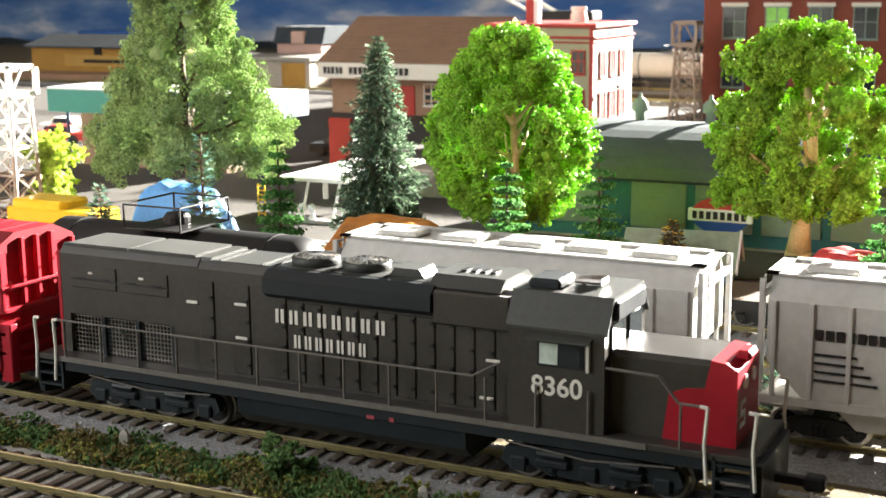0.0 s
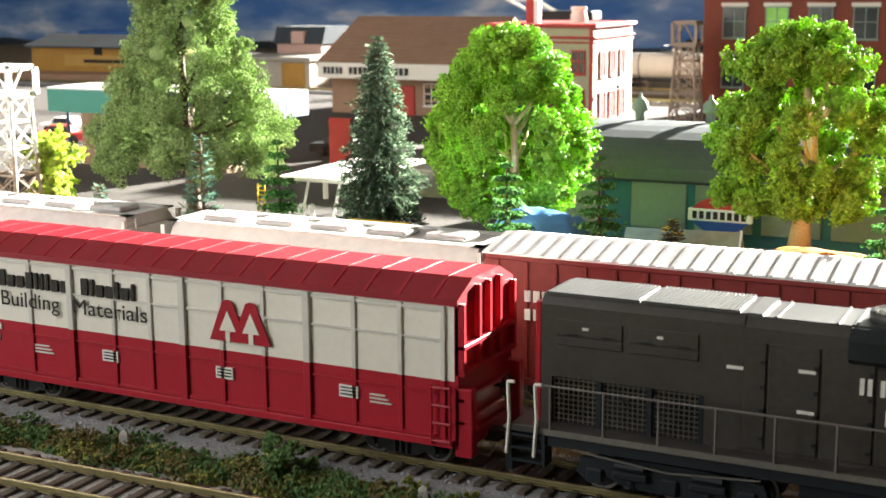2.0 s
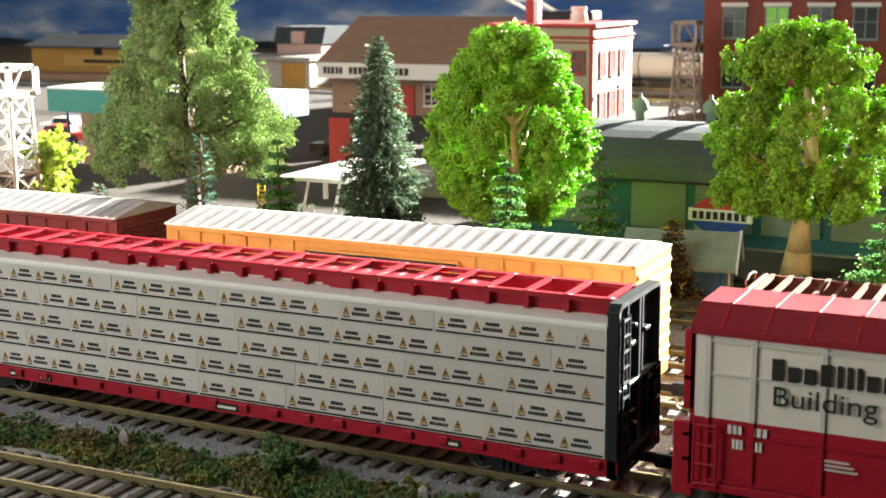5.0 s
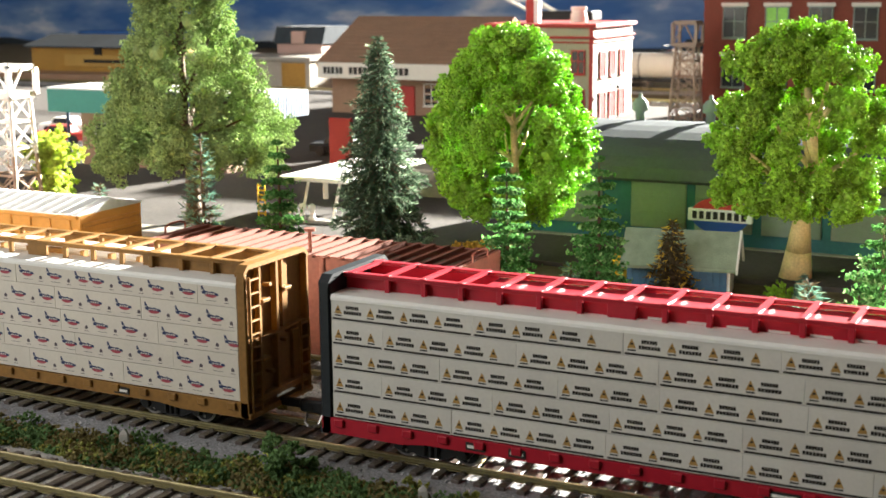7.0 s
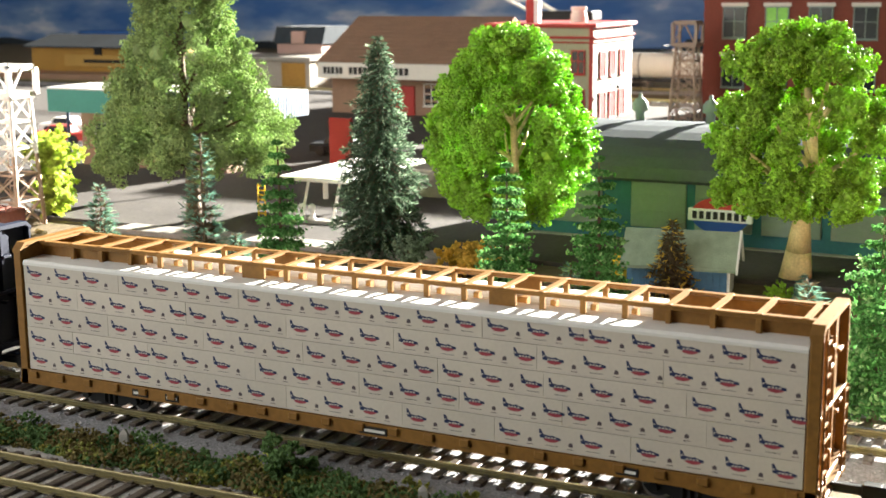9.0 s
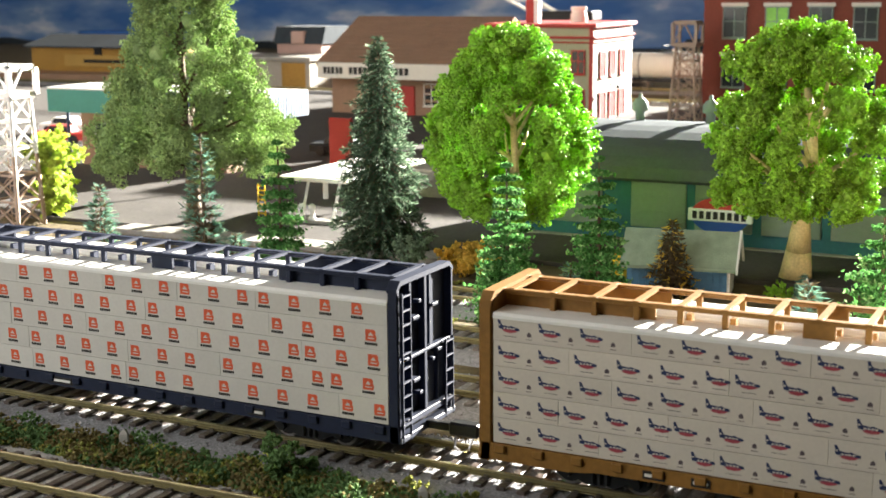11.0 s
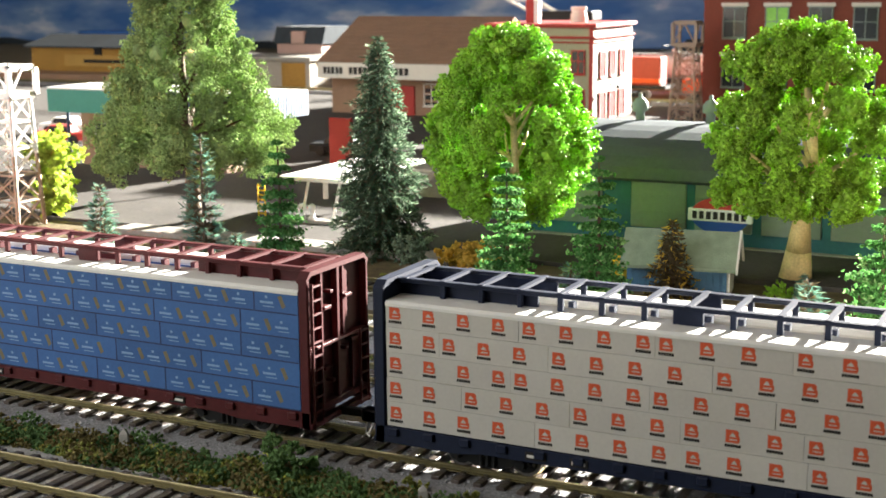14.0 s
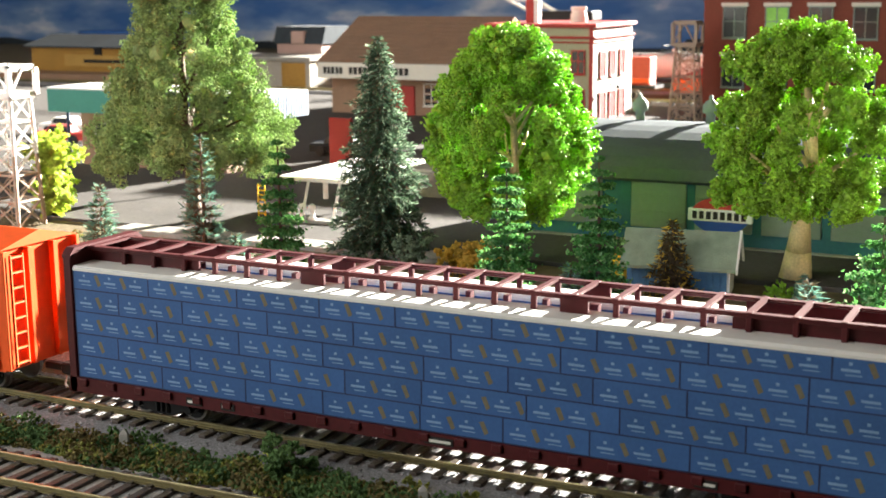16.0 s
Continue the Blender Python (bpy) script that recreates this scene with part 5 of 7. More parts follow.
    for dy in (-0.002, 0.0, 0.002):
        hn.rod((0.064, dy, 0.0560), (0.072, dy, 0.0562), 0.0006, STEEL, 8, 0.0011)
    hn.rod((0.066, 0, 0.0540), (0.066, 0, 0.0562), 0.0008, STEEL)
    part("horn", hn, t, "brass-grey air horn")
    part("roof_unit", Shape().box(0.0530, 0.0625, -0.009, 0.003, 0.0540, 0.0572, BLUEBLACK, 0.0008), t)
    # nose
    n = Shape().prism([(-0.0112, 0.0180), (0.0112, 0.0180), (0.0112, 0.0390), (0.0100, 0.0404), (-0.0100, 0.0404), (-0.0112, 0.0390)], 0.0780, 0.1060, LOCO)
    part("short_hood", n, t)
    part("nose_panel", Shape().slab([(0.0925, 0.0180), (0.1120, 0.0180), (0.1120, 0.0385), (0.1090, 0.0402), (0.1050, 0.0406), (0.1035, 0.0330), (0.0985, 0.0325), (0.0940, 0.0305)], -0.0114, 0.0114, RED), t, "crimson nose")
    hl = Shape()
    for y in (-0.0042, 0.0042):
        for z in (0.0342,):
            hl.lathe([(0.0019, 0.1119), (0.0019, 0.1126), (0.0013, 0.1127)], (0, y, z), WHITE_MARK, 14, "x")
    part("headlight", hl, t, "round nose headlights")
    part("nose_letter", Shape().box(0.1121, 0.1123, -0.0085, -0.0035, 0.0285, 0.0297, WHITE_MARK).box(0.1121, 0.1123, -0.0085, -0.0035, 0.0255, 0.0267, WHITE_MARK).box(0.1121, 0.1123, -0.0085, -0.0035, 0.0225, 0.0237, WHITE_MARK)
         .box(0.1121, 0.1123, -0.0085, -0.0073, 0.0262, 0.0292, WHITE_MARK).box(0.1121, 0.1123, -0.0047, -0.0035, 0.0230, 0.0262, WHITE_MARK), t, "white block emblem")
    bl = Shape().box(0.109, 0.1135, -0.004, 0.004, 0.0392, 0.0420, RED, 0.001)
    part("nose_light_housing", bl, t)
    lt = Shape()
    letter_bars(lt, -0.0282, 0.0111, 0.0368, 0.0410, 8, -H - 0.0009, WHITE_MARK)
    letter_bars(lt, -0.0216, 0.0044, 0.0296, 0.0336, 7, -H - 0.0009, WHITE_MARK)
    part("road_lettering", lt, t, "off-white letter-sized bars")
    dt = Shape()
    for x, z in ((-0.0600, 0.0395), (-0.0420, 0.0405), (-0.0420, 0.0300), (0.0420, 0.0330), (0.0400, 0.0220)):
        dt.box(x, x + 0.0042, -H - 0.0009, -H - 0.0003, z, z + 0.0008, WHITE_MARK)
    part("data_marks", dt, t)
    # rails, steps, tank, trucks
    hr = Shape()
    xs = [-0.106 + i * 0.0150 for i in range(13)]
    for e in (-1, 1):
        for x in xs:
            part("stanchion", Shape().rod((x, e * 0.0173, 0.0178), (x, e * 0.0173, 0.0300), 0.00042, LOCO_EDGE, 6), t)
        part("handrail", Shape().path([(-0.1085, e * 0.0173, 0.0300), (0.0400, e * 0.0173, 0.0300), (0.0480, e * 0.0173, 0.0345)], 0.00035, LOCO_EDGE), t)
        part("handrail", Shape().path([(0.0785, e * 0.0168, 0.0368), (0.0930, e * 0.0172, 0.0365), (0.0985, e * 0.0172, 0.0300), (0.1045, e * 0.0172, 0.0300)], 0.00042, LOCO_EDGE), t)
        part("stanchion", Shape().rod((0.0990, e * 0.0172, 0.0178), (0.0990, e * 0.0172, 0.0300), 0.00042, LOCO_EDGE, 6), t)
        for x, k in ((0.1060, 1), (0.1185, 1), (-0.1105, -1), (-0.1185, -1)):
            part("grab_iron", Shape().path([(x - k * 0.0020, e * 0.0172, 0.0300), (x, e * 0.0172, 0.0298), (x - k * 0.0006, e * 0.0174, 0.0200), (x + k * 0.0002, e * 0.0174, 0.0095)], 0.00055, WHITE_MARK), t, "white corner grab iron")
        for k in (-1, 1):
            st = Shape()
            for i in range(3):
                z = 0.0075 + i * 0.0036
                st.box(min(k * 0.1085, k * 0.1175), max(k * 0.1085, k * 0.1175), min(e * 0.0120, e * 0.0172), max(e * 0.0120, e * 0.0172), z, z + 0.0007, BLUEBLACK)
            for xx in (k * 0.1080, k * 0.1178):
                st.box(xx - 0.0004, xx + 0.0004, min(e * 0.0118, e * 0.0172), max(e * 0.0118, e * 0.0172), 0.0068, 0.0172, BLUEBLACK)
            part("steps", st, t)
    for k in (-1, 1):
        part("pilot", Shape().prism([(-0.0160, 0.0160), (0.0160, 0.0160), (0.0150, 0.0040), (0.0050, 0.0022), (-0.0050, 0.0022), (-0.0150, 0.0040)], min(k * 0.1180, k * 0.1200), max(k * 0.1180, k * 0.1200), BLUEBLACK), t)
        coupler(t, k * 0.1195, k)
    pl = Shape().prism([(-0.0155, 0.0125), (0.0155, 0.0125), (0.0150, 0.0075), (0.0105, 0.0038), (-0.0105, 0.0038), (-0.0150, 0.0075)], -0.0400, 0.0370, BLUEBLACK)
    part("fuel_tank", pl, t, "long dark fuel tank")
    part("air_tank", Shape().lathe([(0.0010, -0.036), (0.0021, -0.034), (0.0021, 0.010), (0.0010, 0.012)], (0, -0.0138, 0.0144), LOCO, 12, "x"), t, "", True)
    rm = Shape().box(0.0060, 0.0085, -0.0168, -0.0160, 0.0128, 0.0138, P_RED).box(0.0135, 0.0150, -0.0168, -0.0160, 0.0128, 0.0140, P_RED)
    part("valve_marks", rm, t, "small red valve marks")
    for k in (-1, 1):
        cx = k * 0.0735
        fr = Shape()
        for e in (-1, 1):
            y0, y1 = sorted((e * 0.0122, e * 0.0145))
            fr.slab([(cx - 0.0260, 0.0065), (cx - 0.0245, 0.0105), (cx - 0.010, 0.0118), (cx + 0.010, 0.0118), (cx + 0.0245, 0.0105), (cx + 0.0260, 0.0065), (cx + 0.0230, 0.0042),
                     (cx + 0.0170, 0.0060), (cx + 0.0120, 0.0040), (cx + 0.0040, 0.0036), (cx - 0.0040, 0.0036), (cx - 0.0120, 0.0040), (cx - 0.0170, 0.0060), (cx - 0.0230, 0.0042)], y0, y1, BLUEBLACK)
            for ax in (-0.0205, 0.0, 0.0205):
                fr.box(cx + ax - 0.0024, cx + ax + 0.0024, min(e * 0.0145, e * 0.0156), max(e * 0.0145, e * 0.0156), 0.0040, 0.0082, BLUEBLACK, 0.0005)
            for ax in (-0.0105, 0.0105):
                fr.box(cx + ax - 0.0050, cx + ax + 0.0050, min(e * 0.0145, e * 0.0160), max(e * 0.0145, e * 0.0160), 0.0062, 0.0086, BLUEBLACK, 0.0006)
                fr.lathe([(0.0011, -0.004), (0.0011, 0.004)], (cx + ax, e * 0.0158, 0.0102), BLUEBLACK, 8, "x")
                for i in range(3):
                    fr.lathe([(0.0014 - 0.0003 * (i % 2), 0.0040 + i * 0.0008), (0.0014 - 0.0003 * (i % 2), 0.0046 + i * 0.0008)], (cx + ax, e * 0.0140, 0), BLUEBLACK, 8)
            fr.path([(cx - 0.0240, e * 0.0162, 0.0125), (cx, e * 0.0164, 0.0105), (cx + 0.0240, e * 0.0162, 0.0122)], 0.0003, LOCO_EDGE, 4)
        fo = part("truck", fr, t, "three-axle truck frame")
        for ax in (-0.0205, 0.0, 0.0205):
            wheelset(fo, cx + ax, 0.0057, "near")
    return t


LOCO_EDGE = mat("worn_grey_paint", (0.13, 0.12, 0.11), 0.4, 0, 0.2, 80)
WIN_PALE = mat("pale_sash_glass", (0.50, 0.58, 0.54), 0.15, 0, 0.3, 300)


def plain_boxcar(label, paint, seed, group, door=False):
    """A 50-foot boxcar with a corrugated silver roof."""
    t = thing("boxcar", label, "freight car", group)
    L, W = 0.0885, 0.0178
    part("body", Shape().box(-L, L, -W, W, 0.0085, 0.0505, paint), t)
    for i in range(18):
        x = -L + 0.004 + i * (2 * L - 0.008) / 17
        if door and 6 <= i <= 11:
            continue
        for e in (-1, 1):
            y0, y1 = sorted((e * W, e * (W + 0.0007)))
            part("side_rib", Shape().box(x - 0.0007, x + 0.0007, y0, y1, 0.0110, 0.0488, paint, 0.0002), t)
    part("side_plate", Shape().box(-L, L, -W - 0.0009, W + 0.0009, 0.0490, 0.0508, paint, 0.0003).box(-L, L, -W - 0.0009, W + 0.0009, 0.0082, 0.0108, paint, 0.0003), t)
    if door:
        part("door", Shape().box(-0.030, 0.030, -W - 0.0012, -W, 0.0100, 0.0470, paint, 0.0004), t)
        dr = Shape()
        for i in range(5):
            dr.box(-0.029, 0.029, -W - 0.0016, -W - 0.0011, 0.0385 + i * 0.0017, 0.0392 + i * 0.0017, BLACK)
        part("door_bars", dr, t, "dark door rails")
    roof = Shape().prism([(-W - 0.0010, 0.0506), (W + 0.0010, 0.0506), (W + 0.0010, 0.0512), (0.0, 0.0548), (-W - 0.0010, 0.0512)], -L - 0.0012, L + 0.0012, SILVER)
    ro = part("roof", roof, t, "silver corrugated roof")
    n = 30
    for i in range(n):
        x = -L + 0.003 + i * (2 * L - 0.006) / (n - 1)
        part("roof_rib", Shape().prism([(-W - 0.0008, 0.0512), (0, 0.0548), (W + 0.0008, 0.0512), (W + 0.0008, 0.05155), (0, 0.05515), (-W - 0.0008, 0.05155)], x - 0.0007, x + 0.0007, SILVER), ro)
    for k in (-1, 1):
        e = Shape().prism([(-W, 0.0085), (W, 0.0085), (W, 0.0506), (0, 0.0546), (-W, 0.0506)], min(k * L, k * (L + 0.0010)), max(k * L, k * (L + 0.0010)), paint)
        wall = part("end_wall", e, t, "corrugated end wall")
        for i in range(9):
            z = 0.0130 + i * 0.0042
            part("corrugation", Shape().rod((k * (L + 0.0008), -W + 0.001, z), (k * (L + 0.0008), W - 0.001, z), 0.0011, paint, 6), wall)
        coupler(t, k * L, k)
    mk = Shape()
    for x, z, n in ((-0.075, 0.036, 5), (-0.075, 0.030, 6), (0.048, 0.037, 6), (0.048, 0.026, 4)):
        for i in range(n):
            mk.box(x + i * 0.0030, x + i * 0.0030 + 0.0021, -W - 0.0009, -W - 0.0002, z, z + 0.0036, WHITE_MARK if paint is MAROON2 else BLACK_MARK)
    part("lettering", mk, t, "letter-sized bars")
    for x in (-0.064, 0.064):
        truck_frame(t, x, BLACK, group)
    return t


def hopper(group):
    """A light grey covered hopper."""
    t = thing("covered_hopper", "weathered light grey covered hopper with roof hatches", "freight car", group)
    L, W = 0.0640, 0.0172
    b = Shape().slab([(-L + 0.014, 0.0140), (L - 0.014, 0.0140), (L - 0.002, 0.0260), (L - 0.002, 0.0440), (-L + 0.002, 0.0440), (-L + 0.002, 0.0260)], -W, W, HOPPER)
    part("body", b, t)
    part("roof", Shape().prism([(-W, 0.0440), (W, 0.0440), (0.0120, 0.0505), (-0.0120, 0.0505)], -L + 0.002, L - 0.002, HOPPER), t)
    part("running_board", Shape().box(-L, L, -0.0135, -0.0100, 0.0508, 0.0514, HOPPER).box(-L, L, 0.0100, 0.0135, 0.0508, 0.0514, HOPPER).box(-L, -L + 0.004, -0.0135, 0.0135, 0.0508, 0.0514, HOPPER).box(L - 0.004, L, -0.0135, 0.0135, 0.0508, 0.0514, HOPPER), t)
    for i in range(5):
        x = -L + 0.018 + i * 0.0230
        part("hatch", Shape().box(x - 0.008, x + 0.008, -0.0060, 0.0060, 0.0503, 0.0526, HOPPER, 0.0008), t)
    for i in range(12):
        x = -L + 0.004 + i * (2 * L - 0.008) / 11
        for e in (-1, 1):
            y0, y1 = sorted((e * W, e * (W + 0.0009)))
            part("side_rib", Shape().box(x - 0.0007, x + 0.0007, y0, y1, 0.0150, 0.0440, HOPPER, 0.0002), t)
    part("side_sill", Shape().box(-L, L, -W - 0.0004, -W + 0.002, 0.0125, 0.0155, HOPPER, 0.0003).box(-L, L, W - 0.002, W + 0.0004, 0.0125, 0.0155, HOPPER, 0.0003), t)
    for k in (-1, 1):
        e = Shape()
        for y in (-W + 0.001, W - 0.001):
            e.box(k * L - 0.0008, k * L + 0.0008, y - 0.0008, y + 0.0008, 0.0110, 0.0500, HOPPER)
        ladder(e, k * (L + 0.0006), -0.0130, 0.0140, 0.0490, 8, 0.0056, HOPPER, 0.0004, "x")
        e.box(min(k * L, k * (L - 0.014)), max(k * L, k * (L - 0.014)), -0.015, 0.015, 0.0108, 0.0135, HOPPER)
        e.box(min(k * (L + 0.0006), k * (L - 0.0006)), max(k * (L + 0.0006), k * (L - 0.0006)), -W, W, 0.0440, 0.0465, HOPPER)
        part("end_frame", e, t)
        coupler(t, k * L, k)
    for x in (-0.032, 0.0, 0.032):
        part("discharge_bay", Shape().slab([(x - 0.013, 0.0145), (x + 0.013, 0.0145), (x + 0.004, 0.0058), (x - 0.004, 0.0058)], -0.0125, 0.0125, HOPPER), t)
    mk = Shape()
    for i in range(9):
        mk.box(-0.048 + i * 0.0030, -0.0458 + i * 0.0030, -W - 0.0006, -W, 0.0335, 0.0365, BLACK_MARK)
    for i in range(4):
        mk.box(-0.048, -0.030 - 0.002 * i, -W - 0.0006, -W, 0.0210 + i * 0.0026, 0.0216 + i * 0.0026, BLACK_MARK)
    part("lettering", mk, t, "dark letter-sized bars")
    for x in (-0.047, 0.047):
        truck_frame(t, x, BLACK, group)
    return t


def tank_car(group, paint, label, dome=True):
    t = thing("tank_car", label, "freight car", group)
    L = 0.0660
    part("tank", Shape().lathe([(0.004, -L + 0.002), (0.0135, -L + 0.006), (0.0163, -L + 0.011), (0.0163, L - 0.011), (0.0135, L - 0.006), (0.004, L - 0.002)], (0, 0, 0.0300), paint, 28, "x"), t, "", True)
    part("frame", Shape().box(-L, L, -0.004, 0.004, 0.0085, 0.0120, BLACK).box(-L, -L + 0.016, -0.016, 0.016, 0.0110, 0.0130, BLACK).box(L - 0.016, L, -0.016, 0.016, 0.0110, 0.0130, BLACK), t)
    d = Shape().lathe([(0.0052, 0.0450), (0.0052, 0.0500), (0.0040, 0.0515)], (0, 0, 0), paint, 18)
    part("dome", d, t)
    pf = Shape().box(-0.013, 0.013, -0.015, 0.015, 0.0468, 0.0474, BLACK)
    for x in (-0.013, 0.013):
        for y in (-0.015, 0.015):
            pf.rod((x, y, 0.0470), (x, y, 0.0560), 0.0004, BLACK, 5)
    for y in (-0.015, 0.015):
        pf.rod((-0.013, y, 0.0560), (0.013, y, 0.0560), 0.0004, BLACK, 5)
    for x in (-0.013, 0.013):
        pf.rod((x, -0.015, 0.0560), (x, 0.015, 0.0560), 0.0004, BLACK, 5)
    part("platform", pf, t, "railed dome platform")
    for x in (-0.045, 0.045):
        part("strap", Shape().lathe([(0.0166, x - 0.0006), (0.0166, x + 0.0006)], (0, 0, 0.03), BLACK, 28, "x"), t)
    for k in (-1, 1):
        coupler(t, k * L, k)
    for x in (-0.048, 0.048):
        truck_frame(t, x, BLACK, group)
    return t


def open_frame_car(group):
    """Brown open-topped car with cross bars and an end brake hoop."""
    t = thing("open_top_car", "rusty brown open-top freight car with cross bars", "freight car", group)
    L, W = 0.0640, 0.0172
    for e in (-1, 1):
        y0, y1 = sorted((e * (W - 0.0012), e * W))
        part("side", Shape().box(-L, L, y0, y1, 0.0100, 0.0440, RUST, 0.0003), t)
        for i in range(11):
            x = -L + 0.003 + i * (2 * L - 0.006) / 10
            a, b = sorted((e * W, e * (W + 0.0010)))
            part("side_post", Shape().box(x - 0.0009, x + 0.0009, a, b, 0.0100, 0.0438, RUST, 0.0002), t)
    part("floor", Shape().box(-L, L, -W, W, 0.0085, 0.0110, RUST), t)
    part("load", Shape().box(-L + 0.002, L - 0.002, -W + 0.0014, W - 0.0014, 0.0110, 0.0395, BARK_DK), t, "dark brown load")
    for i in range(22):
        x = -L + 0.003 + i * (2 * L - 0.006) / 21
        part("cross_bar", Shape().box(x - 0.0007, x + 0.0007, -W, W, 0.0430, 0.0444, RUST), t)
    for k in (-1, 1):
        part("end", Shape().box(min(k * L, k * (L - 0.0014)), max(k * L, k * (L - 0.0014)), -W, W, 0.0100, 0.0444, RUST, 0.0003), t)
        h = Shape().path([(k * L, -0.006, 0.0438), (k * L, -0.006, 0.0466), (k * L, -0.003, 0.0476), (k * L, 0.003, 0.0476), (k * L, 0.006, 0.0466), (k * L, 0.006, 0.0438)], 0.0004, RUST)
        part("hoop", h, t)
        coupler(t, k * L, k)
    part("brake_staff", Shape().rod((0.004, -0.012, 0.0438), (0.004, -0.012, 0.0520), 0.0007, RUST).lathe([(0.002, 0.0514), (0.002, 0.0524)], (0.004, -0.012, 0), RUST, 12), t)
    for x in (-0.047, 0.047):
        truck_frame(t, x, BLACK, group)
    return t


RUST = mat("rust_brown_paint", (0.22, 0.075, 0.050), 0.6, 0, 0.2, 60)


def tarp(name, label, paint, w, d, h, seed, parent_at=None):
    """A draped sheet over a machine: folds fall from a ridge."""
    rng = random.Random(seed)
    s = Shape()
    nx, ny = 22, 14
    v = []
    for j in range(ny + 1):
        for i in range(nx + 1):
            u, q = 2 * i / nx - 1, 2 * j / ny - 1
            r = max(abs(u), abs(q))
            z = h * (1 - 0.12 * abs(u + 0.25)) if r < 0.62 else h * (1 - 0.12 * abs(u + 0.25)) * (1 - ((r - 0.62) / 0.38) ** 1.3)
            fold = 1 + 0.10 * math.sin(9 * math.atan2(q, u) + seed) * max(0, r - 0.5)
            z += h * 0.10 * noise.noise((u * 3 + seed, q * 3, 0))
            v.append((u * w / 2 * fold * (0.86 + 0.14 * r), q * d / 2 * fold * (0.86 + 0.14 * r), max(0.0, z)))
    f = [(j * (nx + 1) + i, j * (nx + 1) + i + 1, (j + 1) * (nx + 1) + i + 1, (j + 1) * (nx + 1) + i) for j in range(ny) for i in range(nx)]
    s.add(v, f, paint)
    return s


def flatcar(group, loads):
    t = thing("flat_car", "dark flat car carrying sheeted loads", "freight car", group)
    L = 0.0800
    part("deck", Shape().box(-L, L, -0.0168, 0.0168, 0.0105, 0.0125, BARK_DK, 0.0003), t)
    part("side_sill", Shape().box(-L, L, -0.0174, -0.0166, 0.0080, 0.0126, BLACK).box(-L, L, 0.0166, 0.0174, 0.0080, 0.0126, BLACK), t)
    for name, label, paint, x, w, h, seed in loads:
        if name == "yellow_machine":
            s = Shape().box(x - w / 2, x + w / 2, -0.0125, 0.0125, 0.0125, 0.0125 + h * 0.72, paint, 0.001).box(x - w * 0.45, x + w * 0.15, -0.011, 0.011, 0.0125, 0.0125 + h, paint, 0.0012)
            part(name, s, t, label)
        else:
            part(name, tarp(name, label, paint, w, 0.029, h, seed), t, label, True, at=pose(x, 0, 0.0125))
    for k in (-1, 1):
        coupler(t, k * L, k)
    for x in (-0.056, 0.056):
        truck_frame(t, x, BLACK, group)
    return t


def orange_boxcar():
    t = thing("orange_boxcar", "vivid orange boxcar with ribbed end and ladder", "freight car", "near freight train")
    L, W = 0.0900, 0.0180
    part("body", Shape().box(-L, L, -W, W, 0.0095, 0.0510, ORANGE), t)
    part("roof", Shape().prism([(-W - 0.0006, 0.0508), (W + 0.0006, 0.0508), (0, 0.0552)], -L - 0.001, L + 0.001, ORANGE), t)
    for k in (-1, 1):
        e = Shape()
        for y in (-W + 0.0006, -0.006, 0.006, W - 0.0006):
            e.box(min(k * L, k * (L + 0.0022)), max(k * L, k * (L + 0.0022)), y - 0.0008, y + 0.0008, 0.0100, 0.0505, ORANGE, 0.0002)
        ladder(e, k * (L + 0.0024), -0.0125, 0.0120, 0.0480, 8, 0.0055, ORANGE, 0.0005, "x")
        part("end_wall", e, t)
        coupler(t, k * (L + 0.001), k)
    for i in range(12):
        x = -L + 0.003 + i * (2 * L - 0.006) / 11
        part("side_rib", Shape().box(x - 0.0007, x + 0.0007, -W - 0.0008, -W, 0.0100, 0.0500, ORANGE, 0.0002), t)
    for x in (-0.066, 0.066):
        truck_frame(t, x, BLACK, "near")
    return t


def far_locomotive():
    t = thing("red_locomotive", "distant red diesel locomotive with ochre stripe", "locomotive", "far goods train")
    part("hood", Shape().box(-0.080, 0.050, -0.0116, 0.0116, 0.0170, 0.0500, RED_LOCO, 0.001), t)
    part("cab", Shape().box(-0.100, -0.078, -0.0160, 0.0160, 0.0170, 0.0530, RED_LOCO, 0.001), t)
    part("nose", Shape().box(-0.118, -0.100, -0.0110, 0.0110, 0.0170, 0.0370, RED_LOCO, 0.001), t)
    part("rear_hood", Shape().box(0.050, 0.112, -0.0130, 0.0130, 0.0170, 0.0500, RED_LOCO, 0.001), t)
    part("stripe", Shape().box(-0.10, 0.112, -0.0162, -0.0125, 0.0200, 0.0250, ORANGE), t, "ochre stripe")
    part("walkway", Shape().box(-0.120, 0.120, -0.0172, 0.0172, 0.0130, 0.0170, BLACK), t)
    part("side_window", Shape().box(-0.094, -0.084, -0.0163, -0.0158, 0.0380, 0.0450, WHITE_P), t)
    for x in (-0.075, 0.075):
        truck_frame(t, x, BLACK, None, 0.0150)
    return t


RED_LOCO = mat("faded_red_paint", (0.42, 0.055, 0.030), 0.5, 0, 0.15, 30)


def gondola():
    t = thing("loaded_gondola", "red gondola heaped with orange-red load", "freight car", "far goods train")
    part("body", Shape().box(-0.085, 0.085, -0.0165, 0.0165, 0.0090, 0.0260, ORANGE, 0.0006), t)
    part("load", tarp("load", "", TARP_RED, 0.155, 0.030, 0.016, 8), t, "red heaped load", True, at=pose(0, 0, 0.0255))
    for x in (-0.062, 0.062):
        truck_frame(t, x, BLACK, None)
    return t

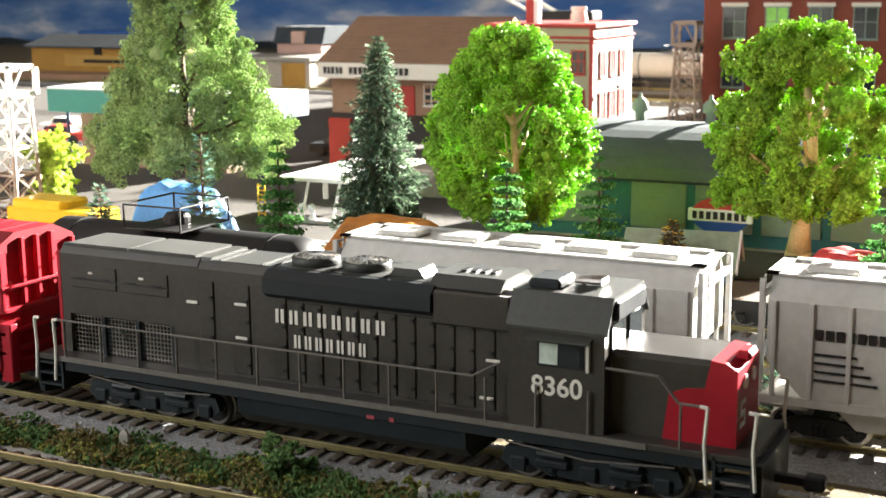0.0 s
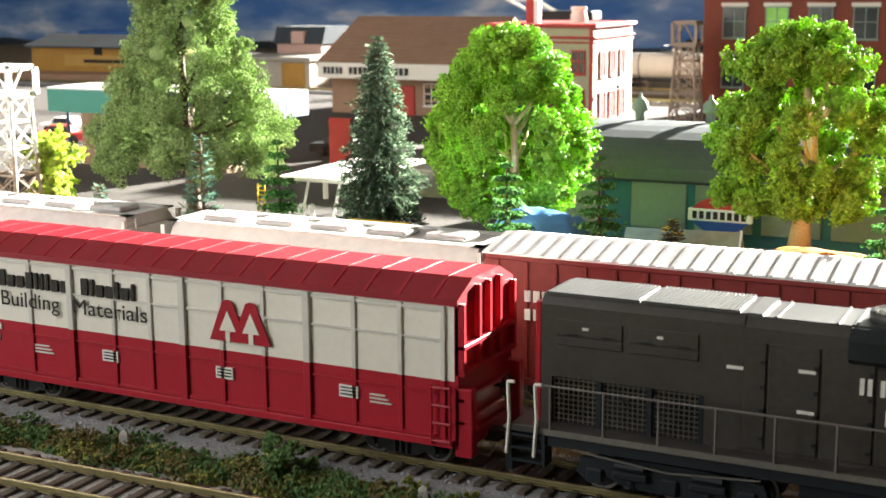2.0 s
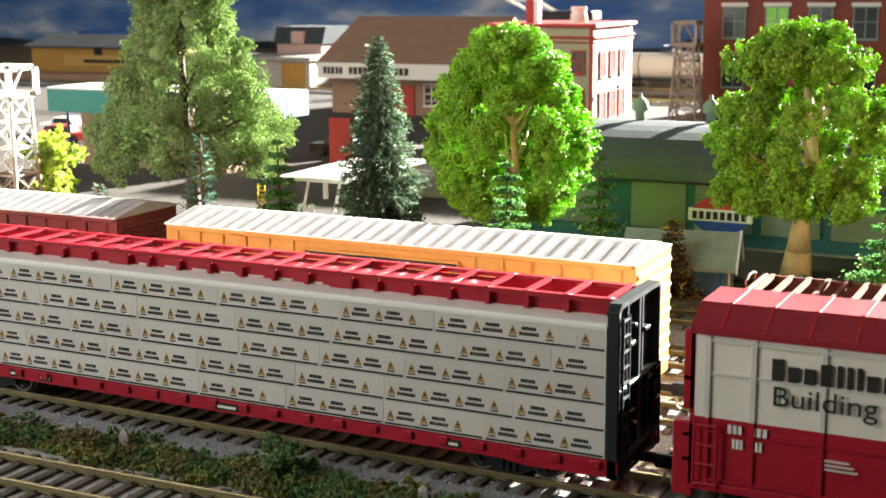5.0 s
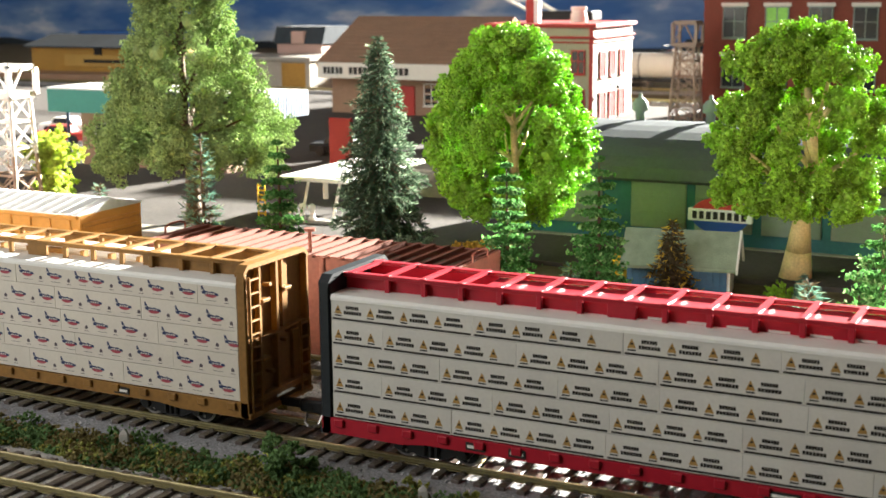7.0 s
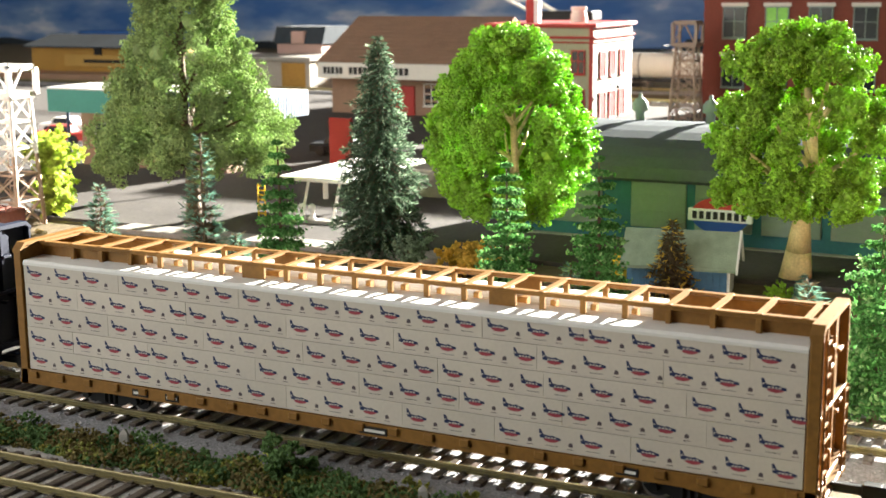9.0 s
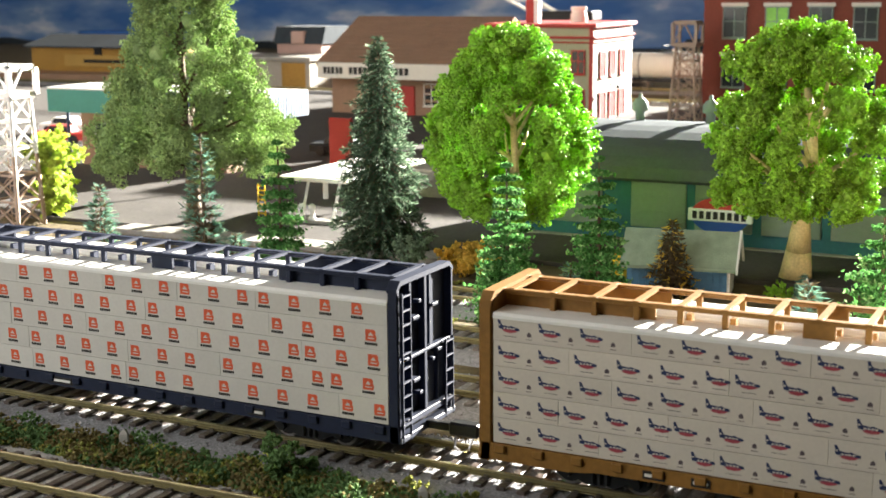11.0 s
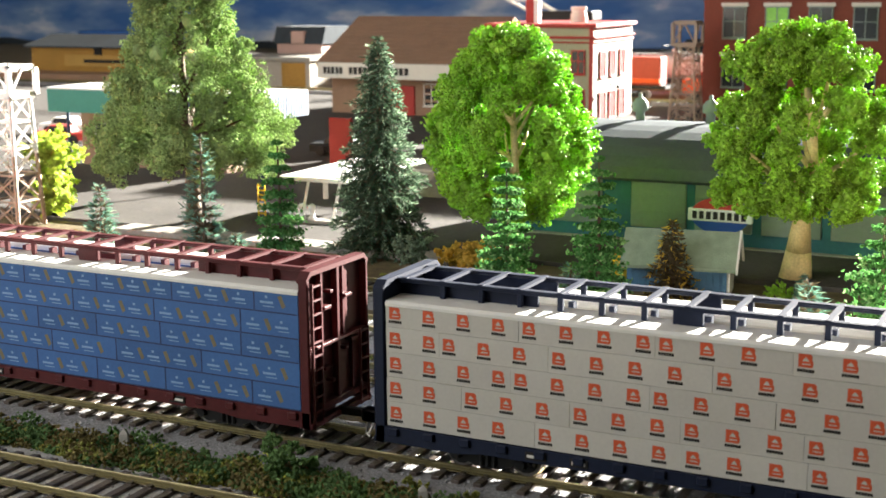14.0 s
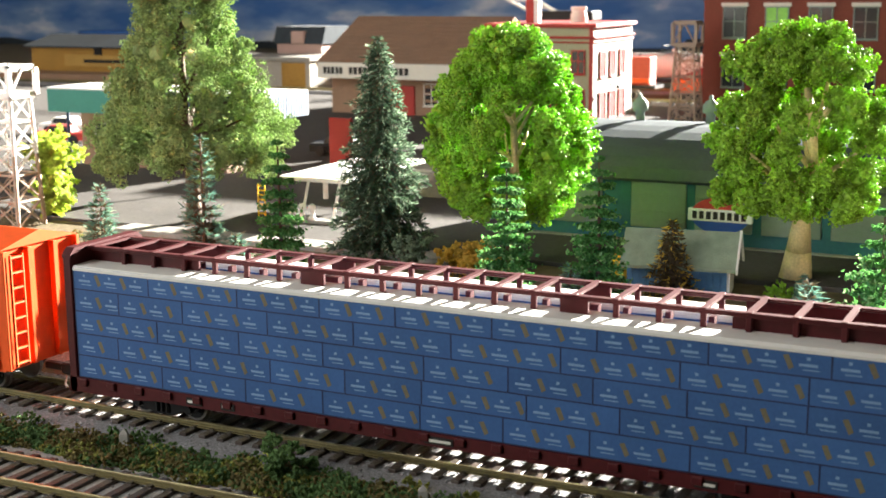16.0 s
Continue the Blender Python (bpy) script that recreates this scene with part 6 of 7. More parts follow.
# ---------------------------------------------------------------- trees and plants
def limb(s, pts, r0, r1, m, seg=8):
    n = len(pts)
    for i in range(n - 1):
        a, b = r0 + (r1 - r0) * i / (n - 1), r0 + (r1 - r0) * (i + 1) / (n - 1)
        s.rod(pts[i], pts[i + 1], a, m, seg, b)


def crown_mesh(name, blobs, per, size, material, rng, flat=0.85, shell=0.7, bunch=1.0, core=0.0):
    """Foam crumbs and small leaves thick on the skins of overlapping lumps."""
    pos, scl = [], []
    for (x, y, z), r in blobs:
        d = rng.normal(size=(per, 3))
        d /= np.linalg.norm(d, axis=1)[:, None]
        c = max(6, per // 26)
        e = rng.normal(size=(c, 3))
        e /= np.linalg.norm(e, axis=1)[:, None]
        d = e[rng.integers(0, c, per)] + d * rng.uniform(0.15, 0.30, per)[:, None] * bunch
        away = np.linalg.norm(d, axis=1)
        d /= away[:, None]
        rad = r * (shell + (1 - shell) * rng.random(per) ** 0.5) * np.clip(away, 0.75, 1.25)
        lump = 1 + 0.20 * np.sin(d[:, 0] * 5 + x * 900) * np.sin(d[:, 1] * 5 + z * 700) + 0.14 * np.sin(d[:, 2] * 9 + y * 800)
        pos.append(d * (rad * lump)[:, None] * np.array([1, 1, flat]) + np.array([x, y, z]))
        scl.append(rng.uniform(0.5, 1.3, per) * size)
    pos, scl = np.concatenate(pos), np.concatenate(scl)
    n = len(pos)
    rot = turns(n, rng)
    k = int(n * 0.82)
    order = rng.permutation(n)
    a, b = order[:k], order[k:]
    va = (np.einsum("nij,kj->nki", rot[a], CRUMB_V) * scl[a][:, None, None] * 0.9 + pos[a][:, None, :]).reshape(-1, 3)
    vb = (np.einsum("nij,kj->nki", rot[b], FLAKE_V) * scl[b][:, None, None] * 1.2 + pos[b][:, None, :]).reshape(-1, 3)
    fa = (CRUMB_F[None] + (np.arange(len(a)) * len(CRUMB_V))[:, None, None]).reshape(-1, 3)
    fb = (FLAKE_F[None] + (np.arange(len(b)) * len(FLAKE_V))[:, None, None]).reshape(-1, 3) + len(va)
    vc, fc = [], []
    if core:
        iv, jf = ico_data()
        for q, ((x, y, z), r) in enumerate(blobs):
            lump = 1 + 0.16 * np.sin(iv[:, 0] * 6 + x * 900) * np.sin(iv[:, 2] * 6 + z * 700)
            vc.append(iv * (r * core * lump)[:, None] * np.array([1, 1, flat]) + np.array([x, y, z]))
            fc.append(jf + len(va) + len(vb) + q * len(iv))
    me = bpy.data.meshes.new(name)
    me.from_pydata(np.concatenate([va, vb] + vc).tolist(), [], np.concatenate([fa, fb] + fc).tolist())
    me.materials.append(material)
    return me


def knobbly_crown(name, blobs, bumps, per, size, material, rng, flat=0.9, core=0.5, knob=0.5):
    """Round clumps covered with knobs, each knob gritty with crumbs and small leaves."""
    iv, jf = ico_data()
    vs, fs, at = [], [], 0
    for (x, y, z), r in blobs:
        c = np.array([x, y, z])
        d = rng.normal(size=(bumps, 3))
        d /= np.linalg.norm(d, axis=1)[:, None]
        rb = r * rng.uniform(0.26, 0.44, bumps)
        bc = c + d * (r * rng.uniform(0.66, 0.96, bumps))[:, None] * np.array([1, 1, flat])
        solid_c, solid_r = np.concatenate([c[None], bc]), np.concatenate([[r * core], rb * knob])
        if knob <= 0:
            solid_c, solid_r = solid_c[:1], solid_r[:1]
        wob = rng.uniform(0.80, 1.15, (len(solid_r), len(iv), 1))
        v = iv[None] * wob * solid_r[:, None, None] + solid_c[:, None, :]
        vs.append(v.reshape(-1, 3))
        fs.append((jf[None] + (np.arange(len(solid_r)) * len(iv))[:, None, None]).reshape(-1, 3) + at)
        at += len(solid_r) * len(iv)
        n = bumps * per
        e = rng.normal(size=(n, 3))
        e /= np.linalg.norm(e, axis=1)[:, None]
        p = np.repeat(bc, per, 0) + e * (np.repeat(rb, per) * rng.uniform(0.70, 1.12, n))[:, None]
        v = np.einsum("nij,kj->nki", turns(n, rng), CRUMB_V) * (rng.uniform(0.5, 1.35, n) * size)[:, None, None] + p[:, None, :]
        vs.append(v.reshape(-1, 3))
        fs.append((CRUMB_F[None] + (np.arange(n) * len(CRUMB_V))[:, None, None]).reshape(-1, 3) + at)
        at += n * len(CRUMB_V)
    me = bpy.data.meshes.new(name)
    me.from_pydata(np.concatenate(vs).tolist(), [], np.concatenate(fs).tolist())
    me.materials.append(material)
    return me


def foam_tree(name, label, x, y, h, rows, leaf, bark, seed, bumps=26, per=24, size=0.00082, trunk_r=0.005, lean=0.0, gap=(1, 0), half=0.010, flare=1.25, knob=0.55, core=0.45):
    """rows: (ring radius, height, clump radius, count) that give the outline; gap: heights where the crown parts before the trunk."""
    rng = np.random.default_rng(seed)
    t = thing(name, label, "tree", at=pose(x, y, G))
    across, front = np.array([0.893, 0.450]), np.array([0.450, -0.893])
    blobs = []
    for u, z, r, n in rows:
        turn = rng.random() * 6.28
        for i in range(n):
            a = turn + 2 * math.pi * (i + rng.uniform(-0.25, 0.25)) / n
            p = np.array([math.cos(a), math.sin(a)]) * u * rng.uniform(0.88, 1.08)
            zz = z + rng.uniform(-0.25, 0.25) * r
            if gap[0] < zz < gap[1] and abs(p @ across) < half and p @ front > 0.003:
                continue
            blobs.append(((p[0], p[1], zz), r * rng.uniform(0.78, 1.12)))
    fx, fy = front * lean
    s = Shape()
    main = [(0, 0, 0), (0.001, 0, h * 0.12), (fx * 0.4, fy * 0.4, h * 0.26), (fx + 0.001, fy, h * 0.42), (fx, fy, h * 0.60), (fx * 0.6 - 0.001, fy * 0.6, h * 0.74)]
    limb(s, main[:3], trunk_r * flare, trunk_r * 0.80, bark, 10)
    limb(s, main[2:], trunk_r * 0.72, trunk_r * 0.36, bark, 10)
    for i in range(4):
        a = i * 1.57 + 0.4
        s.rod((0.0005 * math.cos(a), 0, 0.006), (trunk_r * 1.9 * math.cos(a), trunk_r * 1.7 * math.sin(a), 0.0), trunk_r * 0.6, bark, 7, trunk_r * 0.2)
    part("trunk", s, t, smooth=True)
    for i in rng.permutation(len(blobs))[:11]:
        (bx, by, bz), r = blobs[i]
        k = min(0.72, max(0.22, bz / h * rng.uniform(0.62, 0.85)))
        lo = next(q for q in range(len(main) - 1) if main[q + 1][2] >= k * h)
        a, b = Vector(main[lo]), Vector(main[lo + 1])
        o = a.lerp(b, (k * h - a.z) / (b.z - a.z))
        mid = o.lerp(Vector((bx, by, bz)), 0.5) + Vector((0, 0, -0.002))
        s = Shape()
        limb(s, [tuple(o), tuple(mid), (bx, by, bz)], trunk_r * 0.36, trunk_r * 0.12, bark, 6)
        part("limb", s, t, smooth=True)
    for k, side in ((0.66, -1), (0.68, 1)):
        o = Vector(main[4])
        e = o + Vector((across[0] * side * 0.009, across[1] * side * 0.009, h * 0.09))
        part("limb", Shape().rod(o, e, trunk_r * 0.36, bark, 8, trunk_r * 0.24), t, smooth=True)
    part("crown", knobbly_crown("crown", blobs, bumps, per, size, leaf, rng, 0.9, core, knob), t)
    return t


def conifer(name, label, x, y, h, w, m, tip, seed, tiers=16, arms=11, per=26, needle=0.0030, bare=0.05, droop=0.25, width=0.00022, taper=0.85, wild=0.9, inner=None):
    """Tiers of arms, each set with needles."""
    rng = np.random.default_rng(seed)
    t = thing(name, label, "conifer", at=pose(x, y, G))
    s = Shape()
    limb(s, [(0, 0, 0), (0.0006, 0, h * 0.5), (0, 0, h * 0.97)], max(0.0011, h * 0.018), 0.0003, BARK_DK, 7)
    part("trunk", s, t)
    v, f, pick = [], [], []
    arm_s = Shape()
    for i in range(tiers):
        k = i / (tiers - 1)
        z = h * (bare + (0.97 - bare) * k)
        reach = w * 0.5 * ((1 - k) ** taper + 0.05) * rng.uniform(0.82, 1.1)
        n = max(5, int(arms * (1 - 0.55 * k)))
        for j in range(n):
            a = 2 * math.pi * (j + rng.random() * 0.8) / n + i
            L = reach * rng.uniform(0.7, 1.12)
            dz = -droop * L + rng.normal() * 0.12 * L
            d = np.array([math.cos(a) * L, math.sin(a) * L, dz])
            o = np.array([0, 0, z])
            arm_s.rod(o, o + d * 0.9, 0.00035, BARK_DK, 4, 0.00015)
            cnt = max(6, int(per * L / (w * 0.5) + 4))
            for q in range(cnt):
                u = rng.uniform(0.12, 1.0)
                c = o + d * u
                e = rng.normal(size=3)
                e = e / np.linalg.norm(e)
                e = e * wild + d / np.linalg.norm(d) * 0.7 + np.array([0, 0, 0.15])
                ln = needle * rng.uniform(0.6, 1.2)
                g = np.cross(e, rng.normal(size=3))
                g = g / np.linalg.norm(g) * width * rng.uniform(0.8, 1.6)
                b = len(v)
                v += [tuple(c - g), tuple(c + g), tuple(c + e * ln * 0.6 + g * 1.2), tuple(c + e * ln), tuple(c + e * ln * 0.6 - g * 1.2)]
                f.append((b, b + 1, b + 2, b + 3, b + 4))
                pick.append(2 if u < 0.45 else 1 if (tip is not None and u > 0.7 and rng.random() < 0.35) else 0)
    me = bpy.data.meshes.new("needles")
    me.from_pydata(v, [], f)
    me.materials.append(m)
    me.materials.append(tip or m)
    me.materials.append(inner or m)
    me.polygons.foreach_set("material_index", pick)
    part("needles", me, t)
    tagged(part("branch_work", arm_s, t), kind="stuff")
    return t


def tuft_fir(x, y, h, w, seed, m=SPRUCE, tip=None):
    """A slim fir of tiered foam tufts with gaps between the tiers."""
    rng = np.random.default_rng(seed)
    t = thing("green_fir", "slim dark green fir with tufted tiers of branches", "conifer", at=pose(x, y, G))
    s = Shape()
    limb(s, [(0, 0, 0), (0.0006, 0, h * 0.5), (0, 0, h * 0.96)], 0.0013, 0.0003, BARK_DK, 7)
    part("trunk", s, t)
    pos, scl, pk = [], [], []
    tiers = 13
    for i in range(tiers):
        k = i / (tiers - 1)
        z = h * (0.10 + 0.88 * k)
        reach = w * 0.5 * (1 - k) ** 0.70 + w * 0.05
        n = max(3, int(7 - 4 * k))
        for j in range(n):
            a = 2 * math.pi * (j + rng.random() * 0.6) / n + i * 1.3
            L = reach * rng.uniform(0.75, 1.1)
            part("branch", Shape().rod((0, 0, z), (L * math.cos(a) * 0.8, L * math.sin(a) * 0.8, z - 0.1 * L), 0.0004, BARK_DK, 5, 0.0002), t)
            c = 150
            u = rng.uniform(0.15, 1.05, c)
            sp = rng.normal(size=(c, 3)) * np.array([0.17, 0.17, 0.060]) * (reach + w * 0.10)
            p = np.stack([L * u * math.cos(a), L * u * math.sin(a), z - 0.12 * L * u], 1) + sp
            pos.append(p)
            scl.append(rng.uniform(0.0006, 0.0013, c))
            pk.append(((u > 0.75) & (rng.random(c) < 0.38)).astype(int))
    pos, scl, pk = np.concatenate(pos), np.concatenate(scl), np.concatenate(pk)
    me = scatter_mesh("foliage", FLAKE_V, FLAKE_F, pos, scl, turns(len(pos), rng), [m, tip or LEAF_TIP], picks=pk)
    part("foliage", me, t)
    return t


def clump(name, label, x, y, z, r, n, m, seed, size=0.0010, flat=0.8, lumps=6, category="bush"):
    rng = np.random.default_rng(seed)
    t = thing(name, label, category, at=pose(x, y, z))
    blobs = [((rng.uniform(-0.6, 0.6) * r, rng.uniform(-0.6, 0.6) * r, r * flat * rng.uniform(0.10 if flat > 2 else 0.3, 0.85 if flat > 2 else 0.75)), r * rng.uniform(0.38, 0.6)) for i in range(lumps)]
    for i in range(4):
        b = blobs[i % len(blobs)][0]
        part("stem", Shape().rod((0, 0, 0), b, 0.0005, BARK_DK, 5, 0.0002), t)
    part("foliage", crown_mesh("foliage", blobs, n // lumps, size, m, rng, 0.85, 0.5, 1.0, 0.5 if size > 0.0009 else 0.0), t)
    return t


def undergrowth():
    """Low scrub along the tracks."""
    rng = np.random.default_rng(21)
    pos, scl, pk = [], [], []
    for i in range(1000):
        x = rng.uniform(-0.42, 0.02)
        y = -0.0370 + 0.020 * (x + 0.25) + rng.normal() * 0.0050
        if i % 5 == 0:
            y = rng.uniform(-0.30, -0.088)
        r = rng.uniform(0.0018, 0.0062)
        n = 90
        d = rng.normal(size=(n, 3))
        d /= np.linalg.norm(d, axis=1)[:, None]
        p = d * (r * rng.uniform(0.4, 1, n))[:, None] * np.array([1.2, 1.0, 0.7]) + np.array([x, y, G + 0.001 + r * 0.35])
        pos.append(p)
        scl.append(rng.uniform(0.0004, 0.0009, n))
        pk.append(np.full(n, rng.choice([0, 0, 1, 1, 1, 2])))
    pos, scl, pk = np.concatenate(pos), np.concatenate(scl), np.concatenate(pk)
    me = scatter_mesh("scrub", CRUMB_V, CRUMB_F, pos, scl, turns(len(pos), rng), [TURF, BUSH_DK, BUSH_LT], picks=pk)
    tagged(part("scrub", me), "low brown and green foam scrub beside the track", "ground cover", kind="stuff")
    pos, scl, pk = [], [], []
    for i in range(260):
        x = rng.uniform(-0.62, 0.05)
        y = rng.choice([0.032, 0.097, 0.158, 0.222, 0.25]) + rng.normal() * 0.0035
        n = 34
        r = rng.uniform(0.0012, 0.0030)
        d = rng.normal(size=(n, 3))
        d /= np.linalg.norm(d, axis=1)[:, None]
        pos.append(d * (r * rng.uniform(0.4, 1, n))[:, None] * np.array([1.4, 1.0, 0.5]) + np.array([x, y, G + 0.0008]))
        scl.append(rng.uniform(0.0003, 0.0006, n))
        pk.append(np.full(n, rng.choice([0, 0, 1])))
    pos, scl, pk = np.concatenate(pos), np.concatenate(scl), np.concatenate(pk)
    me = scatter_mesh("weeds", CRUMB_V, CRUMB_F, pos, scl, turns(len(pos), rng), [TURF_Y, BUSH_LT], picks=pk)
    tagged(part("weeds", me), "yellow-brown weeds between the tracks", "ground cover", kind="stuff")


TURF_Y = mat("dry_yellow_turf", (0.24, 0.19, 0.06), 0.95, 0, 0.4, 120, through_light=0.3, each=-0.4)

# ---------------------------------------------------------------- the place
room()
ground()
bed("track_front", "front track with brown sleepers in grey ballast", -0.0645, -1.2, 0.9, math.radians(1.6), -0.27, seed=5, stones=1800, grit=BALLAST_PALE)
bed("track_main", "main track with brass rails and dark sleepers", 0.0, -2.4, 1.4, seed=6, stones=4200)
bed("track_second", "second track behind the main line", 0.065, -2.4, 1.4, seed=7, stones=2600, tie_mat=TIE_GREY)
bed("track_third", "third track, grey sleepers in pale ballast", 0.128, -2.4, 1.4, seed=8, stones=1800, tie_mat=TIE_GREY)
bed("track_fourth", "fourth track in front of the trees", 0.191, -2.4, 1.4, seed=9, stones=0, tie_mat=TIE_GREY)
bed("track_far", "far track before the warehouse", 1.20, -2.4, 1.4, seed=10, stones=0, tie_mat=TIE_GREY)
depot()
red_roof_building()
brick_building()
quonset()
garage_sign()
truck()
shed()
pump_canopy()
station()
far_buildings()
crane()
# Tan on the lower legs and ladder stands in for shade on white.
lattice_tower("signal_tower", "white steel lattice tower with shade painted brown on its lower legs", pose(-0.590, 0.262, G), 0.079, 0.0110, 0.0080, 0.016, WHITE_P, TOWER_TAN)
lattice_tower("water_tower_frame", "tan steel lattice tower beside the far track", pose(-0.392, 0.995, G), 0.080, 0.014, 0.009, 0.022, TOWER_TAN, TOWER_TAN)
tw = tank_car("far goods train", WHITE_P, "white tank car standing on the far siding")
tw.matrix_basis = pose(-0.515, 1.36, 0)
bed("track_siding", "far siding with pale rails", 1.36, -2.4, 1.4, seed=11, stones=0, tie_mat=TIE_GREY)
marker(-0.2625, -0.0325)
marker(-0.1585, -0.0345)
car("red_car", "red model car parked at the station", RED_TRIM, pose(-0.86, 0.60, G + 0.0022, 0, 0, 10))
car("white_car", "white model car parked at the station", WHITE_P, pose(-0.91, 0.66, G + 0.0022, 0, 0, 10))
car("yellow_car", "yellow model van parked at the station", YEL_BRIGHT, pose(-0.79, 0.625, G + 0.0022, 0, 0, 80))
car("black_car", "black model car parked under the canopy", BLACK, pose(-0.575, 0.62, G + 0.0022, 0, 0, 5))
LADD = thing("yellow_ladder", "yellow wooden step ladder standing in the yard", "ladder", at=pose(-0.462, 0.335, G))
lsh = Shape()
ladder(lsh, 0, 0, 0.002, 0.022, 8, 0.005, YEL_BRIGHT, 0.0005)
part("rungs", lsh, LADD)

# trees
foam_tree("round_tree", "bright green round tree with pale cream trunk", -0.268, 0.272, 0.125,
          [(0.0, 0.114, 0.0105, 1), (0.013, 0.111, 0.0085, 6), (0.022, 0.101, 0.0085, 9), (0.029, 0.088, 0.0088, 11), (0.033, 0.074, 0.0088, 12), (0.034, 0.060, 0.0088, 12), (0.031, 0.046, 0.0088, 11), (0.024, 0.035, 0.008, 9), (0.012, 0.034, 0.008, 4), (0.015, 0.090, 0.008, 4), (0.016, 0.055, 0.008, 4)],
          LEAF_A, BARK_PALE, 31, trunk_r=0.0034, lean=0.024, gap=(0.050, 0.092), half=0.0065)
foam_tree("spreading_tree", "grass-green layered tree with thick cream trunk", -0.131, 0.300, 0.126,
          [(0.0, 0.116, 0.0105, 1), (0.014, 0.113, 0.0085, 6), (0.026, 0.104, 0.009, 11), (0.013, 0.103, 0.009, 4), (0.036, 0.083, 0.0088, 11), (0.022, 0.088, 0.0085, 6), (0.038, 0.069, 0.0085, 11), (0.034, 0.055, 0.0088, 10), (0.033, 0.042, 0.0088, 11), (0.019, 0.042, 0.008, 5), (0.018, 0.066, 0.007, 4)],
          LEAF_B, BARK_PALE, 32, trunk_r=0.0048, lean=0.018, gap=(0.066, 0.097), half=0.010, flare=1.7)
foam_tree("tall_tree", "tall olive-green tree with fine fibrous foliage", -0.492, 0.306, 0.170,
          [(0.0, 0.165, 0.012, 2), (0.016, 0.155, 0.012, 6), (0.021, 0.138, 0.012, 7), (0.021, 0.121, 0.0115, 7), (0.030, 0.103, 0.012, 8), (0.037, 0.086, 0.012, 9), (0.042, 0.069, 0.012, 10), (0.051, 0.054, 0.0115, 10), (0.050, 0.042, 0.011, 11), (0.028, 0.050, 0.012, 6), (0.012, 0.140, 0.012, 3)],
          LEAF_OLIVE, BARK_DK, 33, bumps=30, per=30, size=0.00072, trunk_r=0.0040, lean=0.016, gap=(0.085, 0.112), half=0.007, knob=0.30, core=0.45)
# Sunlit look of the tips is put into the pale needle colour.
conifer("dark_spruce", "tall dark blue-green spruce with pale highlights painted on its tips", -0.345, 0.276, 0.118, 0.054, NEEDLE, NEEDLE_TIP, 41, tiers=40, arms=19, per=80, needle=0.0030, taper=0.62, width=0.00020, droop=0.38)
for k, (x, y, h, w, m, sd) in enumerate(((-0.3255, 0.150, 0.076, 0.021, SPRUCE, 51), (-0.2215, 0.162, 0.070, 0.022, SPRUCE, 52), (-0.1835, 0.168, 0.074, 0.022, SPRUCE, 53), (-0.0625, 0.100, 0.071, 0.026, SPRUCE, 54))):
    tuft_fir(x, y, h, w * 1.15, sd)
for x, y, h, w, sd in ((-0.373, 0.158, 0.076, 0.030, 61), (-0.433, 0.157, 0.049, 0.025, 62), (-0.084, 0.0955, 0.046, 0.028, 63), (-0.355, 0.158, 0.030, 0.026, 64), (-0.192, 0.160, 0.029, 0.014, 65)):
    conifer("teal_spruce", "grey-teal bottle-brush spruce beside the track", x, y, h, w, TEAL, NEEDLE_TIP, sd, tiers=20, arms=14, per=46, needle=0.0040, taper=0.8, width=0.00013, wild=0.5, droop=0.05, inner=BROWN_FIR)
conifer("brown_fir", "small olive-brown fir beside the shed", -0.176, 0.246, 0.036, 0.025, BROWN_FIR, YELLOW_BUSH, 71, tiers=18, arms=13, per=34, needle=0.0022, taper=0.7)
conifer("pale_fir", "tiny pale fir seedling at the road", -0.119, 0.261, 0.012, 0.012, TEAL, NEEDLE_TIP, 72, tiers=8, arms=9, per=20, needle=0.0018)
for z, r in ((0.010, 0.012),):
    clump("lime_bush", "tall lime-yellow bush in bright sun", -0.587, 0.292, G, 0.0165, 10000, LEAF_LIME, 81, 0.0011, 3.5, 34)
clump("golden_bush", "golden yellow bush at the foot of a tree", -0.279, 0.243, G, 0.016, 1800, YELLOW_BUSH, 82, 0.0010, 1.25, 10)
clump("pale_bush", "pale sage bush beside the dark spruce", -0.312, 0.250, G, 0.013, 1500, NEEDLE_TIP, 83, 0.0008, 1.4, 9)
clump("green_bush", "small bright green bush at the road edge", -0.130, 0.257, G, 0.008, 600, LEAF_A, 84, 0.0008, 0.8, 6)
clump("dark_bush", "dark green bush beside the main track", -0.205, -0.0325, G, 0.0088, 1700, BUSH_DK, 85, 0.0007, 1.7, 12)
clump("light_bush", "yellow-green bush at the ballast edge", -0.168, -0.0245, G, 0.0050, 500, BUSH_LT, 86, 0.0006, 1.0, 6)
clump("light_bush", "yellow-green bush at the ballast edge", -0.150, -0.0215, G, 0.0042, 500, BUSH_LT, 87, 0.0006, 1.0, 6)
clump("light_bush", "yellow-green bush at the ballast edge", -0.186, -0.0285, G, 0.0045, 500, BUSH_LT, 88, 0.0006, 1.0, 6)
undergrowth()

# trains
NEAR = "near"
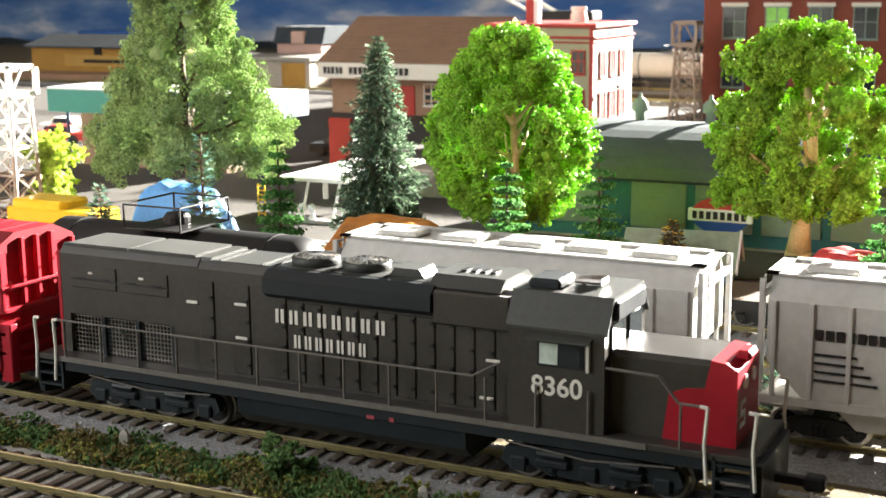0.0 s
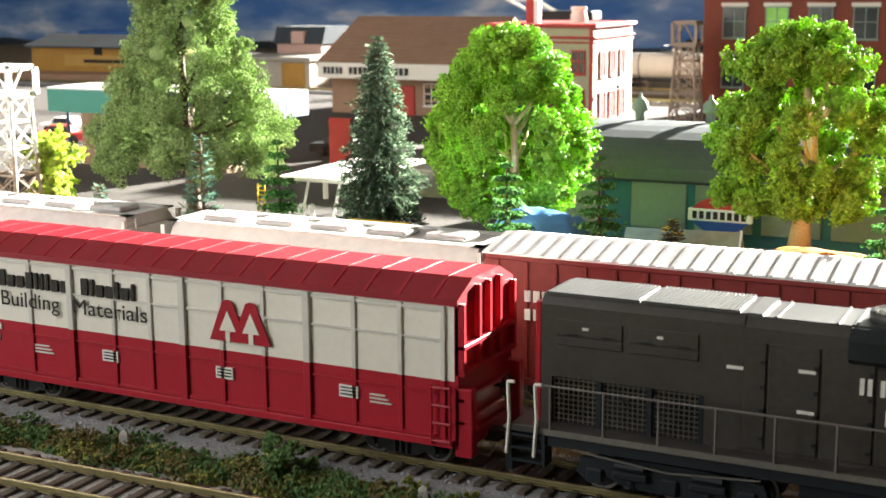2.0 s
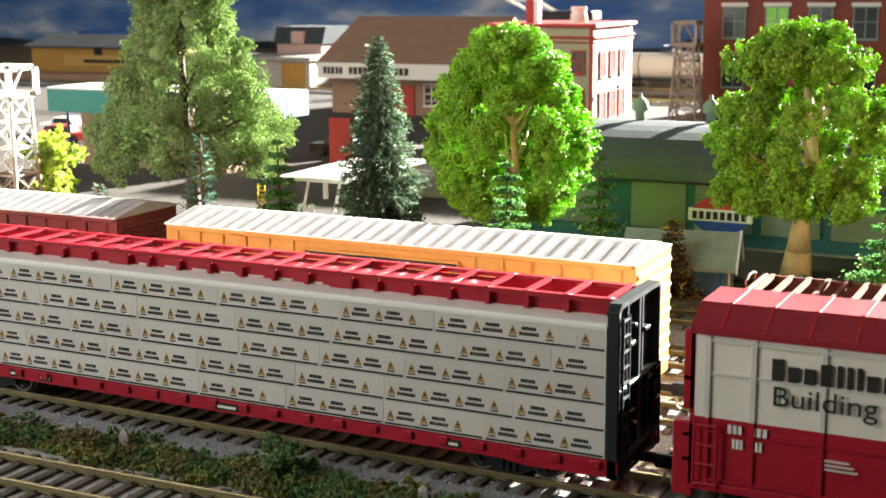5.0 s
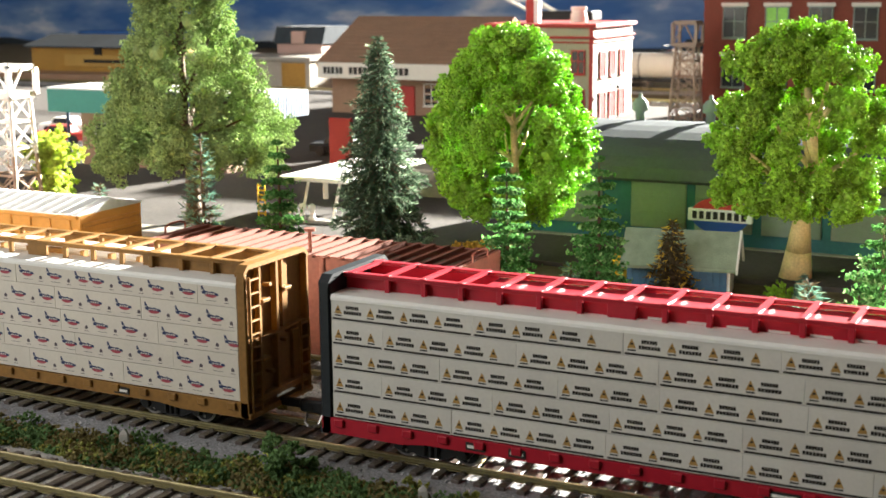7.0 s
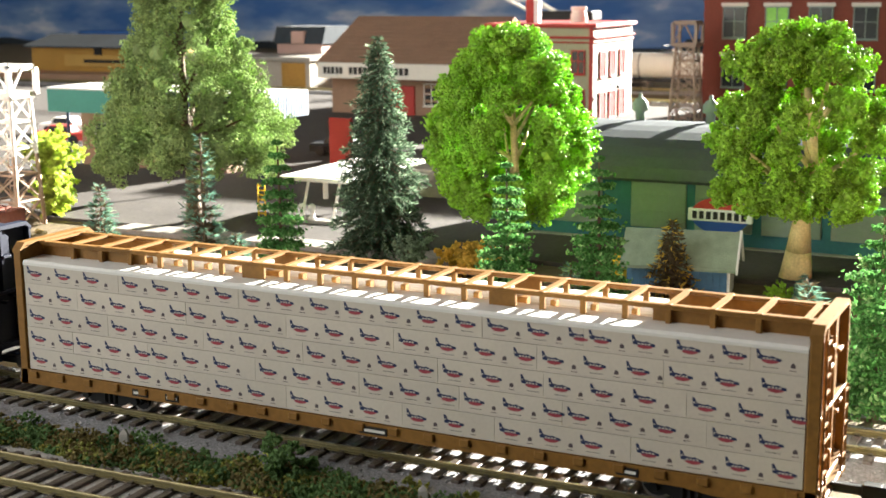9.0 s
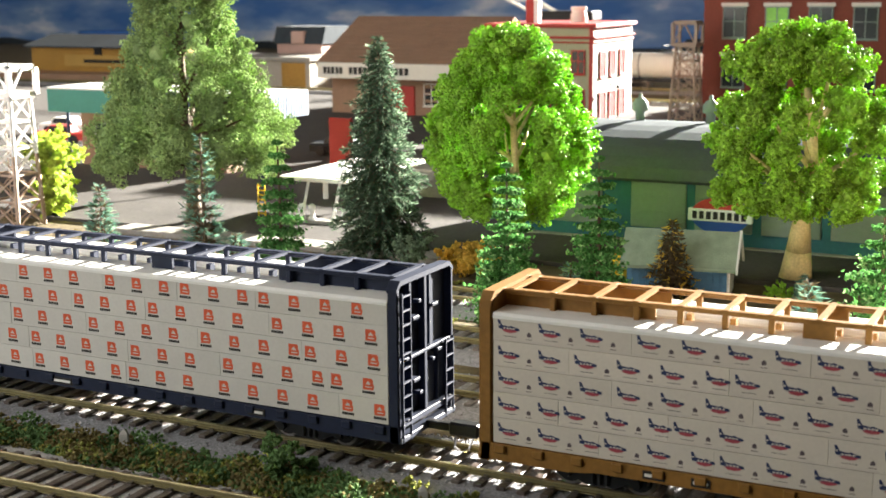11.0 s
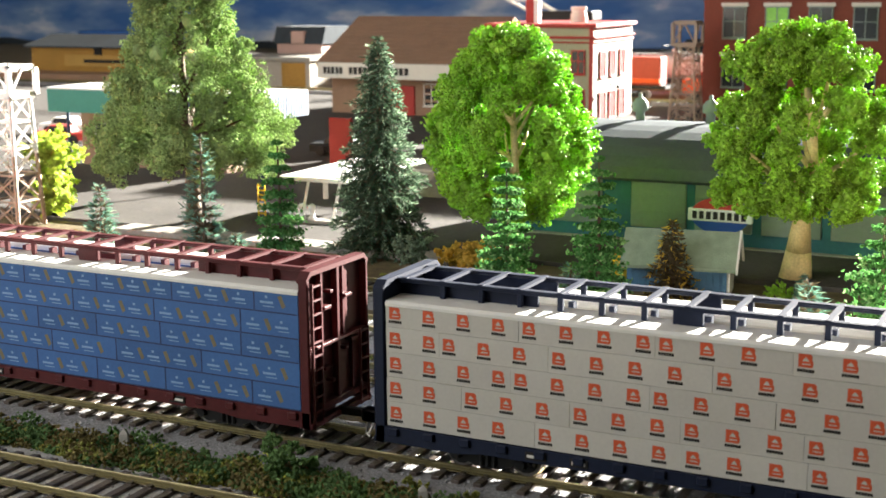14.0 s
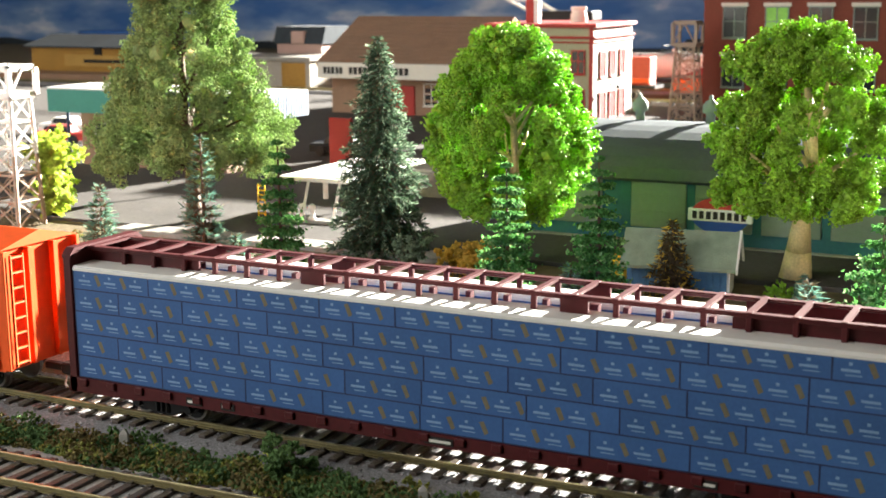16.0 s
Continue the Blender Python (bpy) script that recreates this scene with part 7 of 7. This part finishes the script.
near_train = [
    (diesel(), -0.1920),
    (boxcar_lumber(), -0.4190),
    (centerbeam("crimson centre-beam car loaded with white wrapped lumber", RED, WRAP_WHITE, "bear", 101, BLUEBLACK), -0.6620),
    (centerbeam("tan centre-beam car loaded with cream wrapped lumber", TAN, WRAP_CREAM, "flyer", 102), -0.9474),
    (centerbeam("navy centre-beam car loaded with white wrapped lumber", NAVY, WRAP_WHITE, "block", 103), -1.2325),
    (centerbeam("maroon centre-beam car loaded with blue wrapped lumber", MAROON, WRAP_BLUE, "bars", 104), -1.5140),
    (orange_boxcar(), -1.7610),
]
SECOND = "second freight train"
second_train = [
    (tank_car(SECOND, BLACK, "black tank car with railed platform"), -0.3150),
    (hopper(SECOND), -0.1710),
    (hopper(SECOND), -0.0245),
    (plain_boxcar("dark red boxcar with silver corrugated roof", MAROON2, 1, SECOND), 0.1313),
    (plain_boxcar("yellow-orange boxcar with silver corrugated roof", YELLOW, 2, SECOND, True), 0.3335),
    (open_frame_car(SECOND), 0.5180),
]
FOURTH = "sheeted load train"
fourth_train = [
    (flatcar(FOURTH, [("yellow_machine", "yellow machine body", YEL_BRIGHT, -0.044, 0.056, 0.0150, 1), ("blue_sheet", "blue draped tarpaulin", TARP_BLUE, 0.033, 0.050, 0.0275, 2)]), -0.4440),
    (flatcar(FOURTH, [("orange_sheet", "orange draped tarpaulin", TARP_ORG, -0.040, 0.062, 0.0190, 3), ("red_sheet", "red draped tarpaulin", TARP_RED, 0.055, 0.046, 0.0150, 4)]), -0.2520),
    (flatcar(FOURTH, [("red_sheet", "red draped tarpaulin", TARP_RED, -0.026, 0.046, 0.0200, 5), ("orange_sheet", "orange draped tarpaulin", TARP_ORG, 0.050, 0.050, 0.0170, 6)]), -0.0600),
]
far_loco, far_gondola = far_locomotive(), gondola()


def near_run(t):
    return 0.08466 * t - 0.0000284 * t * t


def motions():
    steps = [0.0, 2.0, 4.0, 6.0, 8.0, 10.0, 12.0, 14.0, 16.0]
    for ob, x in near_train:
        walk(ob, [(t, pose(x + near_run(t), 0, 0)) for t in steps])
    for ob, x in second_train:
        walk(ob, [(t, pose(x - 0.110 * t, 0.065, 0)) for t in steps])
    for ob, x in fourth_train:
        walk(ob, [(t, pose(x + 0.0965 * t, 0.191, 0)) for t in steps])
    # the far locomotive passes to the left and its train halts
    for ob, gap in ((far_loco, 0.0), (far_gondola, 0.225)):
        walk(ob, [(t, pose(x + gap, 1.20, 0)) for t, x in ((0.0, 0.92), (10.0, -0.18), (11.0, -0.290), (12.0, -0.400), (13.0, -0.510), (13.7, -0.575), (14.3, -0.600), (16.0, -0.605))])
    for ob, x, r, group in SPIN:
        if group not in ("near", SECOND, FOURTH):
            continue
        speed = {"near": 0.0842, SECOND: -0.110, FOURTH: 0.0965}[group]
        last = 16.0 if group == "near" else 9.0
        n = int(abs(speed) * last / r / radians(80)) + 1
        rows = [(last * i / n, Matrix.Translation((x, 0, r)) @ Matrix.Rotation(speed * last * i / n / r, 4, "Y")) for i in range(n + 1)]
        if last < 16.0:
            rows.append((16.0, rows[-1][1]))
        walk(ob, rows)


motions()
